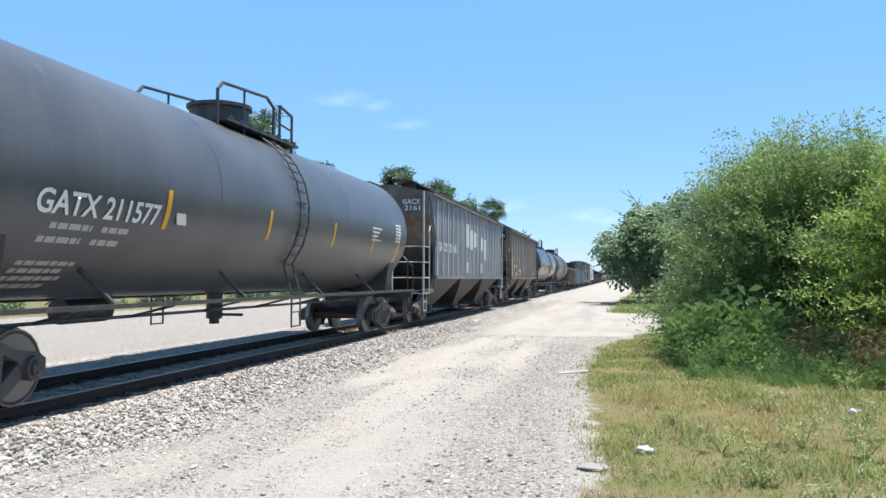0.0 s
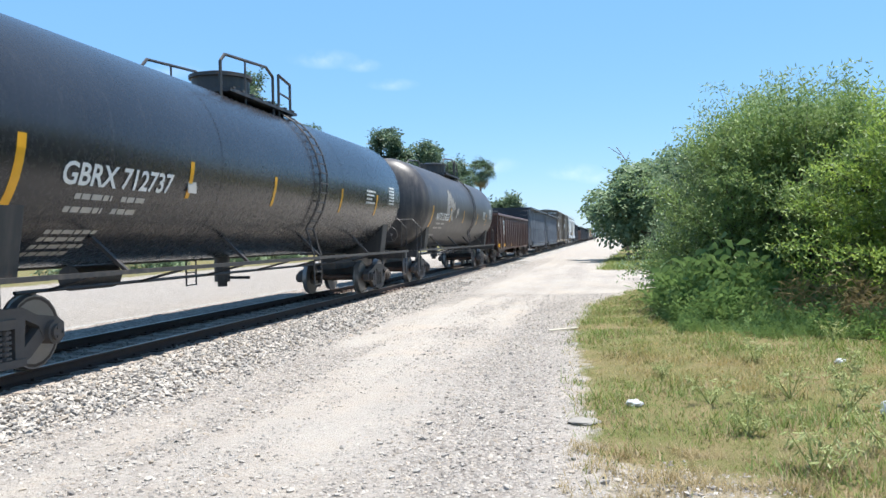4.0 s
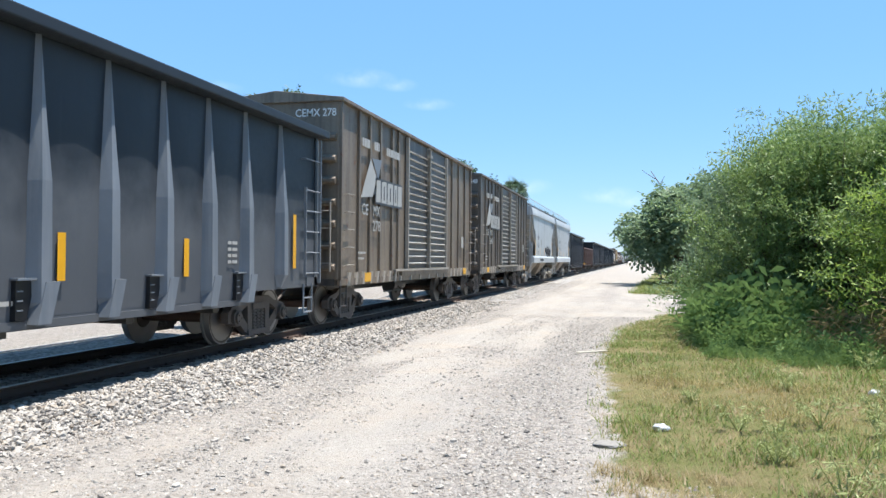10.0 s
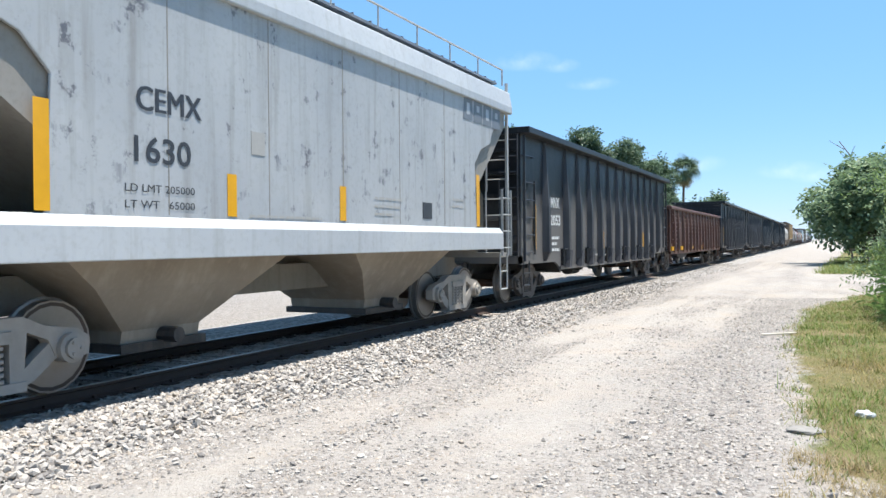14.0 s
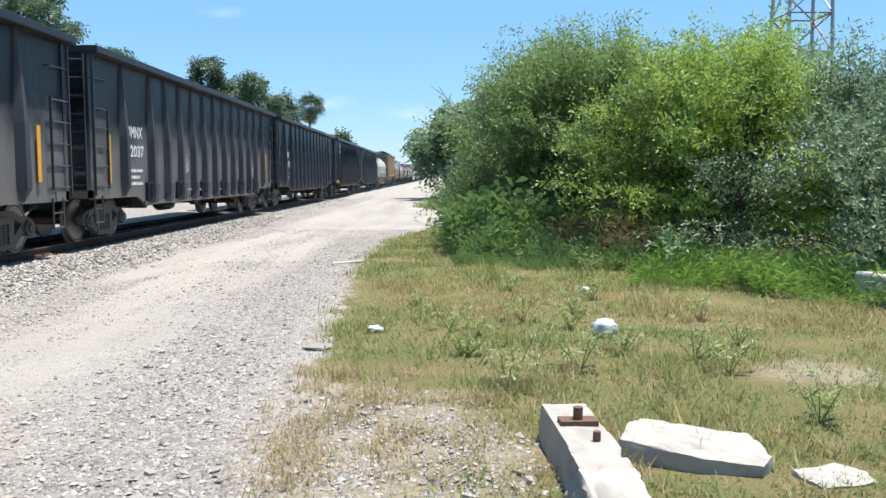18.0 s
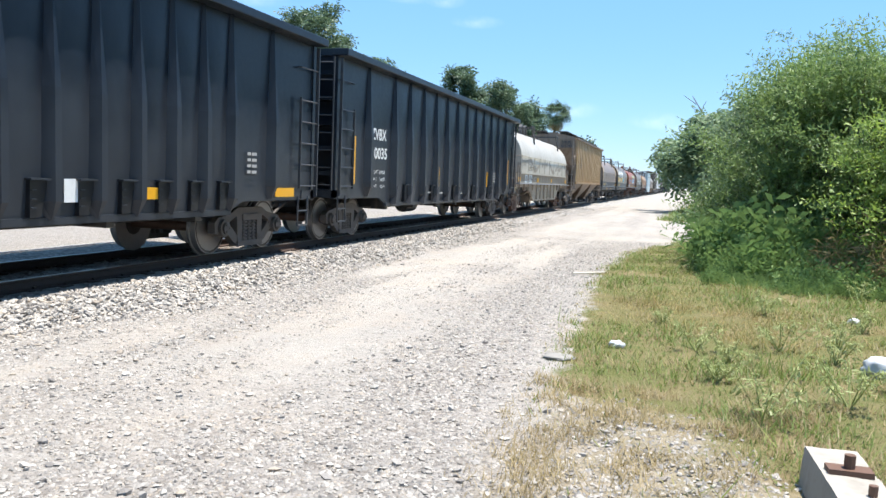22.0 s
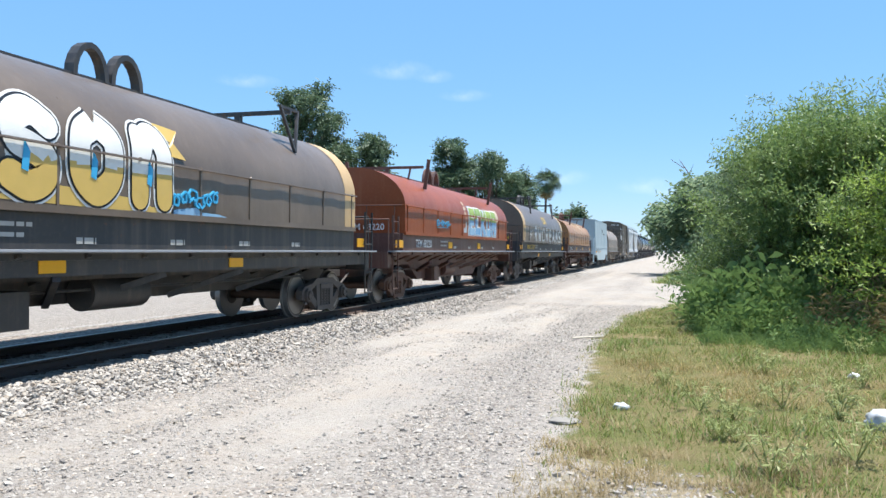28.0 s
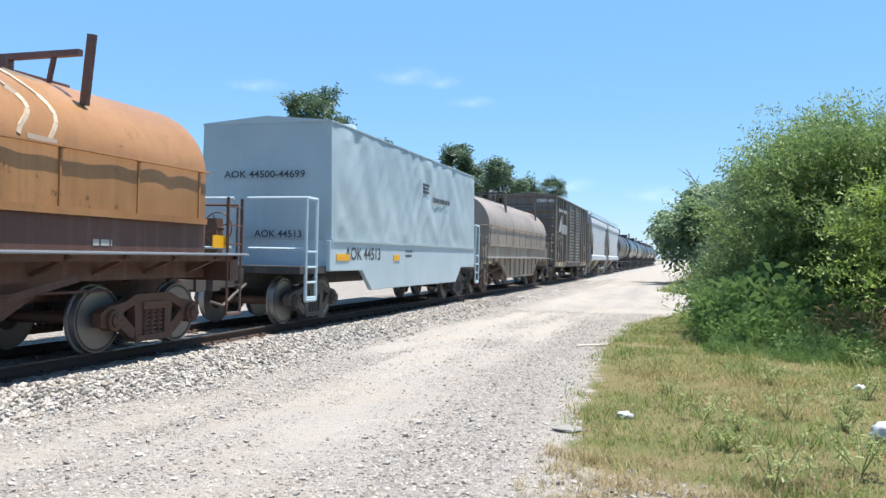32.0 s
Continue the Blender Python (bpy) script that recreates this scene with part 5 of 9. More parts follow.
# ---------------------------------------------------------------- coil car with a rounded cover
def coil_car(start, length, mat, frame_mat, label, band=None, mark="", number="", skirt=False, gold=False, over=1.15, top=3.88):
    """start: the cover's leading end; the deck goes over metres past it."""
    car = car_thing("coil_car", label, "coil car", start - over, length + 2 * over)
    L = length
    o = over
    hw, zs = 1.48, 1.86
    arc = []
    nn = 22
    spring = 2.58
    for k in range(nn + 1):
        a = math.pi * k / nn
        arc.append((hw * math.cos(a), spring + (top - spring) * math.sin(a)))
    prof = [(hw, zs)] + arc + [(-hw, zs)]

    def side(z):
        if z <= spring:
            return hw
        q = min(1.0, (z - spring) / (top - spring))
        return hw * math.sqrt(max(0.0, 1 - q * q))
    g = G()
    prof = [(hw, zs), (hw, zs + 0.2), (hw, zs + 0.4)] + prof[1:-1] + [(-hw, zs + 0.4), (-hw, zs + 0.2), (-hw, zs)]
    rings = []
    for k in range(73):                         # sheet sides dented between the stanchions
        y = 0.02 + (L - 0.04) * k / 72
        dent = 0.011 * math.sin(math.tau * (y - 0.2) * 9 / (L - 0.4)) + 0.016 * noise.noise((y * 0.9, start, 0))
        rings.append([(x + math.copysign(dent * math.sin(math.pi * (z - zs) / 1.1) * min(1, k / 4, (72 - k) / 4), x) if z < zs + 1.1 else x, o + y, z) for x, z in prof])
    g.loft(rings)
    part("cover", g, mat, car, smooth=50)
    if band:
        for ya, yb in ((o - 0.012, o + 0.56), (o + L - 0.56, o + L + 0.012)):
            g = G()
            g.loft([[(x * 1.006, y, z + 0.006 * (z > spring)) for x, z in prof] for y in (ya, yb)], closed=False, caps=False)
            part("end_band", g, band, car, smooth=50)
    for s in (-1, 1):                           # grab rail with stanchions, seams below it
        g = G()
        g.tube([(s * (hw + 0.05), o, 2.62), (s * (hw + 0.05), o + L, 2.62)], 0.018, 5)
        for k in range(10):
            y = o + 0.2 + (L - 0.4) * k / 9
            g.tube([(s * hw, y, 2.62), (s * (hw + 0.05), y, 2.62)], 0.03, 6)
            g.box(s * hw, s * (hw + 0.022), y - 0.02, y + 0.02, zs, 2.6)
        part("cover_rail", g, mat, car)
        g = G()
        g.box(s * hw - 0.02, s * (hw + 0.03), o, o + L, zs - 0.03, zs + 0.06)
        part("cover_hem", g, mat, car)
    g = G()                                     # lifting ridge on the cover
    g.box(-0.07, 0.07, o + L * 0.10, o + L * 0.90, top - 0.02, top + 0.09)
    part("ridge_beam", g, frame_mat, car)
    for f in (0.502, 0.562):
        g = G()
        y = o + L * f
        n = 10
        rings = []
        for k in range(n + 1):
            c, q = math.cos(math.pi * k / n), math.sin(math.pi * k / n)
            rings.append([(dx, y + (0.34 + dr) * c, top + 0.06 + (0.50 + dr) * q) for dx, dr in ((-0.085, -0.045), (0.085, -0.045), (0.085, 0.045), (-0.085, 0.045))])
        g.loft(rings)
        part("lifting_eye", g, mat_frame_black if skirt else frame_mat, car)
    for f in (0.31, 0.86) if skirt else (0.257, 0.817) if gold else (0.195, 0.82):
        y = o + L * f
        for s in (-1, 1):
            g = G()
            zf = top - (0.55 if skirt or gold else 0.42)
            foot = (s * (side(zf) + 0.02), y + 0.05, zf)
            if skirt or gold:                   # two arms spread from one foot
                for dy in (-0.36, 0.36):
                    g.beam((s * 1.12, y + dy, top + 0.30), foot, 0.055, 0.055, (1, 0, 0))
                g.beam((s * 1.12, y - 0.40, top + 0.30), (s * 1.12, y + 0.40, top + 0.30), 0.05, 0.05)
            else:                               # one flat post flared outwards
                g.beam((s * 1.33, y, top + 0.46), foot, 0.10, 0.07, (0, 1, 0))
                g.beam((s * 0.75, y, top + 0.20), (s * (side(top - 0.12)), y, top - 0.12), 0.05, 0.05, (0, 1, 0))
            part("stacking_guide", g, mat_frame_black if skirt else frame_mat, car)
        g = G()
        w = 1.16
        zb = top + 0.24
        g.beam((-w, y, zb), (w, y, zb), 0.08, 0.08)
        g.box(-0.06, 0.06, y - 0.06, y + 0.06, top + 0.02, zb - 0.02)
        part("guide_beam", g, mat_frame_black if skirt else frame_mat, car)
    T = L + 2 * o
    for s in (-1, 1):
        g = G()
        if skirt:
            poly = [(0.1, 1.22), (2.2 + o, 1.22), (3.6 + o, 0.55), (T - 3.6 - o, 0.55), (T - 2.2 - o, 1.22), (T - 0.1, 1.22), (T - 0.1, 1.84), (0.1, 1.84)]
        else:
            poly = [(0.3, 1.27), (T - 0.3, 1.27), (T - 0.3, 1.38), (T - o + 0.05, 1.38), (T - o + 0.05, 1.84), (o - 0.05, 1.84), (o - 0.05, 1.38), (0.3, 1.38)]
        g.prism(poly, s * 1.40 - 0.04, s * 1.40 + 0.04, "x")
        part("side_girder", g, mat_coil_skirt if skirt else frame_mat, car)
        if gold:
            part("side_sill", G().box(s * 1.34, s * 1.438, 0.3, T - 0.3, 1.08, 1.268), frame_mat, car)
        g = G()
        g.box(s * 1.40, s * 1.60, 0.05, T - 0.05, 1.36, 1.40)
        g.tube([(s * 1.60, 0.1, 1.38), (s * 1.60, T - 0.1, 1.38)], 0.022, 6)
        part("walkway", g, mat_ladder_mid, car)
        for k in range(14):
            y = 0.8 + k * (T - 1.6) / 13
            g = G()
            if skirt:
                g.box(s * 1.40, s * 1.50, y - 0.03, y + 0.03, 0.64 if 4.4 < y < T - 4.4 else 1.08, 1.36)
            else:
                g.beam((s * 1.48, y, 1.33), (s * 0.58, y, 0.95), 0.05, 0.07, (0, 1, 0))
            part("girder_rib", g, mat_coil_skirt if skirt else frame_mat, car)
        for ya in (0.15, T - 0.55):
            stirrup(car, frame_mat, s * 1.5, ya, 1.36, 0.42)
            g = G()
            ladder_y(g, s * 1.46, ya, ya + 0.42, 1.4, 2.3, 3, off=0.04)
            part("corner_ladder", g, frame_mat, car)
    g = G()
    if not skirt:                               # fish-belly centre truss
        g.prism([(o + 1.9, 1.2), (o + 3.2, 0.52), (T - o - 3.2, 0.52), (T - o - 1.9, 1.2)], -0.8, 0.8, "x") if not gold else g.prism([(o + 1.6, 1.05), (o + 3.0, 0.66), (T - o - 3.0, 0.66), (T - o - 1.6, 1.05)], -0.5, 0.5, "x")
        part("belly_truss", g, frame_mat, car)
        for s in (-1, 1):
            # Added plates that close off daylight seen through under the deck.
            part("floor_stringer", G().box(s * 0.86, s * 0.94, 0.35, T - 0.35, 1.0, 1.298), frame_mat, car)
    part("centre_sill", G().box(-0.25, 0.25, 0.0, T, 0.70, 1.10), frame_mat, car)
    part("deck", G().box(-1.4, 1.4, 0.1, T - 0.1, 1.30, 1.367), frame_mat, car)
    for y in (0.05, T - 0.3):
        part("end_beam", G().box(-1.4, 1.4, y, y + 0.25, 0.95, 1.373), frame_mat, car)
    for k in range(5):
        y = o + 2.6 + k * (L - 5.2) / 4
        for s in (-1, 1):
            g = G()
            g.beam((s * 1.4, y, 1.06), (s * 0.5, y + (0.8 if k < 2 else -0.8), 0.66), 0.09, 0.09)
            part("truss_brace", g, frame_mat, car)
    g = G()
    g.cyl((0.75, T * 0.44, 0.80), (0.75, T * 0.44 + 1.2, 0.80), 0.24, 16)
    part("air_reservoir", g, frame_mat, car, smooth=40)
    g = G()
    g.tube([(0.9, 2.6, 0.86), (0.9, T - 2.6, 0.86)], 0.022, 5)
    g.box(0.7, 1.1, T * 0.33, T * 0.33 + 0.5, 0.45, 0.9)
    part("brake_rigging", g, frame_mat, car)
    for e in (0, 1):                            # end rail and hand-wheel stand
        yo, d = (o, -1) if e == 0 else (o + L, 1)
        g = G()
        g.box(-1.40, 1.40, min(yo, yo - d * 0.08), max(yo, yo - d * 0.08), 1.36, 1.87)
        part("end_bulkhead", g, frame_mat, car)
        g = G()
        g.tube([(-1.40, yo + d * 0.05, 2.62), (1.40, yo + d * 0.05, 2.62)], 0.016, 5)
        for k in range(4):
            x = -1.2 + k * 0.8
            g.tube([(x, yo + d * 0.05, 2.62), (x, yo + d * 0.03, 1.9)], 0.012, 5)
        part("end_rail", g, frame_mat, car)
        ye = 0.1 if e == 0 else T - 0.1
        g = G()
        g.tube([(-1.4, ye, 1.38), (-1.4, ye, 2.2), (1.4, ye, 2.2), (1.4, ye, 1.38)], 0.02, 6)
        part("platform_railing", g, frame_mat, car)
    g = G()
    g.box(-1.05, -0.75, 0.35, 0.55, 1.37, 2.0)
    part("brake_stand", g, frame_mat, car)
    brake_wheel(car, mat_brass if gold else frame_mat, -0.9, 0.25, 2.0, 0.30)
    truck(car, 1.8, cast=None if gold else mat_truck_rust)
    truck(car, T - 1.8, cast=None if gold else mat_truck_rust)
    couplers(car, T)
    lm = mat_letter_gold if gold else mat_letter
    if mark and skirt:
        for a, b in ((o + 1.25, o + 1.85), (o + 2.2, o + 3.05)):
            part("number_board", G().box(1.44, 1.446, a, b, 1.44, 1.80), mat_letter, car, "white painted number panel")
        lm = mat_letter_dark
    if mark and skirt:
        lettering(car, mark, lm, o + 1.32, 1.5, 0.24, wide=0.42, x=1.447, name="reporting_mark")
        lettering(car, number, lm, o + 2.27, 1.5, 0.24, wide=0.7, x=1.447, name="reporting_mark")
    elif mark:
        lettering(car, mark + " " + number, lm, o + (1.3 if gold else 1.05), 1.50, 0.22, wide=2.2 if gold else 1.5, x=1.44, name="reporting_mark")
    if mark:
        lettering(car, mark + " " + number, lm, o - 0.02, 1.96, 0.17, wide=1.15, x=-0.25, end=True, name="end_mark")
        bars(car, mat_letter_dim, [(o + 3.5, 1.66, 0.8), (o + 3.5, 1.54, 0.7)], x=1.44)
        bars(car, mat_letter_dim, [(o + 5.0 + k * 1.9, 1.12 if skirt else 1.47, 0.35) for k in range(4)], x=1.44, high=0.08)
        for k in range(4):
            g = G()
            y = (0.5, o + 4.4, o + L * 0.62, T - 0.9)[k]
            low = k in (1, 2) and gold
            g.box(1.44, 1.455, y, y + (0.42 if k else 0.6), 1.12 if low else 1.48, 1.27 if low else 1.68)
            part("reflective_plate", g, mat_yellow, car)
    return car, side


# ---------------------------------------------------------------- car with a pale sheeted cover
def covered_car(start, length, label):
    car = car_thing("sheeted_coil_car", label, "covered car", start - 1.3, length + 2.6)
    L = length
    o = 1.3
    T = L + 2 * o
    rnd = random.Random(5)
    hw, zf, zt = 1.55, 1.70, 4.16
    g = G()                                     # rumpled sheet sides, drawn as a fine grid
    ny, nz = 96, 22
    for s in (-1, 1):
        vs, fs = [], []
        for j in range(nz + 1):
            for i in range(ny + 1):
                y, z = o + L * i / ny, zf + (zt - zf) * j / nz
                w = 0.06 * noise.noise((y * 1.5 + z * 0.9, z * 0.5, 3.0 + s)) + 0.03 * noise.noise((y * 3.4 - z * 1.6, z * 1.1, 9.0))
                fade = min(1, i / 3, (ny - i) / 3, j / 2, (nz - j) / 2)
                vs.append((s * (hw - 0.05 * (z - zf) / 2.5 + w * fade), y, z))
        for j in range(nz):
            for i in range(ny):
                q = j * (ny + 1) + i
                fs.append((q, q + 1, q + ny + 2, q + ny + 1))
        part("side_sheet", G().add(vs, fs), mat_tarp, car, smooth=60)
    hwt = hw - 0.05
    for y in (o, o + L):
        vs, fs = [], []
        for j in range(nz + 1):
            for i in range(25):
                x = -hw + 2 * hw * i / 24
                z = zf + (zt + 0.12 * (1 - abs(i - 12) / 12) - zf) * j / nz
                w = 0.03 * noise.noise((x * 1.3, z * 1.1, y)) * min(1, i / 3, (24 - i) / 3)
                vs.append((x * (1 - 0.03 * j / nz), y + w, z))
        for j in range(nz):
            for i in range(24):
                q = j * 25 + i
                fs.append((q, q + 1, q + 26, q + 25))
        part("end_sheet", G().add(vs, fs), mat_tarp, car, smooth=60)
    g = G()
    g.prism([(-hwt - 0.02, zt - 0.01), (hwt + 0.02, zt - 0.01), (hwt + 0.02, zt + 0.02), (0.0, zt + 0.15), (-hwt - 0.02, zt + 0.02)], o - 0.02, o + L + 0.02, "y")
    part("roof_sheet", g, mat_tarp, car)
    part("roof_vent", G().cyl((0.9, o + 2.2, zt), (0.9, o + 2.2, zt + 0.28), 0.26, 14, 0.18), mat_side_pale, car, smooth=40)
    for s in (-1, 1):
        g = G()
        g.box(s * hw - 0.01, s * (hw + 0.03), o, o + L, zf - 0.03, zf + 0.02)
        part("cover_seam", g, mat_tarp, car)
        g = G()
        poly = [(o - 0.05, 1.06), (o + 1.7, 1.06), (o + 2.3, 0.60), (o + L - 2.3, 0.60), (o + L - 1.7, 1.06), (o + L + 0.05, 1.06), (o + L + 0.05, zf), (o - 0.05, zf)]
        g.prism(poly, s * 1.5 - 0.05, s * 1.5 + 0.05, "x")
        part("side_girder", g, mat_side_pale, car, bevel=0.015)
        for ya in (0.35, T - 0.75):
            g = G()
            g.tube([(s * 1.45, ya, 0.5), (s * 1.45, ya, 2.5), (s * 1.45, ya + 0.45, 2.5), (s * 1.45, ya + 0.45, 0.5), (s * 1.45, ya, 0.5)], 0.035, 7)
            g.tube([(s * 1.45, ya, 1.5), (s * 0.2, ya, 1.5)], 0.03, 6)
            for q in range(4):
                g.tube([(s * 1.45, ya, 0.55 + q * 0.3), (s * 1.45, ya + 0.45, 0.55 + q * 0.3)], 0.025, 6)
            g.tube([(s * 1.45, ya, 2.5), (s * 0.15, ya, 2.5)], 0.03, 6)
            part("platform_railing", g, mat_side_pale, car)
        for k in range(2):
            g = G()
            y = (o + 0.25, o + 3.7)[k]
            g.box(s * 1.55, s * 1.565, y, y + (0.7, 0.45)[k], 1.28, 1.42)
            part("reflective_plate", g, mat_yellow, car)
    g = G()
    g.box(-0.25, 0.25, 0.0, T, 0.72, 1.1).box(-1.45, 1.45, 0.1, o, 1.02, 1.16).box(-1.45, 1.45, T - o, T - 0.1, 1.02, 1.16)
    part("underframe", g, mat_frame_black, car)
    for y in (o + 0.02, o + L - 0.08):
        part("end_plate", G().box(-1.5, 1.5, y, y + 0.06, 1.06, zf), mat_side_pale, car)
    g = G()
    g.box(-0.95, -0.65, 0.5, 0.75, 1.16, 2.1)
    part("brake_stand", g, mat_truck_rust, car)
    brake_wheel(car, mat_truck_rust, -0.55, 0.4, 1.9, 0.32)
    truck(car, 1.55)
    truck(car, T - 1.55)
    couplers(car, T)
    lettering(car, "AOK 44513", mat_letter_dark, 2.0, 1.3, 0.28, wide=2.1, x=1.55)
    lettering(car, "AOK 44500-44699", mat_letter_dark, o - 0.06, 3.0, 0.15, wide=1.9, x=-0.95, end=True)
    lettering(car, "AOK 44513", mat_letter_dark, o - 0.06, 1.75, 0.15, wide=1.1, x=-0.2, end=True)
    g = G()
    for z, w in ((3.35, 0.5), (3.25, 0.45), (3.15, 0.5)):
        g.box(hw - 0.005, hw + 0.015, o + 6.0, o + 6.0 + w, z, z + 0.07)
    part("emblem", g, mat_letter_dark, car)
    bars(car, mat_letter_dark, [(o + 6.9, 2.95, 1.7)], x=hw + 0.01, high=0.14)
    bars(car, mat_letter_dark, [(o + 4.6, 1.5, 0.6), (o + 4.6, 1.38, 0.5)], x=1.55)
    return car


mat_side_pale = paint("pale_grey_blue_girder_paint", rgb("b4c4ca"), rgb("a6b7be"), rgb("899496"), None, 0.4, 0.56, 0.7, 0.3)

# ---------------------------------------------------------------- ground
GRASS_EDGE = [(-40, 0.2), (0, 0.0), (3.9, -0.28), (5.5, -0.5), (7, -0.55), (9, -0.66), (11.7, -0.8), (15, -1.0), (17, -0.85), (20, -0.75), (25.6, 0.45), (28, 2.2)]


def grass_mask(x, y):
    """1 where grass grows, 0 on the bare gravel."""
    if x < -22:
        return max(0.0, min(1.0, (-22 - x) / 3.0)) if x > -30 else 0.7
    if x < -9:
        return 0.0
    if y > 26.5:
        if 39 < y:
            e = -1.0 + 0.035 * (y - 40)
            q = min(1.0, (y - 39.5) / 1.0) if y < 60 else 1.0
            return max(0.0, min(1.0, (x - e) / 0.8)) * q
        return max(0.0, min(1.0, (x - 3.0) / 1.0))
    e = float(np.interp(y, [p[0] for p in GRASS_EDGE], [p[1] for p in GRASS_EDGE]))
    m = max(0.0, min(1.0, (x - e + 0.2) / 0.7))
    if y < 7.0:
        w = min(1.0, 7.0 - y)
        m *= 1 - w + w * (0.62 + 0.38 * max(0.0, min(1.0, (x - 0.2 - 0.12 * (6.0 - y)) / 0.9)) + 0.45 * noise.noise((x * 1.7, y * 1.7, 14.0)))
    if y > 25.2:
        m *= max(0.0, min(1.0, (26.5 - y) / 1.0))
    return m


def ground_z(x, y):
    if -9.6 < x < -5.6:
        return -0.16
    z = 0.02 * noise.noise((x * 0.35, y * 0.35, 1.7)) + 0.008 * noise.noise((x * 1.7, y * 1.7, 5.0))
    g = grass_mask(x, y)
    z += 0.05 * g * (0.5 + noise.noise((x * 0.8, y * 0.8, 8.0)))
    for c in (-2.2, -4.3):                      # faint wheel tracks in the road
        z -= 0.022 * math.exp(-((x - c - 0.2 * noise.noise((y * 0.1, c, 0))) / 0.35) ** 2)
    return z


def gravel_mask(x, y):
    """1 where loose coarse gravel lies, 0 on the packed pale dust of the lane."""
    e = float(np.interp(y, [p[0] for p in GRASS_EDGE], [p[1] for p in GRASS_EDGE]))
    band = math.exp(-((x - e + 0.5) / 0.8) ** 2) if y < 24 else 0.25
    if y < 8:
        band = max(band, 0.9 * math.exp(-((x + 1.9) / 1.3) ** 2) * (8 - y) / 4)
    shoulder = max(0.0, min(1.0, (-3.9 - x) / 1.2))
    n = noise.noise((x * 0.95 + 0.25 * noise.noise((y * 0.2, 0, 2)), y * 0.15, 3.0)) + 0.5 * noise.noise((x * 1.9, y * 0.5, 6.0))
    streak = noise.noise((x * 3.2, y * 0.4, 12.0))
    return max(0.0, min(1.0, 0.3 + band * 0.65 + shoulder + (1 - 0.85 * band) * (0.85 * n + 0.4 * streak)))


def bare_mask(x, y):
    """1 on the trodden soil at the near end of the verge and in worn spots."""
    d = ((x - 0.35) / 0.85) ** 2 + ((y - 4.7) / 0.8) ** 2
    e = ((x - 3.6) / 0.7) ** 2 + ((y - 6.6) / 0.55) ** 2
    f = ((x - 0.2) / 0.6) ** 2 + ((y - 5.85) / 0.5) ** 2
    return max(0.0, min(1.0, 1.5 * math.exp(-d) + 1.1 * math.exp(-e) + 1.0 * math.exp(-f) + 0.25 * noise.noise((x * 2, y * 2, 9))))


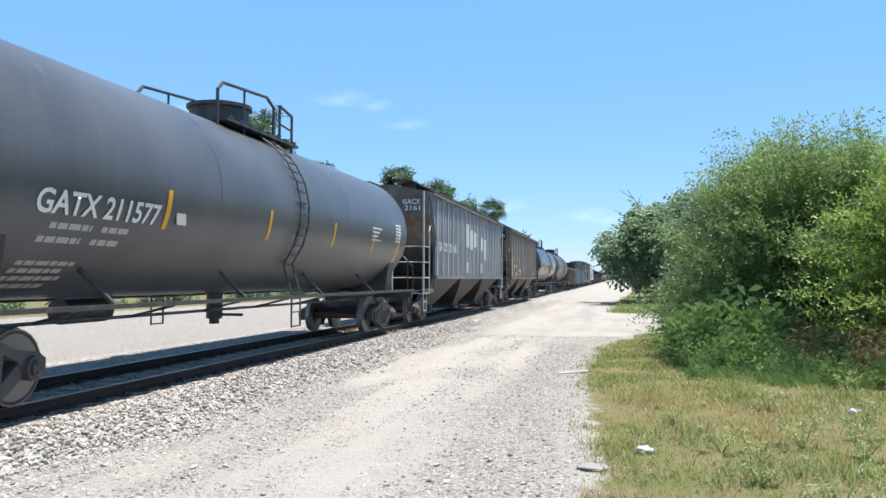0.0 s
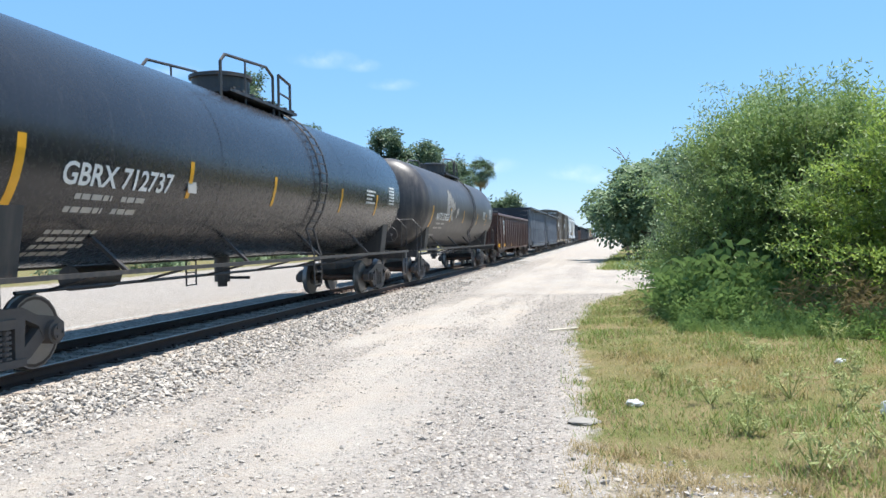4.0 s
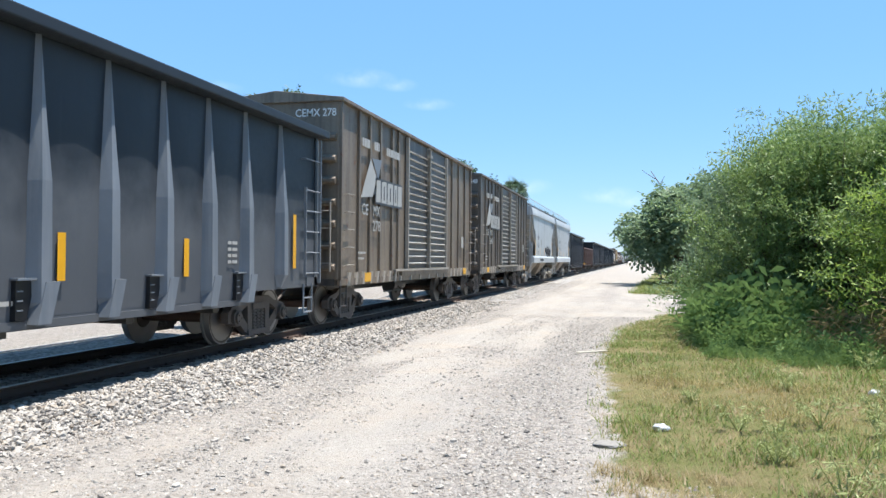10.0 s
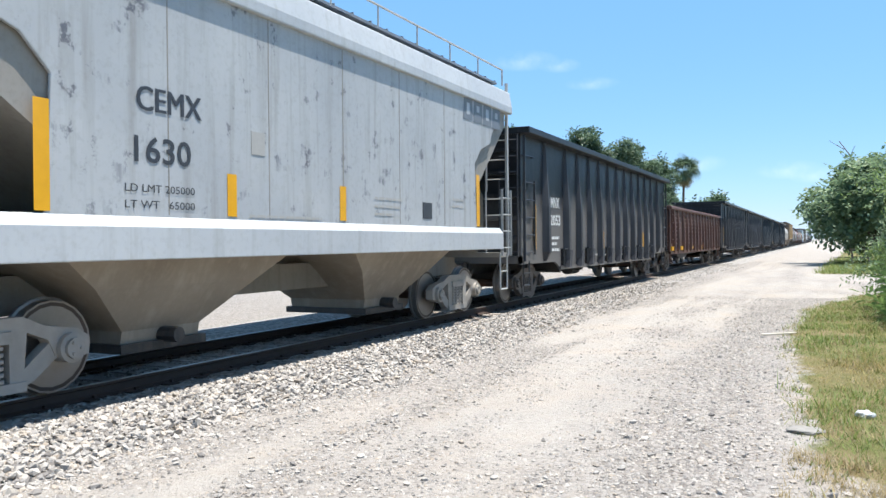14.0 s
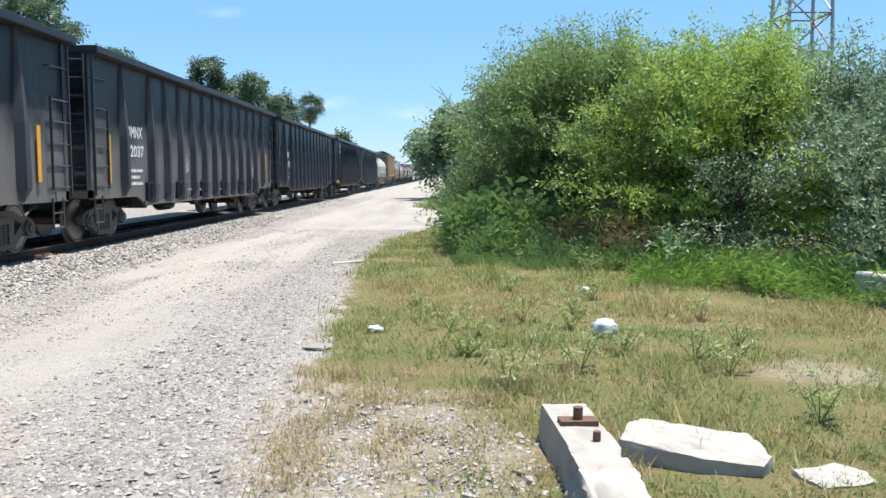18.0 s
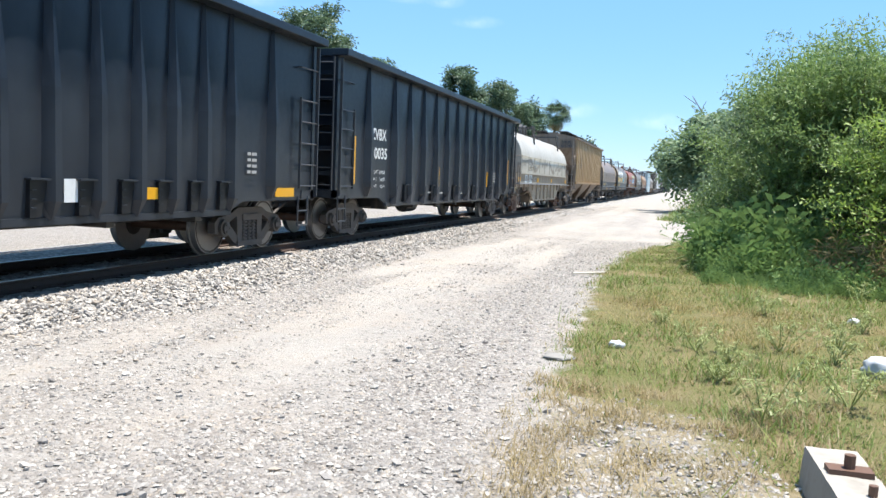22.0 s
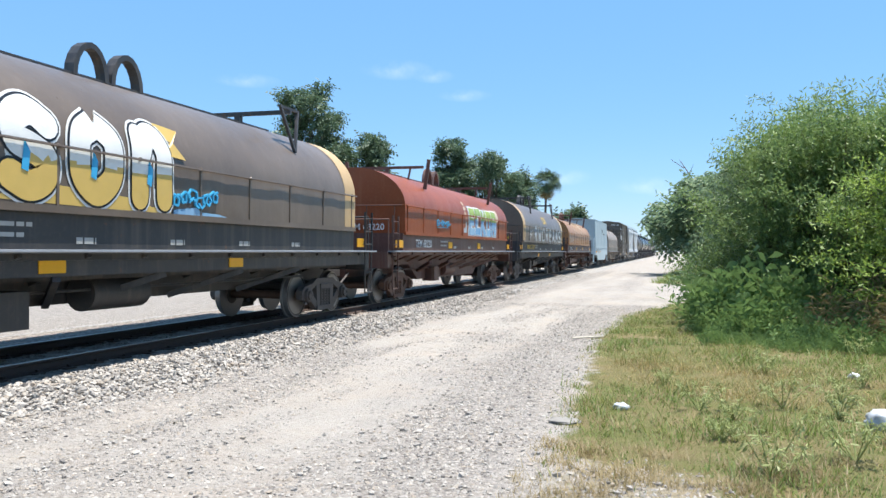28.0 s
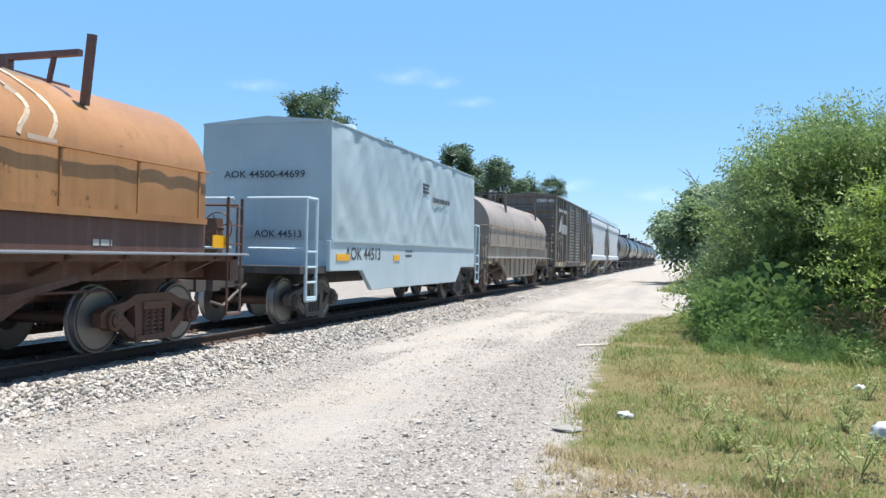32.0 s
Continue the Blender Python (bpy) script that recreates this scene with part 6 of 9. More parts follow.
def ground_mat():
    m = M("gravel_and_grass_ground")
    at = m.node("ShaderNodeAttribute")
    at.attribute_name = "grass"
    gr = m.node("ShaderNodeAttribute")
    gr.attribute_name = "gravel"
    ba = m.node("ShaderNodeAttribute")
    ba.attribute_name = "bare"
    co = m.coords((1, 1, 1), False)
    vo = m.node("ShaderNodeTexVoronoi")
    vo.inputs["Scale"].default_value = 26
    m.link(co, vo.inputs["Vector"])
    cell = m.node("ShaderNodeSeparateColor")
    m.link(vo.outputs["Color"], cell.inputs[0])
    vs = m.node("ShaderNodeTexVoronoi")
    vs.inputs["Scale"].default_value = 52
    m.link(co, vs.inputs["Vector"])
    grit = m.node("ShaderNodeSeparateColor")
    m.link(vs.outputs["Color"], grit.inputs[0])
    pebble = m.ramp(cell.outputs[0], [(0.0, rgb("736d68")), (0.35, rgb("928c86")), (0.75, rgb("a9a39c")), (1.0, rgb("645e59"))])
    pebble = m.mix(m.math("MULTIPLY", cell.outputs[1], 0.35), pebble, rgb("93897c"))
    crumbs = m.ramp(grit.outputs[0], [(0.0, rgb("67625c")), (0.16, rgb("908c84")), (0.6, rgb("a9a39a")), (1.0, rgb("b7b2a8"))])
    dust = m.mix(m.noise(co, 1.7, 7, 0.7), rgb("9f9890"), rgb("b0a9a0"))
    dust = m.mix(m.ramp(m.noise(co, 2.4, 5, 0.7), [(0.4, 0.1), (0.65, 0.6)]), dust, crumbs)
    tan = m.ramp(m.noise(co, 0.75, 6, 0.65), [(0.46, 0.0), (0.68, 0.75)])
    dust = m.mix(tan, dust, rgb("ada091"))
    dust = m.mix(m.ramp(m.noise(m.coords((1.2, 0.25, 1), False), 0.8, 6, 0.6), [(0.52, 0.0), (0.72, 0.55)]), dust, rgb("938e88"))
    road_edge = m.math("ADD", gr.outputs["Fac"], m.math("MULTIPLY", m.math("SUBTRACT", m.noise(co, 4.5, 6, 0.75), 0.5), 1.3))
    road = m.mix(m.ramp(road_edge, [(0.28, 0.08), (0.85, 0.85)]), dust, pebble)
    soil = m.mix(m.noise(co, 7, 6, 0.7), rgb("6f6347"), rgb("8a7b5a"))
    green = m.mix(m.noise(co, 9, 5, 0.7), rgb("505b30"), rgb("737046"))
    turf = m.mix(m.ramp(m.noise(co, 1.3, 6, 0.7), [(0.38, 0.0), (0.62, 1.0)]), soil, green)
    clay = m.mix(m.noise(co, 9, 6, 0.7), rgb("8f826d"), rgb("aa9c86"))
    clay = m.mix(m.ramp(m.noise(co, 6, 6, 0.7), [(0.45, 0.0), (0.62, 0.8)]), clay, pebble)
    edge = m.math("ADD", at.outputs["Fac"], m.math("MULTIPLY", m.math("SUBTRACT", m.noise(co, 3.2, 7, 0.75), 0.5), 1.3))
    fac = m.ramp(edge, [(0.38, 0.0), (0.62, 1.0)])
    col = m.mix(fac, road, turf)
    spot = m.math("ADD", ba.outputs["Fac"], m.math("MULTIPLY", m.math("SUBTRACT", m.noise(co, 5, 6, 0.75), 0.5), 1.2))
    col = m.mix(m.ramp(spot, [(0.5, 0.0), (0.9, 0.75)]), col, clay)
    m.set(col, 0.95, 0.0, 0.15)
    h = m.math("ADD", m.math("MULTIPLY", m.math("MULTIPLY", vo.outputs["Distance"], -0.9), gr.outputs["Fac"]), m.math("MULTIPLY", m.noise(co, 55, 5, 0.75), 0.55))
    h = m.math("ADD", h, m.math("MULTIPLY", vs.outputs["Distance"], -0.5))
    m.bump(h, 0.95, 0.03)
    return m.m


def build_ground():
    xs = list(np.arange(-24, 12.01, 0.3))
    ys = list(np.arange(-3, 60.01, 0.3))
    xs = [-3000, -600, -150, -60, -36] + xs + [20, 60, 200, 800, 3000]
    ys = [-3000, -500, -100, -30] + ys + [66, 74, 84, 100, 130, 200, 400, 1000, 4000]
    vs, fs, mask, loose, bare = [], [], [], [], []
    for y in ys:
        for x in xs:
            near = -24 <= x <= 12 and -3 <= y <= 60
            vs.append((x, y, ground_z(x, y) if near else 0.0))
            mask.append(grass_mask(x, y))
            loose.append(gravel_mask(x, y) if near else 0.5)
            bare.append(bare_mask(x, y) if near else 0.0)
    nx = len(xs)
    for j in range(len(ys) - 1):
        for i in range(nx - 1):
            q = j * nx + i
            fs.append((q, q + 1, q + nx + 1, q + nx))
    me = bpy.data.meshes.new("ground")
    me.from_pydata(vs, [], fs)
    me.polygons.foreach_set("use_smooth", [True] * len(fs))
    for key, vals in (("grass", mask), ("gravel", loose), ("bare", bare)):
        at = me.attributes.new(key, "FLOAT", "POINT")
        at.data.foreach_set("value", vals)
    me.materials.append(ground_mat())
    return tagged(new("ground", me), "pale crushed-gravel lane with dry grass verge", "ground", "", "structure")


ground = build_ground()

# ---------------------------------------------------------------- scattered stones
stone_vs = np.array([(0, 0, 1), (0.89, 0, 0.45), (0.28, 0.85, 0.45), (-0.72, 0.53, 0.45), (-0.72, -0.53, 0.45), (0.28, -0.85, 0.45), (0.5, 0.5, -0.5), (-0.6, 0.1, -0.55), (0.2, -0.6, -0.5)])
stone_fs = [(0, 1, 2), (0, 2, 3), (0, 3, 4), (0, 4, 5), (0, 5, 1), (1, 6, 2), (2, 6, 3), (3, 6, 7), (3, 7, 4), (4, 7, 8), (4, 8, 5), (5, 8, 1), (1, 8, 6), (6, 8, 7)]


chip_vs = np.array([(1.0, 0.15, -0.1), (0.1, 0.85, -0.1), (-0.95, 0.1, -0.1), (-0.1, -0.9, -0.1), (0.12, 0.05, 0.75)])
chip_fs = [(0, 1, 4), (1, 2, 4), (2, 3, 4), (3, 0, 4)]


def scatter(name, pts, sizes, base_vs, base_fs, mat, rng, flat=(0.45, 0.9), tilt=0.5, smooth=False):
    """One mesh of many small copies of a piece, each turned and stretched at random."""
    n = len(pts)
    k = len(base_vs)
    yaw = rng.uniform(0, math.tau, n)
    tx, ty = rng.normal(0, tilt, n), rng.normal(0, tilt, n)
    st = np.stack([rng.uniform(0.7, 1.3, n), rng.uniform(0.7, 1.3, n), rng.uniform(flat[0], flat[1], n)], 1) * sizes[:, None]
    v = base_vs[None] * st[:, None, :]
    v = v * (1 + rng.normal(0, 0.12, (n, k, 1)))
    c, s = np.cos(tx)[:, None], np.sin(tx)[:, None]
    y1, z1 = v[..., 1] * c - v[..., 2] * s, v[..., 1] * s + v[..., 2] * c
    c, s = np.cos(ty)[:, None], np.sin(ty)[:, None]
    x2, z2 = v[..., 0] * c + z1 * s, -v[..., 0] * s + z1 * c
    c, s = np.cos(yaw)[:, None], np.sin(yaw)[:, None]
    x3, y3 = x2 * c - y1 * s, x2 * s + y1 * c
    out = np.stack([x3, y3, z2], 2) + np.asarray(pts)[:, None, :]
    f = (np.asarray(base_fs)[None] + (np.arange(n) * k)[:, None, None]).reshape(-1, len(base_fs[0]))
    me = bpy.data.meshes.new(name)
    me.from_pydata(out.reshape(-1, 3).tolist(), [], f.tolist())
    me.materials.append(mat)
    if smooth:
        me.polygons.foreach_set("use_smooth", [True] * len(me.polygons))
    return me


def stone_mat(name, stops, rough=0.9):
    m = M(name)
    geo = m.node("ShaderNodeNewGeometry")
    co = m.coords((1, 1, 1), False)
    col = m.ramp(geo.outputs["Random Per Island"], stops)
    col = m.mix(m.math("MULTIPLY", m.noise(co, 40, 5), 0.35), col, rgb("938d85"))
    m.set(col, rough, 0.0, 0.25)
    m.bump(m.noise(co, 90, 4), 0.4, 0.01)
    return m.m


stone_pale = stone_mat("pale_limestone_ballast", [(0.0, rgb("6a6561")), (0.2, rgb("8f8a84")), (0.5, rgb("a8a29a")), (0.78, rgb("b9b2a8")), (0.92, rgb("a39686")), (1.0, rgb("7b756f"))])
stone_dark = stone_mat("brown_shade_band_ballast", [(0.0, rgb("6a625a")), (0.5, rgb("8b8278")), (1.0, rgb("a89f95"))])


def strip_points(rng, n, x0, x1, y0, y1, near=9.0):
    """Points in a strip, thinner with distance from the camera's feet."""
    u = rng.uniform(0, 1, n)
    y = y0 + (y1 - y0) * u ** 1.9
    return rng.uniform(x0, x1, n), y


rng = np.random.default_rng(4)

# ballast bed: a low ridge under the track
prof = [(-11.2, -0.03), (-10.4, 0.03), (-9.6, 0.0), (-9.2, -0.05), (-8.8, -0.05), (-7.2, -0.04), (-6.75, -0.045), (-6.5, -0.02), (-6.25, 0.025), (-5.8, 0.035), (-5.3, 0.015), (-4.85, -0.03)]
ys = list(np.arange(-4, 60, 0.5)) + list(np.arange(60, 420, 8.0))
g = G()
for i, y in enumerate(ys):
    g.v += [(x + 0.12 * noise.noise((y * 0.6, x, 0)), y, z + 0.012 * noise.noise((x * 3, y * 3, 2))) for x, z in prof]
k = len(prof)
g.f = [(i * k + j, i * k + j + 1, (i + 1) * k + j + 1, (i + 1) * k + j) for i in range(len(ys) - 1) for j in range(k - 1)]


def ballast_mat():
    m = M("crushed_limestone_bed")
    co = m.coords((1, 1, 1), False)
    vo = m.node("ShaderNodeTexVoronoi")
    vo.inputs["Scale"].default_value = 19
    m.link(co, vo.inputs["Vector"])
    cell = m.node("ShaderNodeSeparateColor")
    m.link(vo.outputs["Color"], cell.inputs[0])
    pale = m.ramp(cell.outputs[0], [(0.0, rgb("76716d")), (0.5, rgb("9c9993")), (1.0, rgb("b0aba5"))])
    # Browner stone out to the train's shadow edge, carrying some shade in its colour.
    shade_band = m.ramp(cell.outputs[0], [(0.0, rgb("6b625b")), (0.6, rgb("8c837a")), (1.0, rgb("a69d93"))])
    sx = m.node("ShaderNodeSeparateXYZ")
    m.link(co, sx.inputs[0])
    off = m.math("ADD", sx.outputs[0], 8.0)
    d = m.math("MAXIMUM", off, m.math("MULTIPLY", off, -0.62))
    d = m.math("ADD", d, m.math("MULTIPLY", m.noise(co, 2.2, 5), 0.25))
    m.set(m.mix(m.ramp(m.math("MULTIPLY", d, 0.4), [(0.625, 0.0), (0.67, 1.0)]), shade_band, pale), 0.9, 0.0, 0.2)
    m.bump(vo.outputs["Distance"], 1.0, 0.04)
    return m.m


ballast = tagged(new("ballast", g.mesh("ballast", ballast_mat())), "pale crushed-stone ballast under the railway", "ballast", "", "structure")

# rails and sleepers
for x in (-0.75, 0.75):
    g = G()
    pr = [(-0.065, -0.155), (0.065, -0.155), (0.065, -0.140), (0.012, -0.118), (0.012, -0.045), (0.034, -0.030), (0.034, -0.006), (-0.034, -0.006), (-0.034, -0.030), (-0.012, -0.045), (-0.012, -0.118), (-0.065, -0.140)]
    g.prism([(TRACK_X + x + a, RAIL_TOP + b) for a, b in pr], -40, 420, "y")
    rail = tagged(new("rail", g.mesh("rail", mat_rail)), "worn steel rail with brown web and bright head", "rail", "rails of the track", "structure")
    g = G()
    g.box(TRACK_X + x - 0.03, TRACK_X + x + 0.03, -40, 420, RAIL_TOP - 0.007, RAIL_TOP - 0.001)
    part("rail_head", g, mat_rail_top, rail, "polished running surface")
mat_tie = paint("weathered_sleeper_timber", rgb("998e84"), rgb("857a70"), rgb("b8aea3"), None, 0.85, 0.5, 0.7, 0.6, 0.0, 0.2)
track = tagged(new("sleepers"), "weathered timber sleepers set in stone", "sleepers", "", "structure")
tie_mesh = G().box(-1.28, 1.28, -0.115, 0.115, -0.16, 0.0).mesh("sleeper", mat_tie)
plate_mesh = G().box(-0.17, 0.17, -0.09, 0.09, 0.0, 0.018).box(-0.10, -0.06, -0.06, -0.03, 0.018, 0.05).box(0.06, 0.10, 0.03, 0.06, 0.018, 0.05).mesh("tie_plate", mat_rail)
rnd = random.Random(3)
for i in range(190):
    y = 1.5 + i * 0.54
    s = part("sleeper", tie_mesh, None, track, at=(TRACK_X + rnd.uniform(-0.04, 0.04), y + rnd.uniform(-0.03, 0.03), RAIL_TOP - 0.155))
    s.rotation_euler = (0, 0, rnd.uniform(-0.015, 0.015))
    if i < 60:
        for x in (-0.75, 0.75):
            part("tie_plate", plate_mesh, None, s, at=(x, 0, 0.0))

# loose stones on the shoulder, the bed and the lane
n = 25000
px, py = strip_points(rng, n, -6.7, -4.6, 3.5, 30)
keep = rng.uniform(0, 1, n) < np.clip(1.25 - (px + 7.0) / 2.4, 0.05, 1)
px, py = px[keep], py[keep]
pz = np.interp(px, [p[0] for p in prof], [p[1] for p in prof])
pts = np.stack([px, py, pz + rng.uniform(-0.01, 0.03, len(px))], 1)
tagged(new("shoulder_ballast", scatter("shoulder_ballast", pts, np.clip(rng.lognormal(-3.55, 0.28, len(px)), 0.018, 0.046), stone_vs, stone_fs, stone_pale, rng, (0.5, 0.95), 0.4)),
       "coarse pale ballast stones along the rails", "stones", "", "stuff")
n = 28000
px, py = strip_points(rng, n, -6.5, -4.5, 3.5, 55)
keep = rng.uniform(0, 1, n) < np.clip(1.3 - (px + 7.0) / 2.6, 0.12, 1)
px, py = px[keep], py[keep]
pz = np.interp(px, [p[0] for p in prof], [p[1] for p in prof])
pts = np.stack([px, py, pz + rng.uniform(-0.01, 0.025, len(px))], 1)
tagged(new("shoulder_stones", scatter("shoulder_stones", pts, rng.uniform(0.016, 0.034, len(px)), chip_vs, chip_fs, stone_pale, rng, (0.5, 1.0), 0.3)),
       "loose pale ballast stones beside the rails", "stones", "", "stuff")
# Browner stones reach past the rail, darkening the train's shadow band.
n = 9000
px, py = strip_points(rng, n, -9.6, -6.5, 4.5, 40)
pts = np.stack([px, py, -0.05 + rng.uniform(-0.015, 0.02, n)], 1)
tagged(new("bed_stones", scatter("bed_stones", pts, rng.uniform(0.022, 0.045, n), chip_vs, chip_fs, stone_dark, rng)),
       "brownish stones between and beside the rails", "stones", "", "stuff")
def lane_stones(n, x0, x1, y0, y1, lo, hi, mean, bias, round_ones=False):
    px, py = strip_points(rng, n, x0, x1, y0, y1)
    keep = np.array([grass_mask(a, b) < 0.5 or bare_mask(a, b) > 0.35 for a, b in zip(px, py)])
    loose = np.array([max(gravel_mask(a, b), 0.75 * bare_mask(a, b)) for a, b in zip(px, py)])
    keep &= loose + bias > rng.uniform(0.05, 1.0, n)
    px, py = px[keep], py[keep]
    pts = np.stack([px, py, [ground_z(a, b) + 0.002 for a, b in zip(px, py)]], 1)
    return scatter("lane_pebbles", pts, np.clip(rng.lognormal(mean, 0.42, len(px)), lo, hi), stone_vs if round_ones else chip_vs, stone_fs if round_ones else chip_fs, stone_pale, rng, (0.5, 1.0), 0.22)


tagged(new("lane_pebbles", lane_stones(120000, -5.2, 1.4, 2.2, 24, 0.007, 0.028, -4.42, -0.06)), "scattered pebbles on the gravel lane", "stones", "", "stuff")
tagged(new("coarse_gravel", lane_stones(15000, -5.2, 1.2, 2.3, 20, 0.010, 0.034, -4.25, -0.25, True)), "larger loose stones at the edge of the lane", "stones", "", "stuff")


# ---------------------------------------------------------------- plants
def quads_mesh(name, v, mat):
    """v: (n, 4, 3) corners."""
    n = len(v)
    me = bpy.data.meshes.new(name)
    me.vertices.add(n * 4)
    me.vertices.foreach_set("co", v.reshape(-1).astype(np.float32))
    me.loops.add(n * 4)
    me.loops.foreach_set("vertex_index", np.arange(n * 4, dtype=np.int32))
    me.polygons.add(n)
    me.polygons.foreach_set("loop_start", np.arange(0, n * 4, 4, dtype=np.int32))
    me.update(calc_edges=True)
    me.materials.append(mat)
    return me


def broad(n=5, length=0.26, leaf=0.11, width=0.035):
    """A loose twig with pointed leaves: quads."""
    out = []
    for k in range(n):
        t = (k + 0.5) / n
        x, z = length * t, -0.25 * length * t * t
        s = -1 if k % 2 else 1
        a = np.array([x, 0, z])
        tip = a + np.array([leaf * 0.6, s * leaf * 0.7, -0.35 * leaf])
        side = np.array([width * 0.6, -s * width * 0.6, 0.01])
        mid = (a + tip) / 2
        out.append([a, mid + side, tip, mid - side])
    return np.array(out)


def place(template, pos, heading, pitch, roll, size):
    """Copies of a leaf template, turned: (n, q, 4, 3)."""
    v = template[None] * size[:, None, None, None]
    x, y, z = v[..., 0], v[..., 1], v[..., 2]
    e = lambda a: a[:, None, None]
    c, s = np.cos(e(roll)), np.sin(e(roll))
    y, z = y * c - z * s, y * s + z * c
    c, s = np.cos(e(pitch)), np.sin(e(pitch))
    x, z = x * c - z * s, x * s + z * c
    c, s = np.cos(e(heading)), np.sin(e(heading))
    x, y = x * c - y * s, x * s + y * c
    return (np.stack([x, y, z], -1) + pos[:, None, None, :]).reshape(-1, 4, 3)


def crown_points(r, n, lobes, shell=0.55):
    """Points near the surface of a crown made of round lobes (x, y, z, radius, squash)."""
    lobes = np.array(lobes)
    w = lobes[:, 3] ** 2
    pick = r.choice(len(lobes), n, p=w / w.sum())
    d = r.normal(0, 1, (n, 3))
    d /= np.linalg.norm(d, axis=1)[:, None]
    rad = lobes[pick, 3] * (1 - shell * r.uniform(0, 1, n) ** 1.6)
    p = d * rad[:, None]
    p[:, 2] *= lobes[pick, 4]
    return p + lobes[pick, :3], d


def limbs(r, lobes, rad=0.07, base=0.25):
    """Forking stems from the ground into the lobes."""
    g = G()
    for lx, ly, lz, lr, _ in lobes:
        a = Vector((r.normal(0, base), r.normal(0, base), -0.05))
        b = Vector((lx, ly, lz))
        prev, pr = a, rad
        for k in range(1, 5):
            t = k / 4
            p = a.lerp(b, t) + Vector((r.normal(0, 0.12), r.normal(0, 0.12), 0.25 * math.sin(t * math.pi)))
            q = rad * (1 - 0.75 * t)
            g.cyl(prev, p, pr, 7, q, caps=False)
            prev, pr = p, q
    return g


def lobe_shrub(name, label, x, y, lobes, mat, count, seed, template, droop=-0.25, size=(0.8, 1.4), category="shrub", group="roadside thicket", rad=0.06):
    """A far bush or tree: leaf twigs round the lobes of its crown."""
    r = np.random.default_rng(seed)
    ob = thing(name, label, category, group)
    ob.location = (x, y, 0)
    part("trunk", limbs(r, lobes, rad), mat_bark, ob, smooth=60)
    p, d = crown_points(r, count, lobes)
    p[:, 2] = np.maximum(p[:, 2], 0.08)
    head = np.arctan2(d[:, 1], d[:, 0]) + r.normal(0, 0.7, count)
    pit = droop + 0.5 * d[:, 2] + r.normal(0, 0.35, count)
    v = place(template, p, head, pit, r.normal(0, 0.5, count), r.uniform(size[0], size[1], count))
    part("foliage", quads_mesh("foliage", v, mat), mat, ob)
    return ob


def lobe_set(r, n, radius, height, rr=(0.5, 0.9), low=0.25, squash=0.9):
    out = []
    for k in range(n):
        a = k * 2.4 + r.uniform(-0.4, 0.4)
        d = radius * math.sqrt((k + 0.4) / n)
        h = low + (height - low) * (1 - (d / radius) ** 2 * 0.4) * r.uniform(0.4, 1.0)
        q = r.uniform(rr[0], rr[1])
        out.append((d * math.cos(a), d * math.sin(a), max(q * 0.6, h - q), q, squash))
    return out


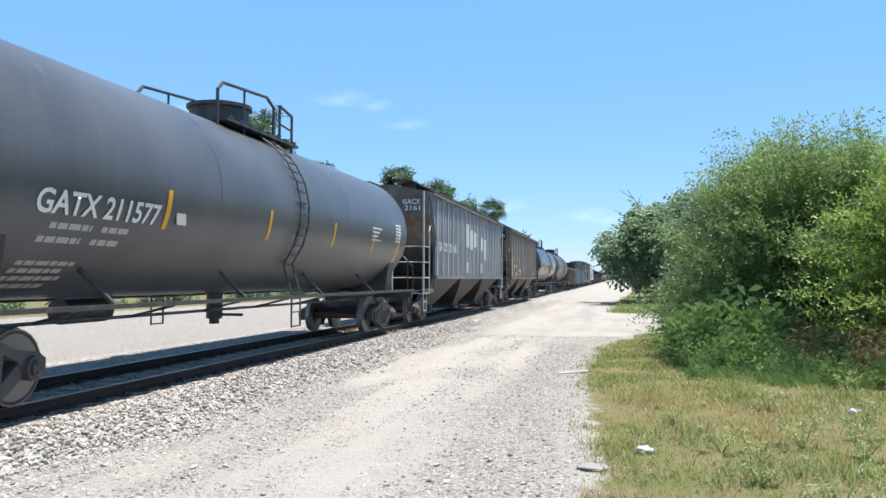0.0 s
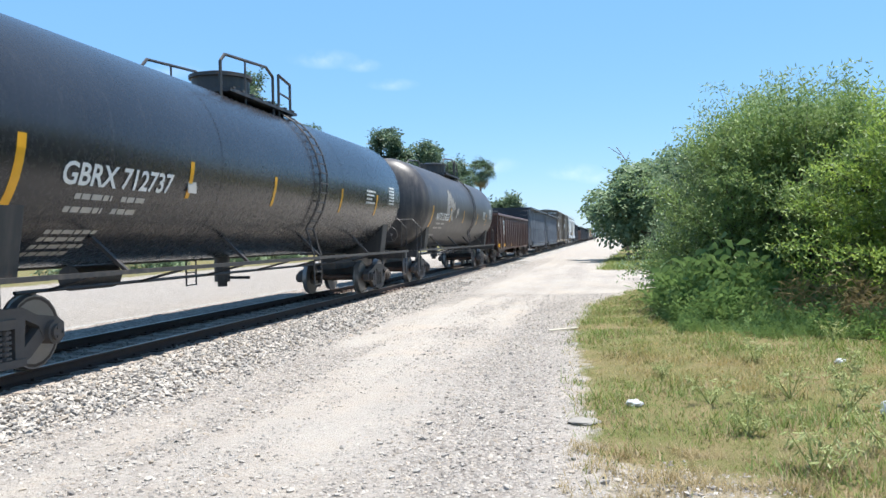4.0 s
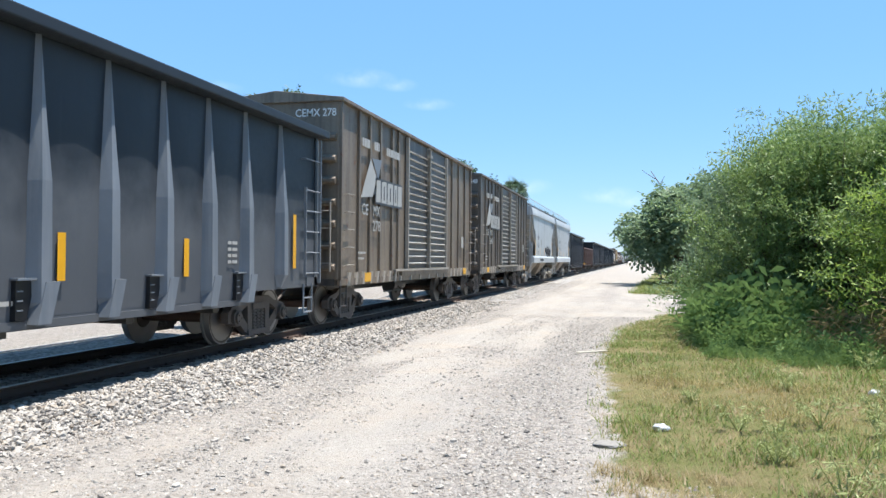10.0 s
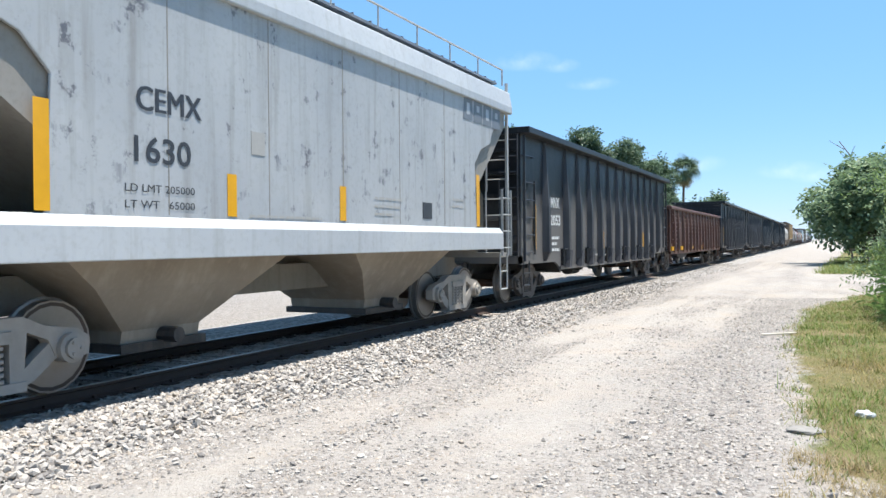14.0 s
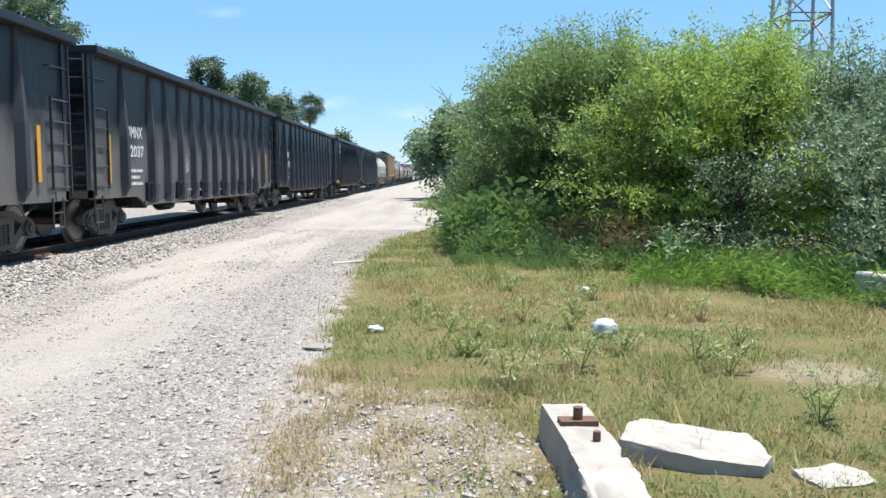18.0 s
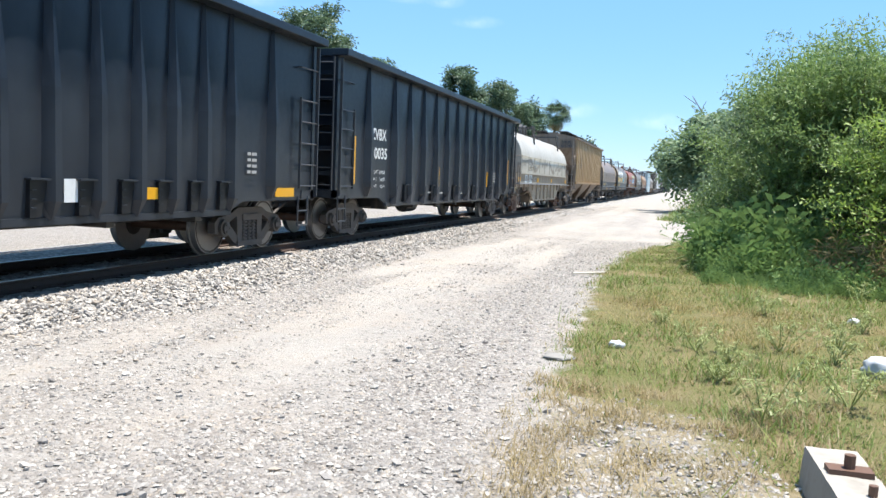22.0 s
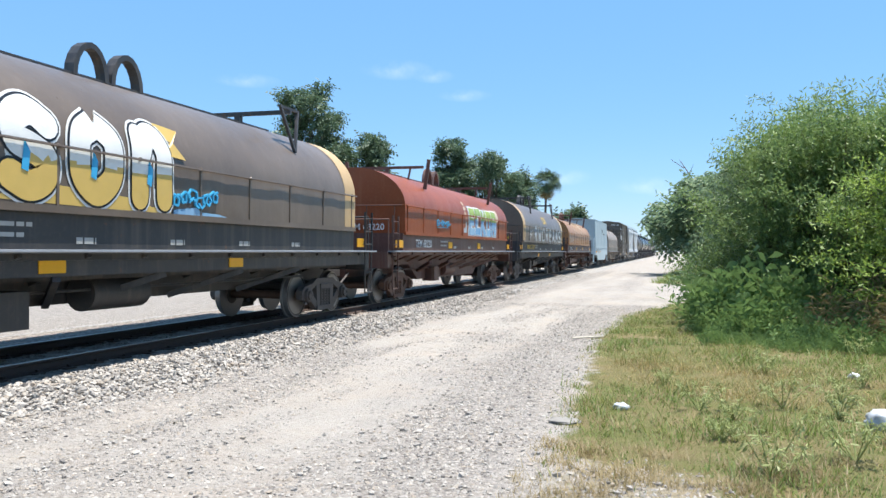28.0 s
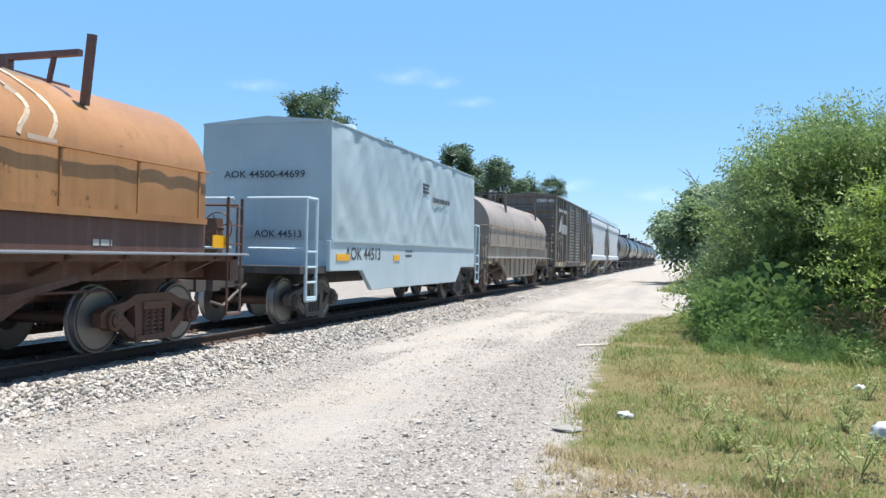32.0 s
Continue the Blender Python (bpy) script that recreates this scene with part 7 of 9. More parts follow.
def shrub(label, x, y, rad, low, high, mat, template, boughs, per, seed, arch=0.5, spread=0.13, size=(0.8, 1.35), wild=0.30, tilt=(-0.3, 0.35)):
    """A bush of arching boughs that leave the stems at all heights; leaf twigs sit along each bough."""
    r = np.random.default_rng(seed)
    ob = thing("shrub", label, "shrub", "roadside thicket")
    ob.location = (x, y, 0)
    g = G()
    stems = []
    for k in range(5):                           # leaning main stems
        a = k * 1.26 + r.uniform(-0.4, 0.4)
        foot = Vector((0.18 * math.cos(a), 0.18 * math.sin(a), -0.08))
        top = Vector((rad * 0.45 * math.cos(a), rad * 0.45 * math.sin(a), high * r.uniform(0.5, 0.7)))
        mid = foot.lerp(top, 0.5) + Vector((r.normal(0, 0.1), r.normal(0, 0.1), 0.15))
        g.cyl(foot, mid, 0.065, 7, 0.045, caps=False)
        g.cyl(mid, top, 0.045, 6, 0.015, caps=False)
        stems.append((foot, mid, top))
    part("trunk", g, mat_bark, ob, smooth=60)
    g = G()
    pos, head, pit = [], [], []
    for k in range(boughs):
        az = k * 2.39996 + r.uniform(-0.3, 0.3)
        el = -0.1 + 1.55 * r.uniform(0, 1) ** 1.25     # low skirt to crown
        kk = 1 + r.normal(0, wild) * 0.6
        flat = rad * (0.75 + 0.25 * math.cos(el)) * math.cos(el) ** 0.75 * kk
        z = 0.24 * high + (math.sin(el) * 0.68 * high * (0.85 + 0.15 * kk) if el > 0 else el * 2.0)
        end = Vector((math.cos(az) * flat, math.sin(az) * flat, max(low, z)))
        if k % 5 == 0:                           # some shoots rise above the crown
            end = Vector((math.cos(az) * rad * r.uniform(0.1, 0.75), math.sin(az) * rad * r.uniform(0.1, 0.75), high * r.uniform(0.74, 1.04)))
        foot, mid, top = stems[int((az % math.tau) / 1.2567) % 5]
        h = min(0.85, max(0.12, end.z / high - 0.2))
        s = foot.lerp(mid, h * 2) if h < 0.5 else mid.lerp(top, h * 2 - 1)
        ctl = s.lerp(end, 0.55) + Vector((0, 0, (arch if k % 5 else -0.1) * (end - s).length * 0.5))
        pts = []
        for i in range(8):
            t = i / 7
            pts.append(s * (1 - t) ** 2 + ctl * 2 * t * (1 - t) + end * t * t)
        for i in range(0, 6, 2):
            g.cyl(pts[i], pts[i + 2 if i < 4 else 7], 0.02 - 0.006 * i / 2, 4, 0.014 - 0.005 * i / 2, caps=False)
        n = int(per * r.uniform(0.6, 1.3) * min(1.6, max(0.5, (end - s).length / 1.4)))
        t = 0.28 + 0.75 * r.uniform(0, 1, n) ** 0.8
        q = np.array([[s[j] * (1 - w) ** 2 + ctl[j] * 2 * w * (1 - w) + end[j] * w * w for j in range(3)] for w in t])
        wide = spread * (1.35 - 0.75 * np.clip(t, 0, 1))[:, None]
        q += r.normal(0, 1, (n, 3)) * wide * np.array([1, 1, 0.55])
        pos.append(q)
        d = end - ctl
        head.append(math.atan2(d.y, d.x) + r.normal(0, 0.75, n))
        pit.append(np.clip(math.atan2(d.z, math.hypot(d.x, d.y)), *tilt) + r.normal(0, 0.28, n))
    part("bough", g, mat_bark, ob)
    pos, head, pit = np.concatenate(pos), np.concatenate(head), np.concatenate(pit)
    pos[:, 2] = np.maximum(pos[:, 2], 0.06)
    v = place(template, pos, head, pit, r.normal(0, 0.45, len(pos)), r.uniform(size[0], size[1], len(pos)))
    part("foliage", quads_mesh("foliage", v, mat), mat, ob)
    return ob




def tuft(n, length, leaf, width, seed):
    """A twig along +x with small leaves set all round it: quads."""
    r = np.random.default_rng(seed)
    out = []
    for k in range(n):
        t = (k + 0.6) / n
        a = np.array([length * t, 0, -0.2 * length * t * t])
        q = k * 2.4 + r.uniform(-0.4, 0.4)
        d = np.array([r.uniform(0.25, 0.9), math.cos(q), 0.8 * math.sin(q)])
        d /= np.linalg.norm(d)
        side = np.cross(d, r.normal(0, 1, 3))
        side *= width / np.linalg.norm(side)
        tip = a + d * leaf * r.uniform(0.7, 1.2)
        mid = (a + tip) / 2
        out.append([a, mid + side, tip, mid - side])
    return np.array(out)


fine, leafy = tuft(12, 0.46, 0.082, 0.0135, 5), broad()
willow = tuft(9, 0.46, 0.112, 0.0155, 6)
hang = tuft(8, 0.40, 0.10, 0.019, 7)
PLANTS = [
    # x, y, radius, lowest, height, leaves, twig, boughs, twigs per bough, seed, arch, label
    (4.3, 27.0, 2.4, 0.3, 4.6, leaf_dark, hang, 76, 50, 1, 0.7, "grey-green drooping shrub at the bend of the lane"),
    (2.75, 21.2, 1.65, 0.15, 4.0, leaf_dark, hang, 130, 52, 2, 0.7, "grey-green drooping shrub beside the lane"),
    (2.85, 18.6, 1.7, 0.8, 4.1, leaf_bright, fine, 150, 52, 3, 0.2, "feathery fresh-green thorn bush"),
    (4.1, 17.2, 2.0, 0.95, 4.2, leaf_bright, fine, 150, 54, 4, 0.2, "tall feathery green thorn bush"),
    (5.7, 15.0, 2.1, 0.85, 3.8, leaf_yellow, fine, 150, 56, 5, 0.25, "feathery yellow-green thorn bush"),
    (7.7, 12.8, 2.2, 0.7, 3.3, leaf_dark, fine, 120, 50, 6, 0.25, "dull grey-green twiggy thorn bush"),
    (4.3, 21.5, 2.4, 0.8, 5.3, leaf_willow, willow, 100, 48, 7, 0.5, "pale willow-leaved tree behind the thorn bushes"),
    (7.6, 18.0, 2.5, 0.8, 4.7, leaf_willow, willow, 64, 44, 8, 0.5, "pale willow-leaved tree in the thicket"),
    (10.4, 13.0, 2.2, 0.2, 3.7, leaf_willow, willow, 56, 44, 9, 0.6, "pale green shrub at the end of the thicket"),
    (9.4, 9.8, 1.7, 0.2, 2.6, leaf_dark, hang, 56, 44, 10, 0.6, "grey-green low shrub beside the verge"),
]
for x, y, rad, low, high, mat, tpl, boughs, per, seed, arch, label in PLANTS:
    shrub(label, x, y, rad, low, high, mat, tpl, boughs, per * 0.56, seed, arch, 0.24 if arch > 0.4 else 0.23, wild=0.42, tilt=(-0.8, 0.3) if arch > 0.4 else (0.05, 1.0))
for x, y, seed in ((5.2, 76.0, 13), (6.0, 100.0, 14)):
    r = np.random.default_rng(seed + 50)
    lobe_shrub("shrub", "far dark shrub along the lane", x, y, lobe_set(r, 14, 3.6, 5.0, (0.7, 1.3), 0.8), leaf_far, 4000, seed, leafy, size=(1.8, 3.2))

# a tall drooping tree over the far lane, with a dead branch above it
r = np.random.default_rng(90)
far_lobes = lobe_set(r, 22, 5.0, 8.2, (1.0, 1.7), 2.6, 0.85)
lobe_shrub("drooping_tree", "grey-green drooping tree that overhangs the lane", 4.0, 56.0, far_lobes, leaf_dark, 6500, 91, leafy, size=(2.2, 3.6), category="tree", rad=0.16)
g = G()
g.cyl((2.2, 57.0, 5.2), (0.55, 58.6, 7.9), 0.06, 6, 0.02)
for k in range(4):
    g.cyl((1.8 - 0.32 * k, 57.4 + 0.3 * k, 5.8 + 0.5 * k), (1.5 - 0.32 * k + 0.6 * (-1) ** k, 57.5 + 0.3 * k, 6.6 + 0.45 * k), 0.03, 5, 0.01)
tagged(new("dead_branch", g.mesh("dead_branch", mat_bark)), "bare grey dead branch above the drooping tree", "branch")
# low scrub beyond the far side of the railway
for i, (x, y) in enumerate(((-27.5, 24.0), (-29.0, 31.5), (-28.0, 39.0), (-28.5, 48.0), (-27.5, 58.0), (-31.0, 18.0), (-31.0, 35.0), (-29.0, 70.0))):
    r = np.random.default_rng(120 + i)
    lobe_shrub("scrub_bush", "low dusty scrub bush beyond the railway", x, y, lobe_set(r, 7, 1.6, 1.5, (0.5, 0.8), 0.3), leaf_dark, 900, 130 + i, leafy, size=(1.4, 2.2), category="shrub", group="scrub beyond the railway", rad=0.03)

# low lush herbs and tall rough grass at the foot of the thicket
def stalk_leaves(n, leaf, width, droop):
    """Leaves up a stalk along +x: quads."""
    out = []
    for k in range(n):
        t = 0.2 + 0.8 * (k + 0.5) / n
        s = -1 if k % 2 else 1
        l = leaf * (1.1 - 0.5 * t)
        a = np.array([t, 0.0, 0.0])
        tip = a + np.array([l * 0.45, s * l * 0.75, -droop * l * (k % 3 - 1)])
        side = np.array([width, -s * width * 0.4, 0.0])
        mid = (a + tip) / 2 + np.array([0.1 * l, 0, 0])
        out.append([a, mid + side, tip, mid - side])
    return np.array(out)


def herb_clump(label, x, y, rad, high, mat, template, count, seed, lean=0.35):
    r = np.random.default_rng(seed)
    ob = thing("herb_clump", label, "herbs", "herbs under the thicket")
    ob.location = (x, y, 0)
    a, d = r.uniform(0, math.tau, count), rad * np.sqrt(r.uniform(0, 1, count))
    bx, by = d * np.cos(a), d * np.sin(a)
    lump = np.array([noise.noise((x + p, y + q, seed)) for p, q in zip(bx * 2.2, by * 2.2)])
    h = high * (1 - 0.45 * (d / rad) ** 2) * r.uniform(0.45, 1.1, count) * (1 + 0.9 * lump)
    pos = np.stack([bx, by, np.zeros(count)], 1)
    pitch = math.pi / 2 - np.abs(r.normal(0, lean, count)) - 0.35 * d / rad
    v = place(template, pos, a + r.normal(0, 0.9, count), pitch, r.uniform(0, math.tau, count), h)
    part("foliage", quads_mesh("foliage", v, mat), mat, ob)
    return ob


broad_stalk, reed_stalk, vine_stalk = stalk_leaves(12, 0.30, 0.035, 0.4), stalk_leaves(9, 0.5, 0.014, 0.5), stalk_leaves(10, 0.5, 0.026, 0.5)
HERBS = [
    # x, y, radius, height, kind (0 broad, 1 reedy, 2 low vine, 3 dry)
    (1.75, 20.2, 0.7, 0.8, 1), (1.6, 18.6, 0.75, 1.0, 1), (1.65, 17.2, 0.8, 1.15, 1), (1.8, 16.4, 0.8, 1.2, 0), (1.45, 15.9, 0.65, 0.75, 0), (2.0, 15.4, 0.7, 0.8, 0),
    (2.6, 15.9, 0.7, 0.9, 0), (2.9, 14.8, 0.7, 0.6, 0), (3.4, 15.0, 0.7, 0.9, 3), (3.6, 14.0, 0.7, 0.5, 0), (4.2, 14.2, 0.8, 0.9, 3), (4.4, 12.9, 0.8, 0.55, 2), (4.9, 12.0, 0.9, 0.6, 2),
    (5.5, 11.2, 0.8, 0.55, 2), (5.9, 10.2, 0.8, 0.5, 2), (5.0, 13.4, 0.7, 0.6, 3), (6.6, 10.6, 0.8, 0.6, 0), (6.5, 9.2, 0.7, 0.4, 2), (3.9, 11.9, 0.6, 0.3, 2), (2.4, 13.9, 0.6, 0.35, 0), (1.4, 14.6, 0.6, 0.35, 0)]
for i, (x, y, rad, high, kind) in enumerate(HERBS):
    tpl, mat, label, n = ((broad_stalk, leaf_herb, "lush bright-green herbs at the foot of the bushes", 340), (reed_stalk, leaf_herb, "tall narrow-leaved green grass beside the bush", 440),
                          (vine_stalk, leaf_vine, "low yellow-green creeper at the edge of the grass", 340), (reed_stalk, leaf_straw, "dry brown stalks under the bushes", 230))[kind]
    herb_clump(label, x, y, rad, high, mat, tpl, n, 300 + i, 0.6 if kind == 2 else 0.3)


# grass blades
def blades(n, x0, x1, y0, y1, seed, high, want, wide=1.0):
    r = np.random.default_rng(seed)
    x, y = r.uniform(x0, x1, n), y0 + (y1 - y0) * r.uniform(0, 1, n) ** 1.5
    m = np.array([grass_mask(a, b) * (1 - 0.75 * bare_mask(a, b)) for a, b in zip(x, y)])
    clump = np.array([noise.noise((a * 1.1, b * 1.1, 4.0)) + 0.5 * noise.noise((a * 3.1, b * 3.1, 7.0)) for a, b in zip(x, y)])
    keep = (m > r.uniform(0.12, 0.9, n)) & (clump + r.normal(0, 0.3, n) > want)
    x, y, clump = x[keep], y[keep], clump[keep]
    n = len(x)
    z = np.array([ground_z(a, b) for a, b in zip(x, y)])
    h = high * r.uniform(0.4, 1.3, n) * (0.9 + 0.9 * np.clip(clump, -0.5, 0.9))
    a = r.uniform(0, math.tau, n)
    lean = r.uniform(0.3, 1.5, n) * h
    w = r.uniform(0.002, 0.0045, n) * (1 + y / 14) * wide
    base = np.stack([x, y, z - 0.005], 1)
    tip = base + np.stack([np.cos(a) * lean, np.sin(a) * lean, h], 1)
    sd = np.stack([-np.sin(a) * w, np.cos(a) * w, 0 * w], 1)
    return np.stack([base - sd, base + sd, tip + sd * 0.15, tip - sd * 0.15], 1)


tagged(new("grass", quads_mesh("grass", blades(200000, -1.4, 8.0, 2.2, 26.5, 21, 0.055, -0.45), leaf_grass)), "short mixed green and dry grass on the verge", "grass", "", "stuff")
tagged(new("dry_grass", quads_mesh("dry_grass", blades(80000, -1.4, 8.0, 2.2, 26.5, 22, 0.055, -0.15), leaf_straw)), "dry straw-coloured grass on the verge", "grass", "", "stuff")
tagged(new("tall_grass", quads_mesh("tall_grass", blades(20000, -1.2, 8.0, 2.2, 18, 24, 0.13, 0.25, 1.2), leaf_grass)), "taller tufts of grass on the verge", "grass", "", "stuff")
def straw_tufts(n, seed):
    """Dry tufts on the trodden soil at the near end of the verge."""
    r = np.random.default_rng(seed)
    x, y = r.uniform(-0.6, 1.7, n), r.uniform(3.2, 6.9, n)
    w = np.array([noise.noise((a * 2.3, b * 2.3, 31.0)) for a, b in zip(x, y)])
    e = np.interp(y, [q[0] for q in GRASS_EDGE], [q[1] for q in GRASS_EDGE])
    keep = (w + r.normal(0, 0.18, n) > 0.08) & (x > e + r.normal(0.0, 0.12, n))
    x, y = x[keep], y[keep]
    n = len(x)
    a, h = r.uniform(0, math.tau, n), r.uniform(0.03, 0.085, n)
    base = np.stack([x, y, [ground_z(i, j) - 0.004 for i, j in zip(x, y)]], 1)
    lean = r.uniform(0.4, 1.6, n) * h
    tip = base + np.stack([np.cos(a) * lean, np.sin(a) * lean, h], 1)
    sd = np.stack([-np.sin(a), np.cos(a), 0 * a], 1) * r.uniform(0.0022, 0.0045, n)[:, None]
    return np.stack([base - sd, base + sd, tip + sd * 0.15, tip - sd * 0.15], 1)


tagged(new("straw_tufts", quads_mesh("straw_tufts", straw_tufts(26000, 27), leaf_straw)), "dry straw tufts on bare trodden soil", "grass", "", "stuff")
tagged(new("near_grass", quads_mesh("near_grass", blades(18000, -0.6, 8.0, -3.0, 2.3, 25, 0.065, -0.5), leaf_grass)), "short mixed grass beside the lane", "grass", "", "stuff")
tagged(new("far_grass", quads_mesh("far_grass", blades(16000, -1.5, 6.0, 39.0, 66, 23, 0.22, -0.4), leaf_grass)), "green grass patch beyond the side lane", "grass", "", "stuff")

# single weeds
weed_leaf = broad(3, 0.10, 0.13, 0.016)
WEEDS = [(1.1, 6.2, 0.40), (1.72, 6.68, 0.34), (0.7, 8.52, 0.30), (1.48, 8.8, 0.32), (1.53, 10.98, 0.32), (1.9, 8.36, 0.34), (2.97, 13.0, 0.3), (0.98, 8.1, 0.22), (2.75, 7.1, 0.3), (3.3, 7.6, 0.26), (2.1, 9.4, 0.28), (2.86, 6.6, 0.3), (2.5, 10.4, 0.26), (3.4, 9.0, 0.28), (0.35, 9.9, 0.18), (3.0, 5.4, 0.26), (0.85, 7.3, 0.2), (2.2, 7.3, 0.24)]
for i, (x, y, h) in enumerate(WEEDS):
    r = np.random.default_rng(400 + i)
    ob = thing("weed", "dusty green broad-leaved weed in the grass", "weed", "weeds in the verge")
    h *= 1.15
    ob.location = (x, y, ground_z(x, y) - 0.01)
    stems = []
    for k in range(7):
        a = k * 0.9 + r.uniform(0, 0.7)
        lean = r.uniform(0.15, 0.75)
        tip = Vector((math.cos(a) * h * lean, math.sin(a) * h * lean, h * r.uniform(0.6, 1.0)))
        part("stem", G().cyl((0, 0, 0), tip, 0.006, 5, 0.003), leaf_weed, ob)
        stems.append(tip)
    n = 84
    t = 0.35 + 0.7 * r.uniform(0, 1, n) ** 0.6
    p = np.array([tuple(stems[k % 7] * t[k]) for k in range(n)])
    v = place(weed_leaf, p, r.uniform(0, math.tau, n), r.normal(-0.1, 0.4, n), r.normal(0, 0.4, n), r.uniform(0.35, 0.6, n) * (0.5 + 0.8 * h))
    part("foliage", quads_mesh("foliage", v, leaf_weed), leaf_weed, ob)


# ---------------------------------------------------------------- trees beyond the track
def tree(name, label, x, y, trunk_h, lobes, mat, count, seed, size):
    r = np.random.default_rng(seed)
    ob = thing(name, label, "tree", "trees beyond the railway")
    ob.location = (x, y, 0)
    g = G()
    g.cyl((0, 0, -0.1), (0.1, 0, trunk_h), 0.34, 10, 0.2)
    for lx, ly, lz, lr, _ in lobes:
        g.cyl((0.1, 0, trunk_h * r.uniform(0.6, 1.0)), (lx, ly, lz), 0.13, 6, 0.03)
    part("trunk", g, mat_bark, ob, smooth=60)
    p, d = crown_points(r, count, lobes, 0.5)
    v = place(leafy, p, r.uniform(0, math.tau, count), r.normal(-0.2, 0.5, count), r.normal(0, 0.6, count), r.uniform(size * 0.7, size * 1.3, count))
    part("crown", quads_mesh("crown", v, mat), mat, ob)
    return ob


def tree_lobes(seed, n, wx, z0, z1, rr):
    r = np.random.default_rng(seed)
    return [(r.uniform(-wx, wx) * (1 - 0.5 * k / n), r.uniform(-wx, wx) * 0.7, z0 + (z1 - z0) * (k + 0.5) / n - rr * 0.5, rr * r.uniform(0.55, 1.0), 0.85) for k in range(n)]


tree("tree", "tall dark-green broadleaf tree behind the train", -35.5, 75, 5.5, tree_lobes(1, 34, 3.9, 5.5, 18.6, 1.45), leaf_far, 5600, 61, 2.9)
tree("tree", "rounded green tree beside the taller one", -29.6, 76, 4.5, tree_lobes(2, 28, 4.0, 4.5, 13.6, 1.4), leaf_far, 4700, 62, 2.9)
tree("tree", "slender dark tree behind the train", -25.3, 91, 5.5, tree_lobes(3, 22, 2.7, 6.0, 15.0, 1.15), leaf_far, 3200, 63, 2.9)
tree("tree", "broad green tree behind the train", -20.6, 93, 4.5, tree_lobes(4, 34, 5.6, 4.5, 13.2, 1.35), leaf_far, 4700, 64, 2.9)
tree("tree", "low green tree behind the train", -18.8, 100, 3.5, tree_lobes(5, 22, 3.2, 3.5, 11.5, 1.35), leaf_far, 2800, 65, 2.9)
tree("tree", "low dark tree far down the line", -17.5, 140, 3.5, tree_lobes(6, 10, 3.2, 3.2, 9.0, 2.0), leaf_far, 3500, 66, 5.0)
tree("tree", "dark tree across the track", -46.0, 64, 4.5, tree_lobes(7, 22, 4.2, 4.5, 10.0, 1.7), leaf_far, 2600, 67, 3.2)

palm = thing("palm_tree", "fan palm with a shaggy crown behind the train", "palm", "trees beyond the railway")
palm.location = (-21.2, 135, 0)
g = G()
for k in range(8):
    g.cyl((0.05 * k, 0, k * 1.6 - 0.05), (0.05 * (k + 1), 0, (k + 1) * 1.6), 0.24 - 0.008 * k, 9, 0.22 - 0.008 * k)
part("trunk", g, mat_bark, palm, smooth=60)
r = np.random.default_rng(70)
n = 60
fan = []
for k in range(11):
    a = radians(-65 + 13 * k)
    fan.append([[0.6, 0, 0], [1.1 * math.cos(a) + 0.5, 1.0 * math.sin(a) - 0.07, 0.02], [1.65 * math.cos(a) + 0.35, 1.6 * math.sin(a), -0.25], [1.1 * math.cos(a) + 0.5, 1.0 * math.sin(a) + 0.07, 0.02]])
fan = np.array(fan)
v = place(fan, np.tile([0.4, 0, 13.1], (n, 1)) + r.normal(0, 0.15, (n, 3)), r.uniform(0, math.tau, n), r.uniform(-0.9, 1.1, n), r.normal(0, 0.5, n), r.uniform(0.9, 1.5, n))
part("crown", quads_mesh("crown", v, leaf_far), leaf_far, palm)
n = 34                                           # dead fronds hanging below the crown
v = place(fan, np.tile([0.4, 0, 12.2], (n, 1)) + r.normal(0, 0.3, (n, 3)), r.uniform(0, math.tau, n), r.uniform(-1.5, -0.9, n), r.normal(0, 0.4, n), r.uniform(0.7, 1.1, n))
part("skirt", quads_mesh("skirt", v, leaf_straw), leaf_straw, palm, "dry hanging fronds")

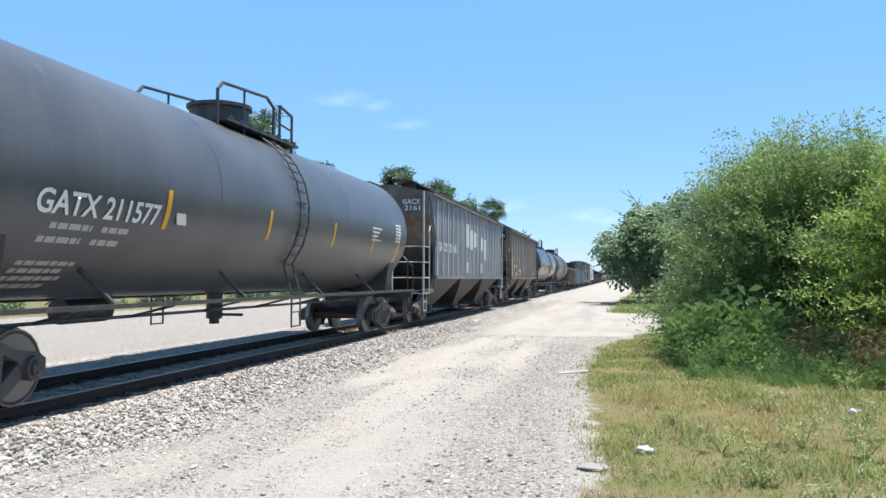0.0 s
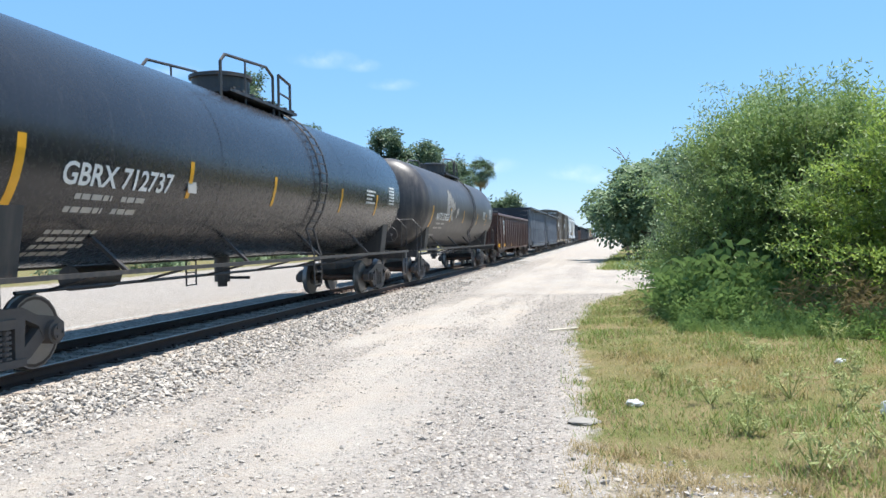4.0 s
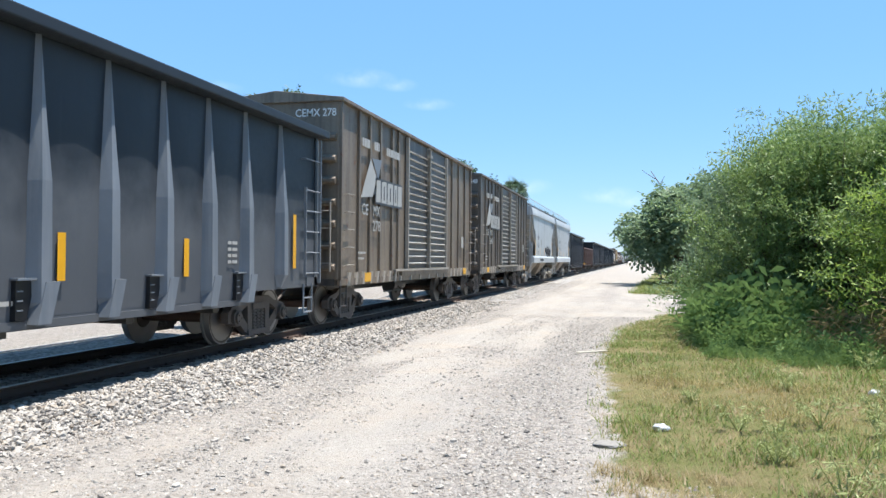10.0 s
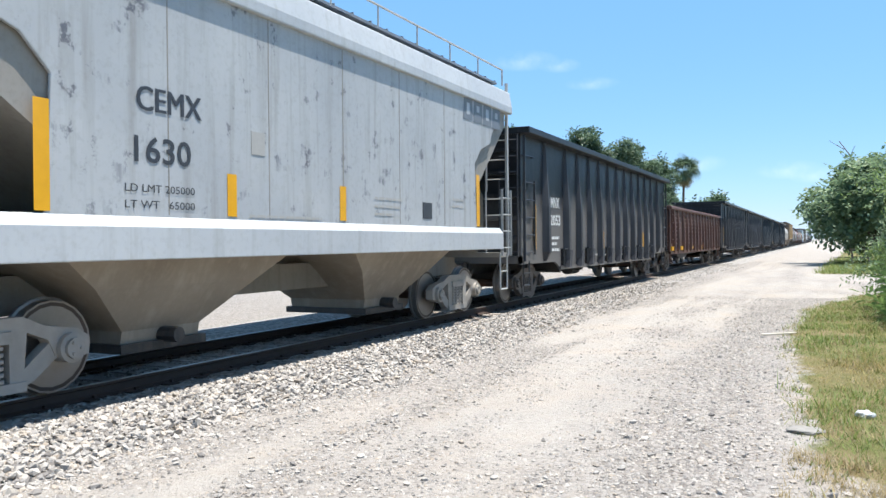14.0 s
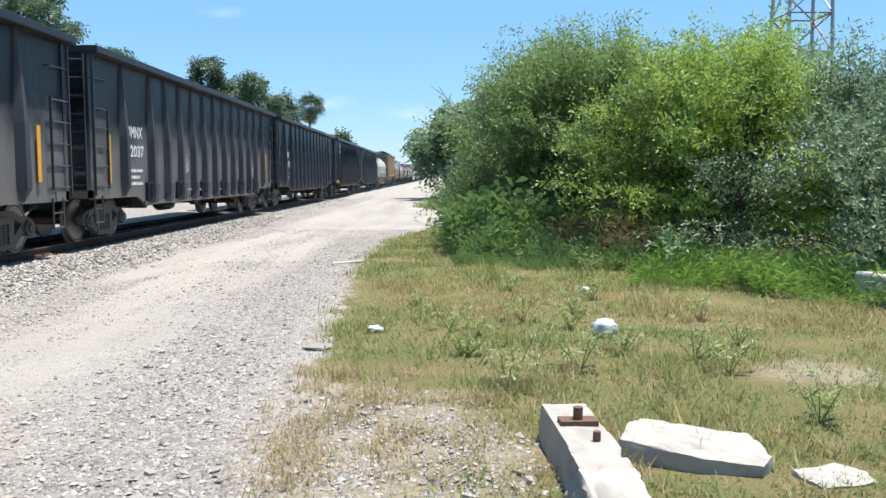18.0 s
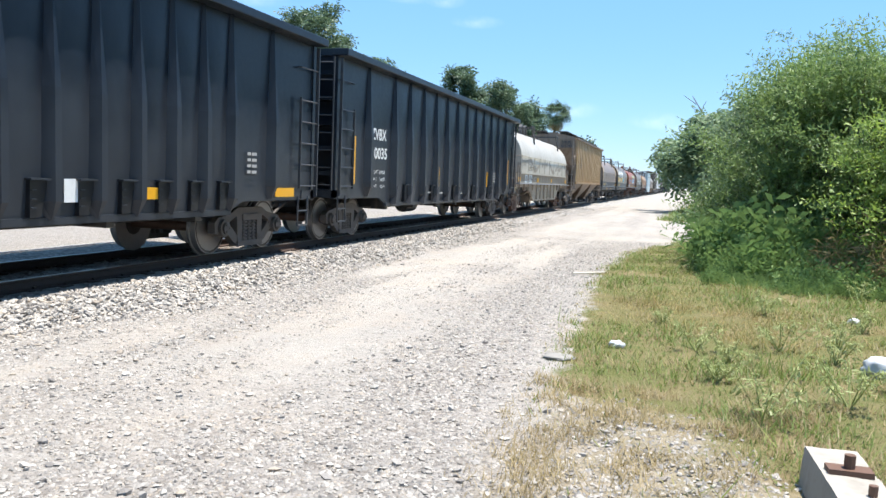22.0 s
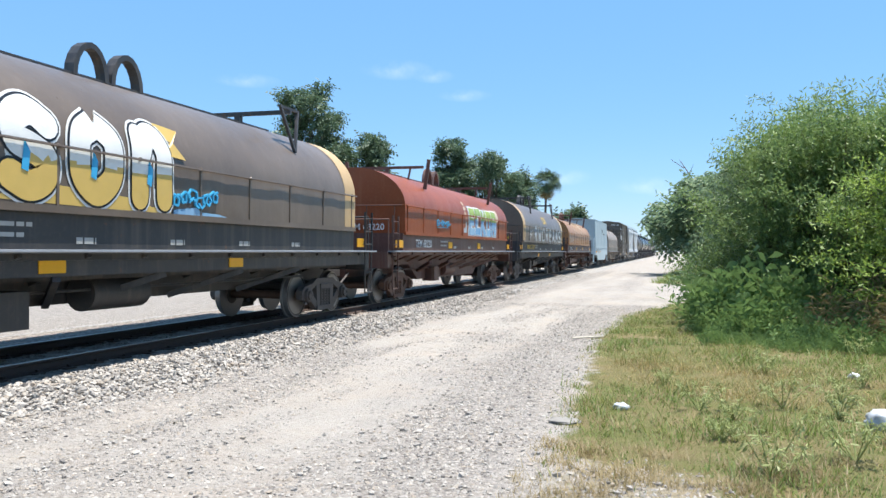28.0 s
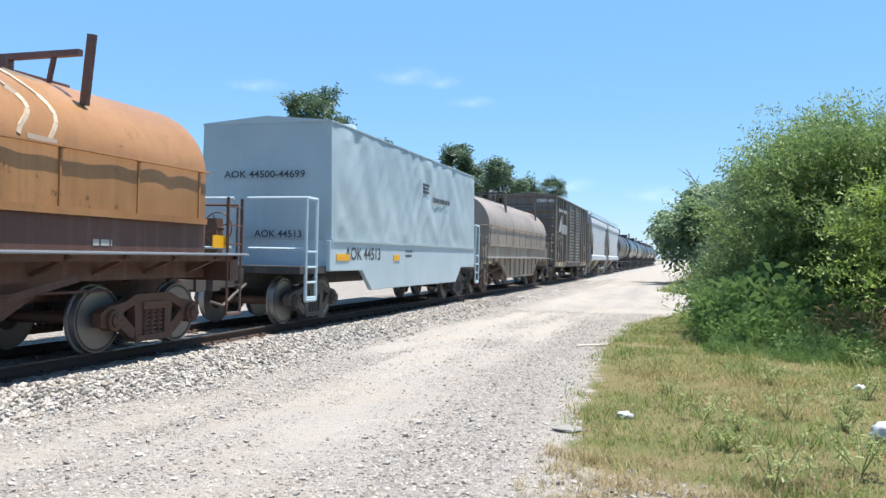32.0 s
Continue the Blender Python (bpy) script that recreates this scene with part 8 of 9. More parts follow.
# ---------------------------------------------------------------- rounded spray-paint lettering
STROKES = {                                      # each letter as smooth strokes in a unit square
    "O": [[(0.5, 1), (0.1, 0.8), (0.03, 0.5), (0.1, 0.2), (0.5, 0), (0.9, 0.2), (0.97, 0.5), (0.9, 0.8), (0.5, 1)]],
    "U": [[(0.1, 1), (0.08, 0.45), (0.2, 0.08), (0.5, 0), (0.8, 0.08), (0.92, 0.45), (0.9, 1)]],
    "E": [[(0.1, 0.5), (0.5, 0.52), (0.92, 0.56), (0.8, 0.9), (0.5, 1), (0.18, 0.85), (0.05, 0.5), (0.18, 0.12), (0.5, 0), (0.92, 0.1)]],
    "S": [[(0.92, 0.85), (0.55, 1), (0.15, 0.85), (0.2, 0.6), (0.55, 0.5), (0.88, 0.36), (0.85, 0.12), (0.5, 0), (0.08, 0.12)]],
    "N": [[(0.1, 0), (0.1, 0.5), (0.12, 0.95)], [(0.12, 0.6), (0.35, 0.95), (0.65, 1), (0.88, 0.75), (0.9, 0.4), (0.92, 0)]],
    "C": [[(0.92, 0.85), (0.55, 1), (0.15, 0.82), (0.03, 0.5), (0.15, 0.18), (0.55, 0), (0.92, 0.15)]],
    "K": [[(0.1, 0), (0.1, 0.5), (0.1, 1)], [(0.9, 1), (0.5, 0.62), (0.2, 0.48)], [(0.25, 0.5), (0.6, 0.3), (0.92, 0)]],
    "R": [[(0.1, 0), (0.1, 0.5), (0.1, 1)], [(0.15, 0.95), (0.6, 1), (0.92, 0.78), (0.6, 0.52), (0.2, 0.5)], [(0.4, 0.5), (0.7, 0.25), (0.95, 0)]],
    "W": [[(0.03, 1), (0.1, 0.5), (0.28, 0.02), (0.5, 0.6), (0.72, 0.02), (0.9, 0.5), (0.97, 1)]],
    "A": [[(0.05, 0), (0.25, 0.5), (0.5, 1), (0.75, 0.5), (0.95, 0)], [(0.25, 0.35), (0.5, 0.35), (0.75, 0.35)]],
    "M": [[(0.05, 0), (0.12, 0.55), (0.22, 1), (0.5, 0.4), (0.78, 1), (0.88, 0.55), (0.95, 0)]],
}


def smooth_path(pts, n=7):
    p = [Vector((a, b, 0)) for a, b in pts]
    p = [p[0] * 2 - p[1]] + p + [p[-1] * 2 - p[-2]]
    out = []
    for i in range(1, len(p) - 2):
        for k in range(n):
            t = k / n
            out.append(0.5 * (2 * p[i] + (p[i + 1] - p[i - 1]) * t + (2 * p[i - 1] - 5 * p[i] + 4 * p[i + 1] - p[i + 2]) * t * t + (3 * p[i] - p[i - 1] - 3 * p[i + 1] + p[i + 2]) * t ** 3))
    return out + [p[-2]]


def bubble_word(car, s, y, z, high, wide, r, mat, side, lift, name, low=None):
    """Fat rounded letters that follow a cover's side; low = (second paint, share of the height it fills)."""
    step = wide / len(s)
    for k, ch in enumerate(s):
        g = G()
        for q, pts in enumerate(STROKES[ch]):
            path = [(y + k * step + 0.5 * step + (v.x - 0.5) * (step * 0.98 - 0.42), z + 0.2 + v.y * (high - 0.4)) for v in smooth_path(pts)]
            rows = []
            for i, (a, b) in enumerate(path):
                p0, p1 = path[max(0, i - 1)], path[min(len(path) - 1, i + 1)]
                d = Vector((p1[0] - p0[0], p1[1] - p0[1], 0)).normalized()
                rows.append([(a - d.y * r * f, b + d.x * r * f) for f in (1, 0.33, -0.33, -1)])
            up = lift + 0.0012 * q + 0.0006 * k
            fit = lambda a, b: (side(b) + up, a, b)
            g.add([fit(a, b) for row in rows for a, b in row], [(4 * i + j, 4 * i + j + 1, 4 * i + 5 + j, 4 * i + 4 + j) for i in range(len(rows) - 1) for j in range(3)])
            if path[0] != path[-1]:
                for (a, b) in (path[0], path[-1]):
                    ring = [(a + r * math.cos(i * math.tau / 14), b + r * math.sin(i * math.tau / 14)) for i in range(14)]
                    g.add([(side(b) + up - 0.0004, a, b)] + [(side(w) + up - 0.0004, v, w) for v, w in ring], [(0, i + 1, (i + 1) % 14 + 1) for i in range(14)])
        me = g.mesh(name, mat)
        if low:
            me.materials.append(low[0])
            for f in me.polygons:
                f.material_index = 1 if f.center.z < z + low[1] * high else 0
        part(name, me, None, car)


BLOCKS = {"E": [[(0, 0), (0, 1)], [(0, 1), (1, 1)], [(0, 0.5), (0.85, 0.5)], [(0, 0), (1, 0)]], "C": [[(0, 0), (0, 1)], [(0, 1), (1, 1)], [(0, 0), (1, 0)]],
          "K": [[(0, 0), (0, 1)], [(0.1, 0.5), (1, 1)], [(0.1, 0.5), (1, 0)]], "O": [[(0, 0), (0, 1)], [(0, 1), (1, 1)], [(1, 1), (1, 0)], [(0, 0), (1, 0)]],
          "R": [[(0, 0), (0, 1)], [(0, 1), (1, 1)], [(1, 1), (1, 0.5)], [(0, 0.5), (1, 0.5)], [(0.4, 0.5), (1, 0)]]}


def block_word(car, s, y, z, high, wide, r, mat, side, lift, name, low=None):
    """Square-cut letters that follow a cover's side; low = (second paint, share of the height it fills)."""
    step = wide / len(s)
    for k, ch in enumerate(s):
        g = G()
        for q, ((u0, v0), (u1, v1)) in enumerate(BLOCKS[ch]):
            a = Vector((y + (k + 0.5) * step + (u0 - 0.5) * (step - 0.36), z + 0.15 + v0 * (high - 0.3) + 0.03 * math.sin(2.1 * k)))
            b = Vector((y + (k + 0.5) * step + (u1 - 0.5) * (step - 0.36), z + 0.15 + v1 * (high - 0.3) + 0.03 * math.sin(2.1 * k)))
            d = (b - a).normalized()
            a, b, n = a - d * r, b + d * r, Vector((-d.y, d.x)) * r
            rows = [[a + (b - a) * (i / 12) + n * f for f in (1, 0.33, -0.33, -1)] for i in range(13)]
            g.add([(side(v.y) + lift + 0.0012 * q, v.x, v.y) for row in rows for v in row], [(4 * i + j, 4 * i + j + 1, 4 * i + 5 + j, 4 * i + 4 + j) for i in range(12) for j in range(3)])
        me = g.mesh(name, mat)
        if low:
            me.materials.append(low[0])
            for f in me.polygons:
                f.material_index = 1 if f.center.z < z + low[1] * high else 0
        part(name, me, None, car)


def curved_patch(car, side, outline, lift, mat, name):
    """A painted patch laid on a cover's side, filled in level strips."""
    z0, z1 = min(p[1] for p in outline), max(p[1] for p in outline)
    g = G()
    rows = []
    for i in range(13):
        z = z0 + (z1 - z0) * (0.002 + 0.996 * i / 12)
        ys = []
        for (ya, za), (yb, zb) in zip(outline, outline[1:] + outline[:1]):
            if (za - z) * (zb - z) < 0:
                ys.append(ya + (yb - ya) * (z - za) / (zb - za))
        rows += [(side(z) + lift, min(ys), z), (side(z) + lift, max(ys), z)]
    g.add(rows, [(2 * i, 2 * i + 1, 2 * i + 3, 2 * i + 2) for i in range(12)])
    return part(name, g, mat, car)


# ---------------------------------------------------------------- the train, from its head to its tail
tank_car(5.4, 19.7, mat_tank_grey, "weathered dark-grey tank car with rust along its top", "GATX 211577", 2.65, feat=9.6, strips=(0.264, 0.437, 0.61, 0.762), end_strip=False, climb=0.45, tail_strip=True)
c = hopper_car(26.3, 18.85, mat_hop_grey, mat_hop_dark, mat_bay_dark, "faded grey ribbed covered hopper with dark grimy ends", rib_mat=mat_hop_rib)
for k, z0, z1 in ((6, 2.83, 3.81), (7, 2.75, 3.6), (8, 2.9, 3.55), (10, 2.8, 3.4), (11, 2.4, 3.35), (6, 1.75, 2.2), (10, 1.75, 2.2)):   # repainted squares
    y = 1.65 + 0.915 * k + (0.1 if z0 > 2 else 0.2)
    part("repaint_patch", G().box(1.57, 1.603, y, y + (0.72 if z0 > 2 else 0.45), z0, z1), mat_repaint, c, "pale repainted square")
for k in (4, 7):
    part("rust_patch", G().box(1.57, 1.602, 1.65 + 0.915 * k + 0.08, 1.65 + 0.915 * k + 0.3, 1.66, 2.1), mat_coil_orange, c, "rust-coloured primer patch")
lettering(c, "GACX", mat_letter, 0.62, 4.05, 0.17, wide=0.62, x=0.62, end=True)
lettering(c, "2161", mat_letter, 0.62, 3.83, 0.17, wide=0.55, x=0.68, end=True)
for k, s in enumerate(("GA", "CX", "21", "61")):
    lettering(c, s, mat_letter, 1.9 + k * 0.92, 2.5, 0.32, wide=0.55, x=1.605)
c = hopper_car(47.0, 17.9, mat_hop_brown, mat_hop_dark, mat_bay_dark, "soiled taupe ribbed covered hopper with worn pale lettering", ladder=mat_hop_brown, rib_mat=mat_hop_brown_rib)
g = G()
g.box(0.5, 1.45, 0.60, 0.62, 3.78, 4.36)
b = part("number_board", g, mat_black, c, "black number panel")
lettering(b, "UP 75075", mat_letter, 0.60, 3.98, 0.15, wide=0.66, x=0.64, end=True)
for ch, y, z in (("U", 2.62, 3.05), ("P", 3.46, 3.08), ("7", 1.84, 2.49), ("5", 2.61, 2.49), ("0", 3.41, 2.51), ("7", 4.32, 2.49), ("5", 5.24, 2.48)):
    lettering(c, ch, mat_letter_dim, y, z, 0.38, wide=0.27, x=1.606)
def worn_glyph(y, z, high, kind):
    """A chalky worn-off letter, told only by a few broad strokes."""
    bits = ([(0, 0.09, 0, 1), (0.24, 0.09, 0.1, 1), (0.09, 0.15, 0, 0.2)], [(0, 0.09, 0.05, 0.95), (0.09, 0.17, 0.78, 1), (0.2, 0.09, 0.45, 0.8)],
            [(0.1, 0.1, 0, 1)], [(0, 0.09, 0, 0.9), (0.1, 0.1, 0.35, 0.6), (0.23, 0.09, 0.1, 1)])[kind]
    g = G()
    for dy, w, a, b in bits:
        g.box(1.604, 1.607, y + dy, y + dy + w, z + a * high, z + b * high)
    tagged(part("worn_lettering", g, mat_letter_worn, c), kind="stuff")


for k, (y, kind) in enumerate(((7.22, 0), (8.1, 3), (9.2, 2), (10.12, 0), (11.1, 3))):
    worn_glyph(y, 2.45 + 0.04 * k, 0.46, kind)
for y, kind in ((6.15, 1), (7.0, 3), (8.12, 1), (8.98, 2), (10.15, 1), (11.1, 2), (12.15, 1)):
    worn_glyph(y, 1.86, 0.46, kind)
for y, z, w, h in ((2.52, 2.2, 0.42, 0.15), (3.38, 2.22, 0.42, 0.15), (3.4, 1.68, 0.55, 0.24), (14.05, 1.72, 0.3, 0.3)):
    part("stencil_panel", G().box(1.603, 1.606, y, y + w, z, z + h), mat_letter, c)
g = G()                                          # spray-painted blob and squiggle
g.add([(1.607, 1.96 + 0.27 * math.cos(q * math.tau / 11) * (1 + 0.2 * math.sin(q * 4.1)), 1.9 + 0.25 * math.sin(q * math.tau / 11) * (1 + 0.25 * math.cos(q * 2.7))) for q in range(11)], [tuple(range(11))])
part("spray_patch", g, mat_wash_cream, c)
for y in (4.95, 5.35, 5.75):
    part("scrawl", G().tube([(1.61, y + 0.13 * math.sin(q * 0.9) + 0.03 * q, 1.75 + 0.045 * q) for q in range(9)], 0.012, 4), mat_letter_dim, c)
yellow_marks(c, [(1.64, 1.69, 2.75), (4.12, 1.75, 2.28), (7.75, 1.75, 2.1)], x=1.625, w=0.14)
tank_car(66.1, 19.7, mat_tank_black, "glossy black tank car with yellow reflective strips", "GBRX 712737", 2.85)
t2, side2 = tank_car(87.2, 19.0, mat_tank_dirty, "dirty black tank car with chalky scrawls", "NATX 250055", 2.85)
g = G()
rnd = random.Random(8)
for k in range(16):                              # chalky scrawls
    y, z = 4.6 + rnd.uniform(0, 2.2), rnd.uniform(2.2, 3.1)
    pts = [(side2(z + dz) + 0.012, y + dy, z + dz) for dy, dz in ((0, 0), (0.1, 0.35), (0.28, 0.1), (0.36, 0.42))]
    g.tube(pts, 0.016, 4)
part("scrawl", g, mat_letter_dim, t2)
mill_gondola(107.6, 18.5, mat_gon_brown, "rust-brown low-sided gondola with a white number panel", True, "TFM", "56237")
gondola_car(127.3, 18.1, mat_gon_low_lit, "slate-grey high-sided gondola with tapered stakes", mat_ladder_mid, "ZVBX", "20030", stake_mat=mat_gon_stake, strips=(7.08, 10.56, 12.92), small=("LD LMT 209200", "LT WT    76800", "CU FT     4014"))
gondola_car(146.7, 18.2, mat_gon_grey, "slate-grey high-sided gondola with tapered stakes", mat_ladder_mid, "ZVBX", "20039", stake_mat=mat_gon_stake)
box_car(166.0, 14.1, mat_box, "weathered olive-brown boxcar with louvred double doors", "CEMX", "278")
box_car(181.7, 14.2, mat_box_dark, "soot-dark boxcar with louvred double doors", "CEMX", "548")


def cement_marks(c, number, scrawl):
    for d in (0.0, 0.018):                       # doubled, to thicken the strokes
        lettering(c, "CEMX", mat_letter_dark, 3.0 + d, 2.78, 0.25, wide=0.9, x=1.60 + 0.05 * d, bold=0.0)
    lettering(c, number, mat_letter_dark, 2.97, 2.27, 0.26, wide=0.78, x=1.60, bold=0.02)
    lettering(c, "LD LMT 205000", mat_letter_dark, 2.85, 1.97, 0.08, wide=0.95, x=1.60, bold=0.0)
    lettering(c, "LT WT   65000", mat_letter_dark, 2.85, 1.81, 0.08, wide=0.95, x=1.60, bold=0.0)
    bars(c, mat_letter_dim, [(4.7, 1.76, 1.5)], x=1.60, high=0.03)
    g = G()
    g.box(1.60, 1.606, 4.75, 5.0, 2.5, 2.77)
    part("stencil_panel", g, mat_letter_dim, c)
    for k in range(4):                           # owner's emblem as four outlined blocks
        y = 10.9 + k * 0.48
        b = part("emblem", G().add([(1.606, y, 3.74), (1.606, y + 0.44, 3.76), (1.606, y + 0.44, 4.19), (1.606, y + 0.04, 4.19)], [(0, 1, 2, 3)]), mat_logo_grey, c)
        part("gap", G().box(1.606, 1.608, y + 0.16, y + 0.3, 3.86 + 0.1 * (k % 2), 4.08), mat_white, b)
    part("stencil_panel", G().box(1.60, 1.607, 9.2, 9.55, 1.85, 2.12), mat_letter_dark, c)
    bars(c, mat_letter_dim, [(7.6, 2.1, 0.9), (7.6, 1.98, 0.8), (7.6, 1.86, 0.6), (10.4, 2.2, 0.5), (10.4, 2.08, 0.45)], x=1.60, high=0.04)
    lettering(c, "CEMX", mat_letter_dark, 0.28, 3.98, 0.12, wide=0.42, x=0.55, end=True)
    lettering(c, number, mat_letter_dark, 0.28, 3.82, 0.12, wide=0.36, x=0.58, end=True)
    if scrawl:
        g = G()
        rnd = random.Random(scrawl)
        for k in range(7):
            cy, cz = 7.95 + 0.36 * k, 2.02 + 0.12 * math.sin(k * 2.1)
            a = [(1.612, cy + (0.24 + 0.05 * (k % 2)) * math.cos(q * math.tau / 16), cz + (0.25 + 0.05 * (k % 3)) * math.sin(q * math.tau / 16)) for q in range(17)]
            g.tube(a, 0.02, 4)
            b = [(1.612, cy + 0.06 * math.cos(q * math.tau / 8), cz + 0.12 * math.sin(q * math.tau / 8)) for q in range(9)]
            g.tube(b, 0.016, 4)
        for k in range(6):
            cy = 7.05 + 0.12 * k
            g.tube([(1.612, cy, 2.0 + 0.1 * (k % 2)), (1.612, cy + 0.08, 2.3), (1.612, cy + 0.1, 2.02)], 0.012, 4)
        part("outline_graffiti", g, mat_letter_dark, c)
        g = G()
        cy = 3.85
        for k in range(9):
            w = rnd.uniform(0.08, 0.2)
            z0, z1 = 1.38 + rnd.uniform(0, 0.05), 1.52 + rnd.uniform(0, 0.08)
            g.tube([(1.688, cy, z0), (1.688, cy + w * 0.3, z1), (1.688, cy + w * 0.9, z1 - 0.05), (1.688, cy + w * 0.4, (z0 + z1) / 2), (1.688, cy + w, z0 + 0.02)], 0.009, 4)
            cy += w + rnd.uniform(0.02, 0.08)
        tagged(part("sill_scrawl", g, mat_letter_dark, c), kind="stuff")


c = cement_hopper(197.3, 13.4, "off-white smooth cement hopper with black outline graffiti")
cement_marks(c, "1629", 5)
c = cement_hopper(211.5, 13.5, "off-white smooth cement hopper with chipped dusty sides", mat_white_worn)
cement_marks(c, "1630", 0)
gondola_car(225.8, 18.0, mat_gon_black, "black high-sided gondola with white lettering", mat_ladder_dark, "OMNX", "02053")
mill_gondola(245.1, 18.6, mat_gon_rusty, "heavily rusted low-sided gondola", False, "TFM", "5530")
gondola_car(264.9, 17.5, mat_gon_black, "black high-sided gondola with faded lettering", mat_ladder_dark, "OMNX", "02061")
gondola_car(283.4, 17.6, mat_gon_black, "black high-sided gondola with a chalk scribble", mat_ladder_dark, "OMNX", "02037", glyph=True, strips=(6.95, 10.28, 12.5))
gondola_car(302.3, 17.9, mat_gon_navy, "black high-sided gondola with white lettering", mat_ladder_dark, "ZVBX", "20013", odd=0, strips=(7.1, 10.5, 13.05), small=("LD LMT 209300", "LT WT    76700", "CU FT     4014"))
gondola_car(321.9, 17.2, mat_gon_navy, "black high-sided gondola with white lettering", mat_ladder_dark, "ZVBX", "19024", bays=14, wedge=0.2, high_mark=True)
gondola_car(340.12, 17.95, mat_gon_navy, "black high-sided gondola with white lettering", mat_ladder_dark, "ZVBX", "20035", odd=0, strips=(7.2, 10.65, 13.2), small=("LD LMT 209200", "LT WT    76800", "CU FT     4014"))
# the tail: covered coil cars and more
c, sd = coil_car(359.9, 13.9, mat_coil_white, mat_coil_old, "soiled white coil car with a treeline reflection band", mark="HS", number="3541", skirt=True, over=0.9)
g = G()                                          # grey band along the cover: the treeline's reflection laid on as paint
T = 15.7
n = 60
for k in range(n):
    ya, yb = 1.0 + 13.6 * k / n, 1.0 + 13.6 * (k + 1) / n
    band_wave = lambda y: 0.14 * math.sin(y * 1.05) + 0.10 * math.sin(y * 2.3 + 1) + (0.18 if abs(y - 3.4) < 0.9 else 0) * (1 - abs(y - 3.4) / 0.9)
    za, zb = 2.30 + band_wave(ya), 2.30 + band_wave(yb)
    g.add([(sd(za) + 0.008, ya, za - 0.14), (sd(zb) + 0.008, yb, zb - 0.14), (sd(zb + 0.08) + 0.012, yb, zb + 0.08), (sd(za + 0.08) + 0.012, ya, za + 0.08)], [(0, 1, 2, 3)])
part("painted_ridge_line", g, mat_letter_worn, c)
lettering(c, "LEPER+VHS", mat_letter_dark, 2.65, 1.98, 0.34, wide=1.9, wrap=sd, bold=-0.01, lift=0.02, slant=0.1, name="graffiti_tag")
c = hopper_car(376.3, 18.2, mat_hop_tan, mat_hop_tan_end, mat_hop_tan_low, "faded tan ribbed covered hopper with darker bays", ladder=mat_hop_tan_end, rib_mat=mat_hop_tan_rib)
lettering(c, "SIRX", mat_letter_dark, 0.66, 4.05, 0.18, wide=0.6, x=0.65, end=True)
lettering(c, "475743", mat_letter_dark, 0.66, 3.82, 0.17, wide=0.7, x=0.62, end=True)
for k, (s, z) in enumerate((("SI", 2.95), ("RX", 2.95))):
    lettering(c, s, mat_letter_dark, 2.75 + k * 0.85, z, 0.3, x=1.605)
for k, (s, z) in enumerate((("475", 2.55), ("743", 2.55))):
    lettering(c, s, mat_letter_dark, 2.68 + k * 0.85, z, 0.3, wide=0.55, x=1.605)
coil_car(396.9, 13.1, mat_coil_pink, mat_frame_black, "mauve-grey coil car with cream end bands", mat_cream, "MBKX", "250311", gold=True)
c, sd = coil_car(413.1, 13.7, mat_coil_grey, mat_frame_black, "grey coil car with large white bubble graffiti", mat_cream, "MBKX", "250417", gold=True)
lettering(c, "CAR SERIES", mat_letter_gold, 1.13, 3.36, 0.13, wide=0.82, x=-0.45, end=True)
word_y = 1.5
bubble_word(c, "OUESON", word_y, 1.92, 1.26, 6.6, 0.235, mat_letter, sd, 0.008, "graffiti_halo")
bubble_word(c, "OUESON", word_y, 1.92, 1.26, 6.6, 0.205, mat_black, sd, 0.014, "graffiti_outline")
bubble_word(c, "OUESON", word_y, 1.92, 1.26, 6.6, 0.175, mat_letter, sd, 0.020, "graffiti_fill", (mat_sand_graffiti, 0.42))
for k in range(6):
    y = word_y + 0.3 + k * 1.1
    part("graffiti_highlight", G().add([(sd(2.3 + dz) + 0.030, y + 0.12 + dy, 2.3 + dz) for dy, dz in ((0, 0), (0.1, -0.03), (0.13, 0.2), (0.04, 0.34))], [(0, 1, 2, 3)]), mat_blue_grafitti, c)
for k in range(6):                               # small blue script after the word
    y = 8.05 + 0.2 * k
    part("graffiti_tag", G().tube([(sd(2.2) + 0.02, y + 0.1 * math.sin(q * 1.3 + k) + 0.02 * q, 2.12 + 0.05 * (k % 3) + 0.09 * math.cos(q * 1.3 + k)) for q in range(7)], 0.022, 4), mat_blue_grafitti, c)
curved_patch(c, sd, [(8.05, 1.88), (9.75, 1.88), (9.2, 1.97), (8.9, 1.93), (8.6, 2.04), (8.05, 1.98)], 0.014, mat_wash_blue, "graffiti_drip")
curved_patch(c, sd, [(1.7, 1.88), (3.0, 1.88), (2.2, 2.12), (2.0, 2.35)], 0.010, mat_wash_blue, "graffiti_shade")
curved_patch(c, sd, [(1.75, 2.0), (8.0, 1.9), (8.0, 2.05), (4.0, 2.25), (2.1, 2.75), (1.85, 2.5)], 0.005, mat_sand_graffiti, "graffiti_shade")
g = G()
y = word_y + 6.25
g.add([(sd(z) + 0.02, y + dy, z) for dy, z in ((0, 3.2), (0.55, 3.15), (0.35, 2.95), (0.6, 2.72), (0.1, 2.75))], [(0, 1, 2, 3, 4)])
part("graffiti_tag", g, mat_sand_graffiti, c)
c, sd = coil_car(430.3, 13.3, mat_coil_red, mat_frame_brown, "red oxide coil car with blue and green block graffiti", None, "TFM", "68220", top=3.66)
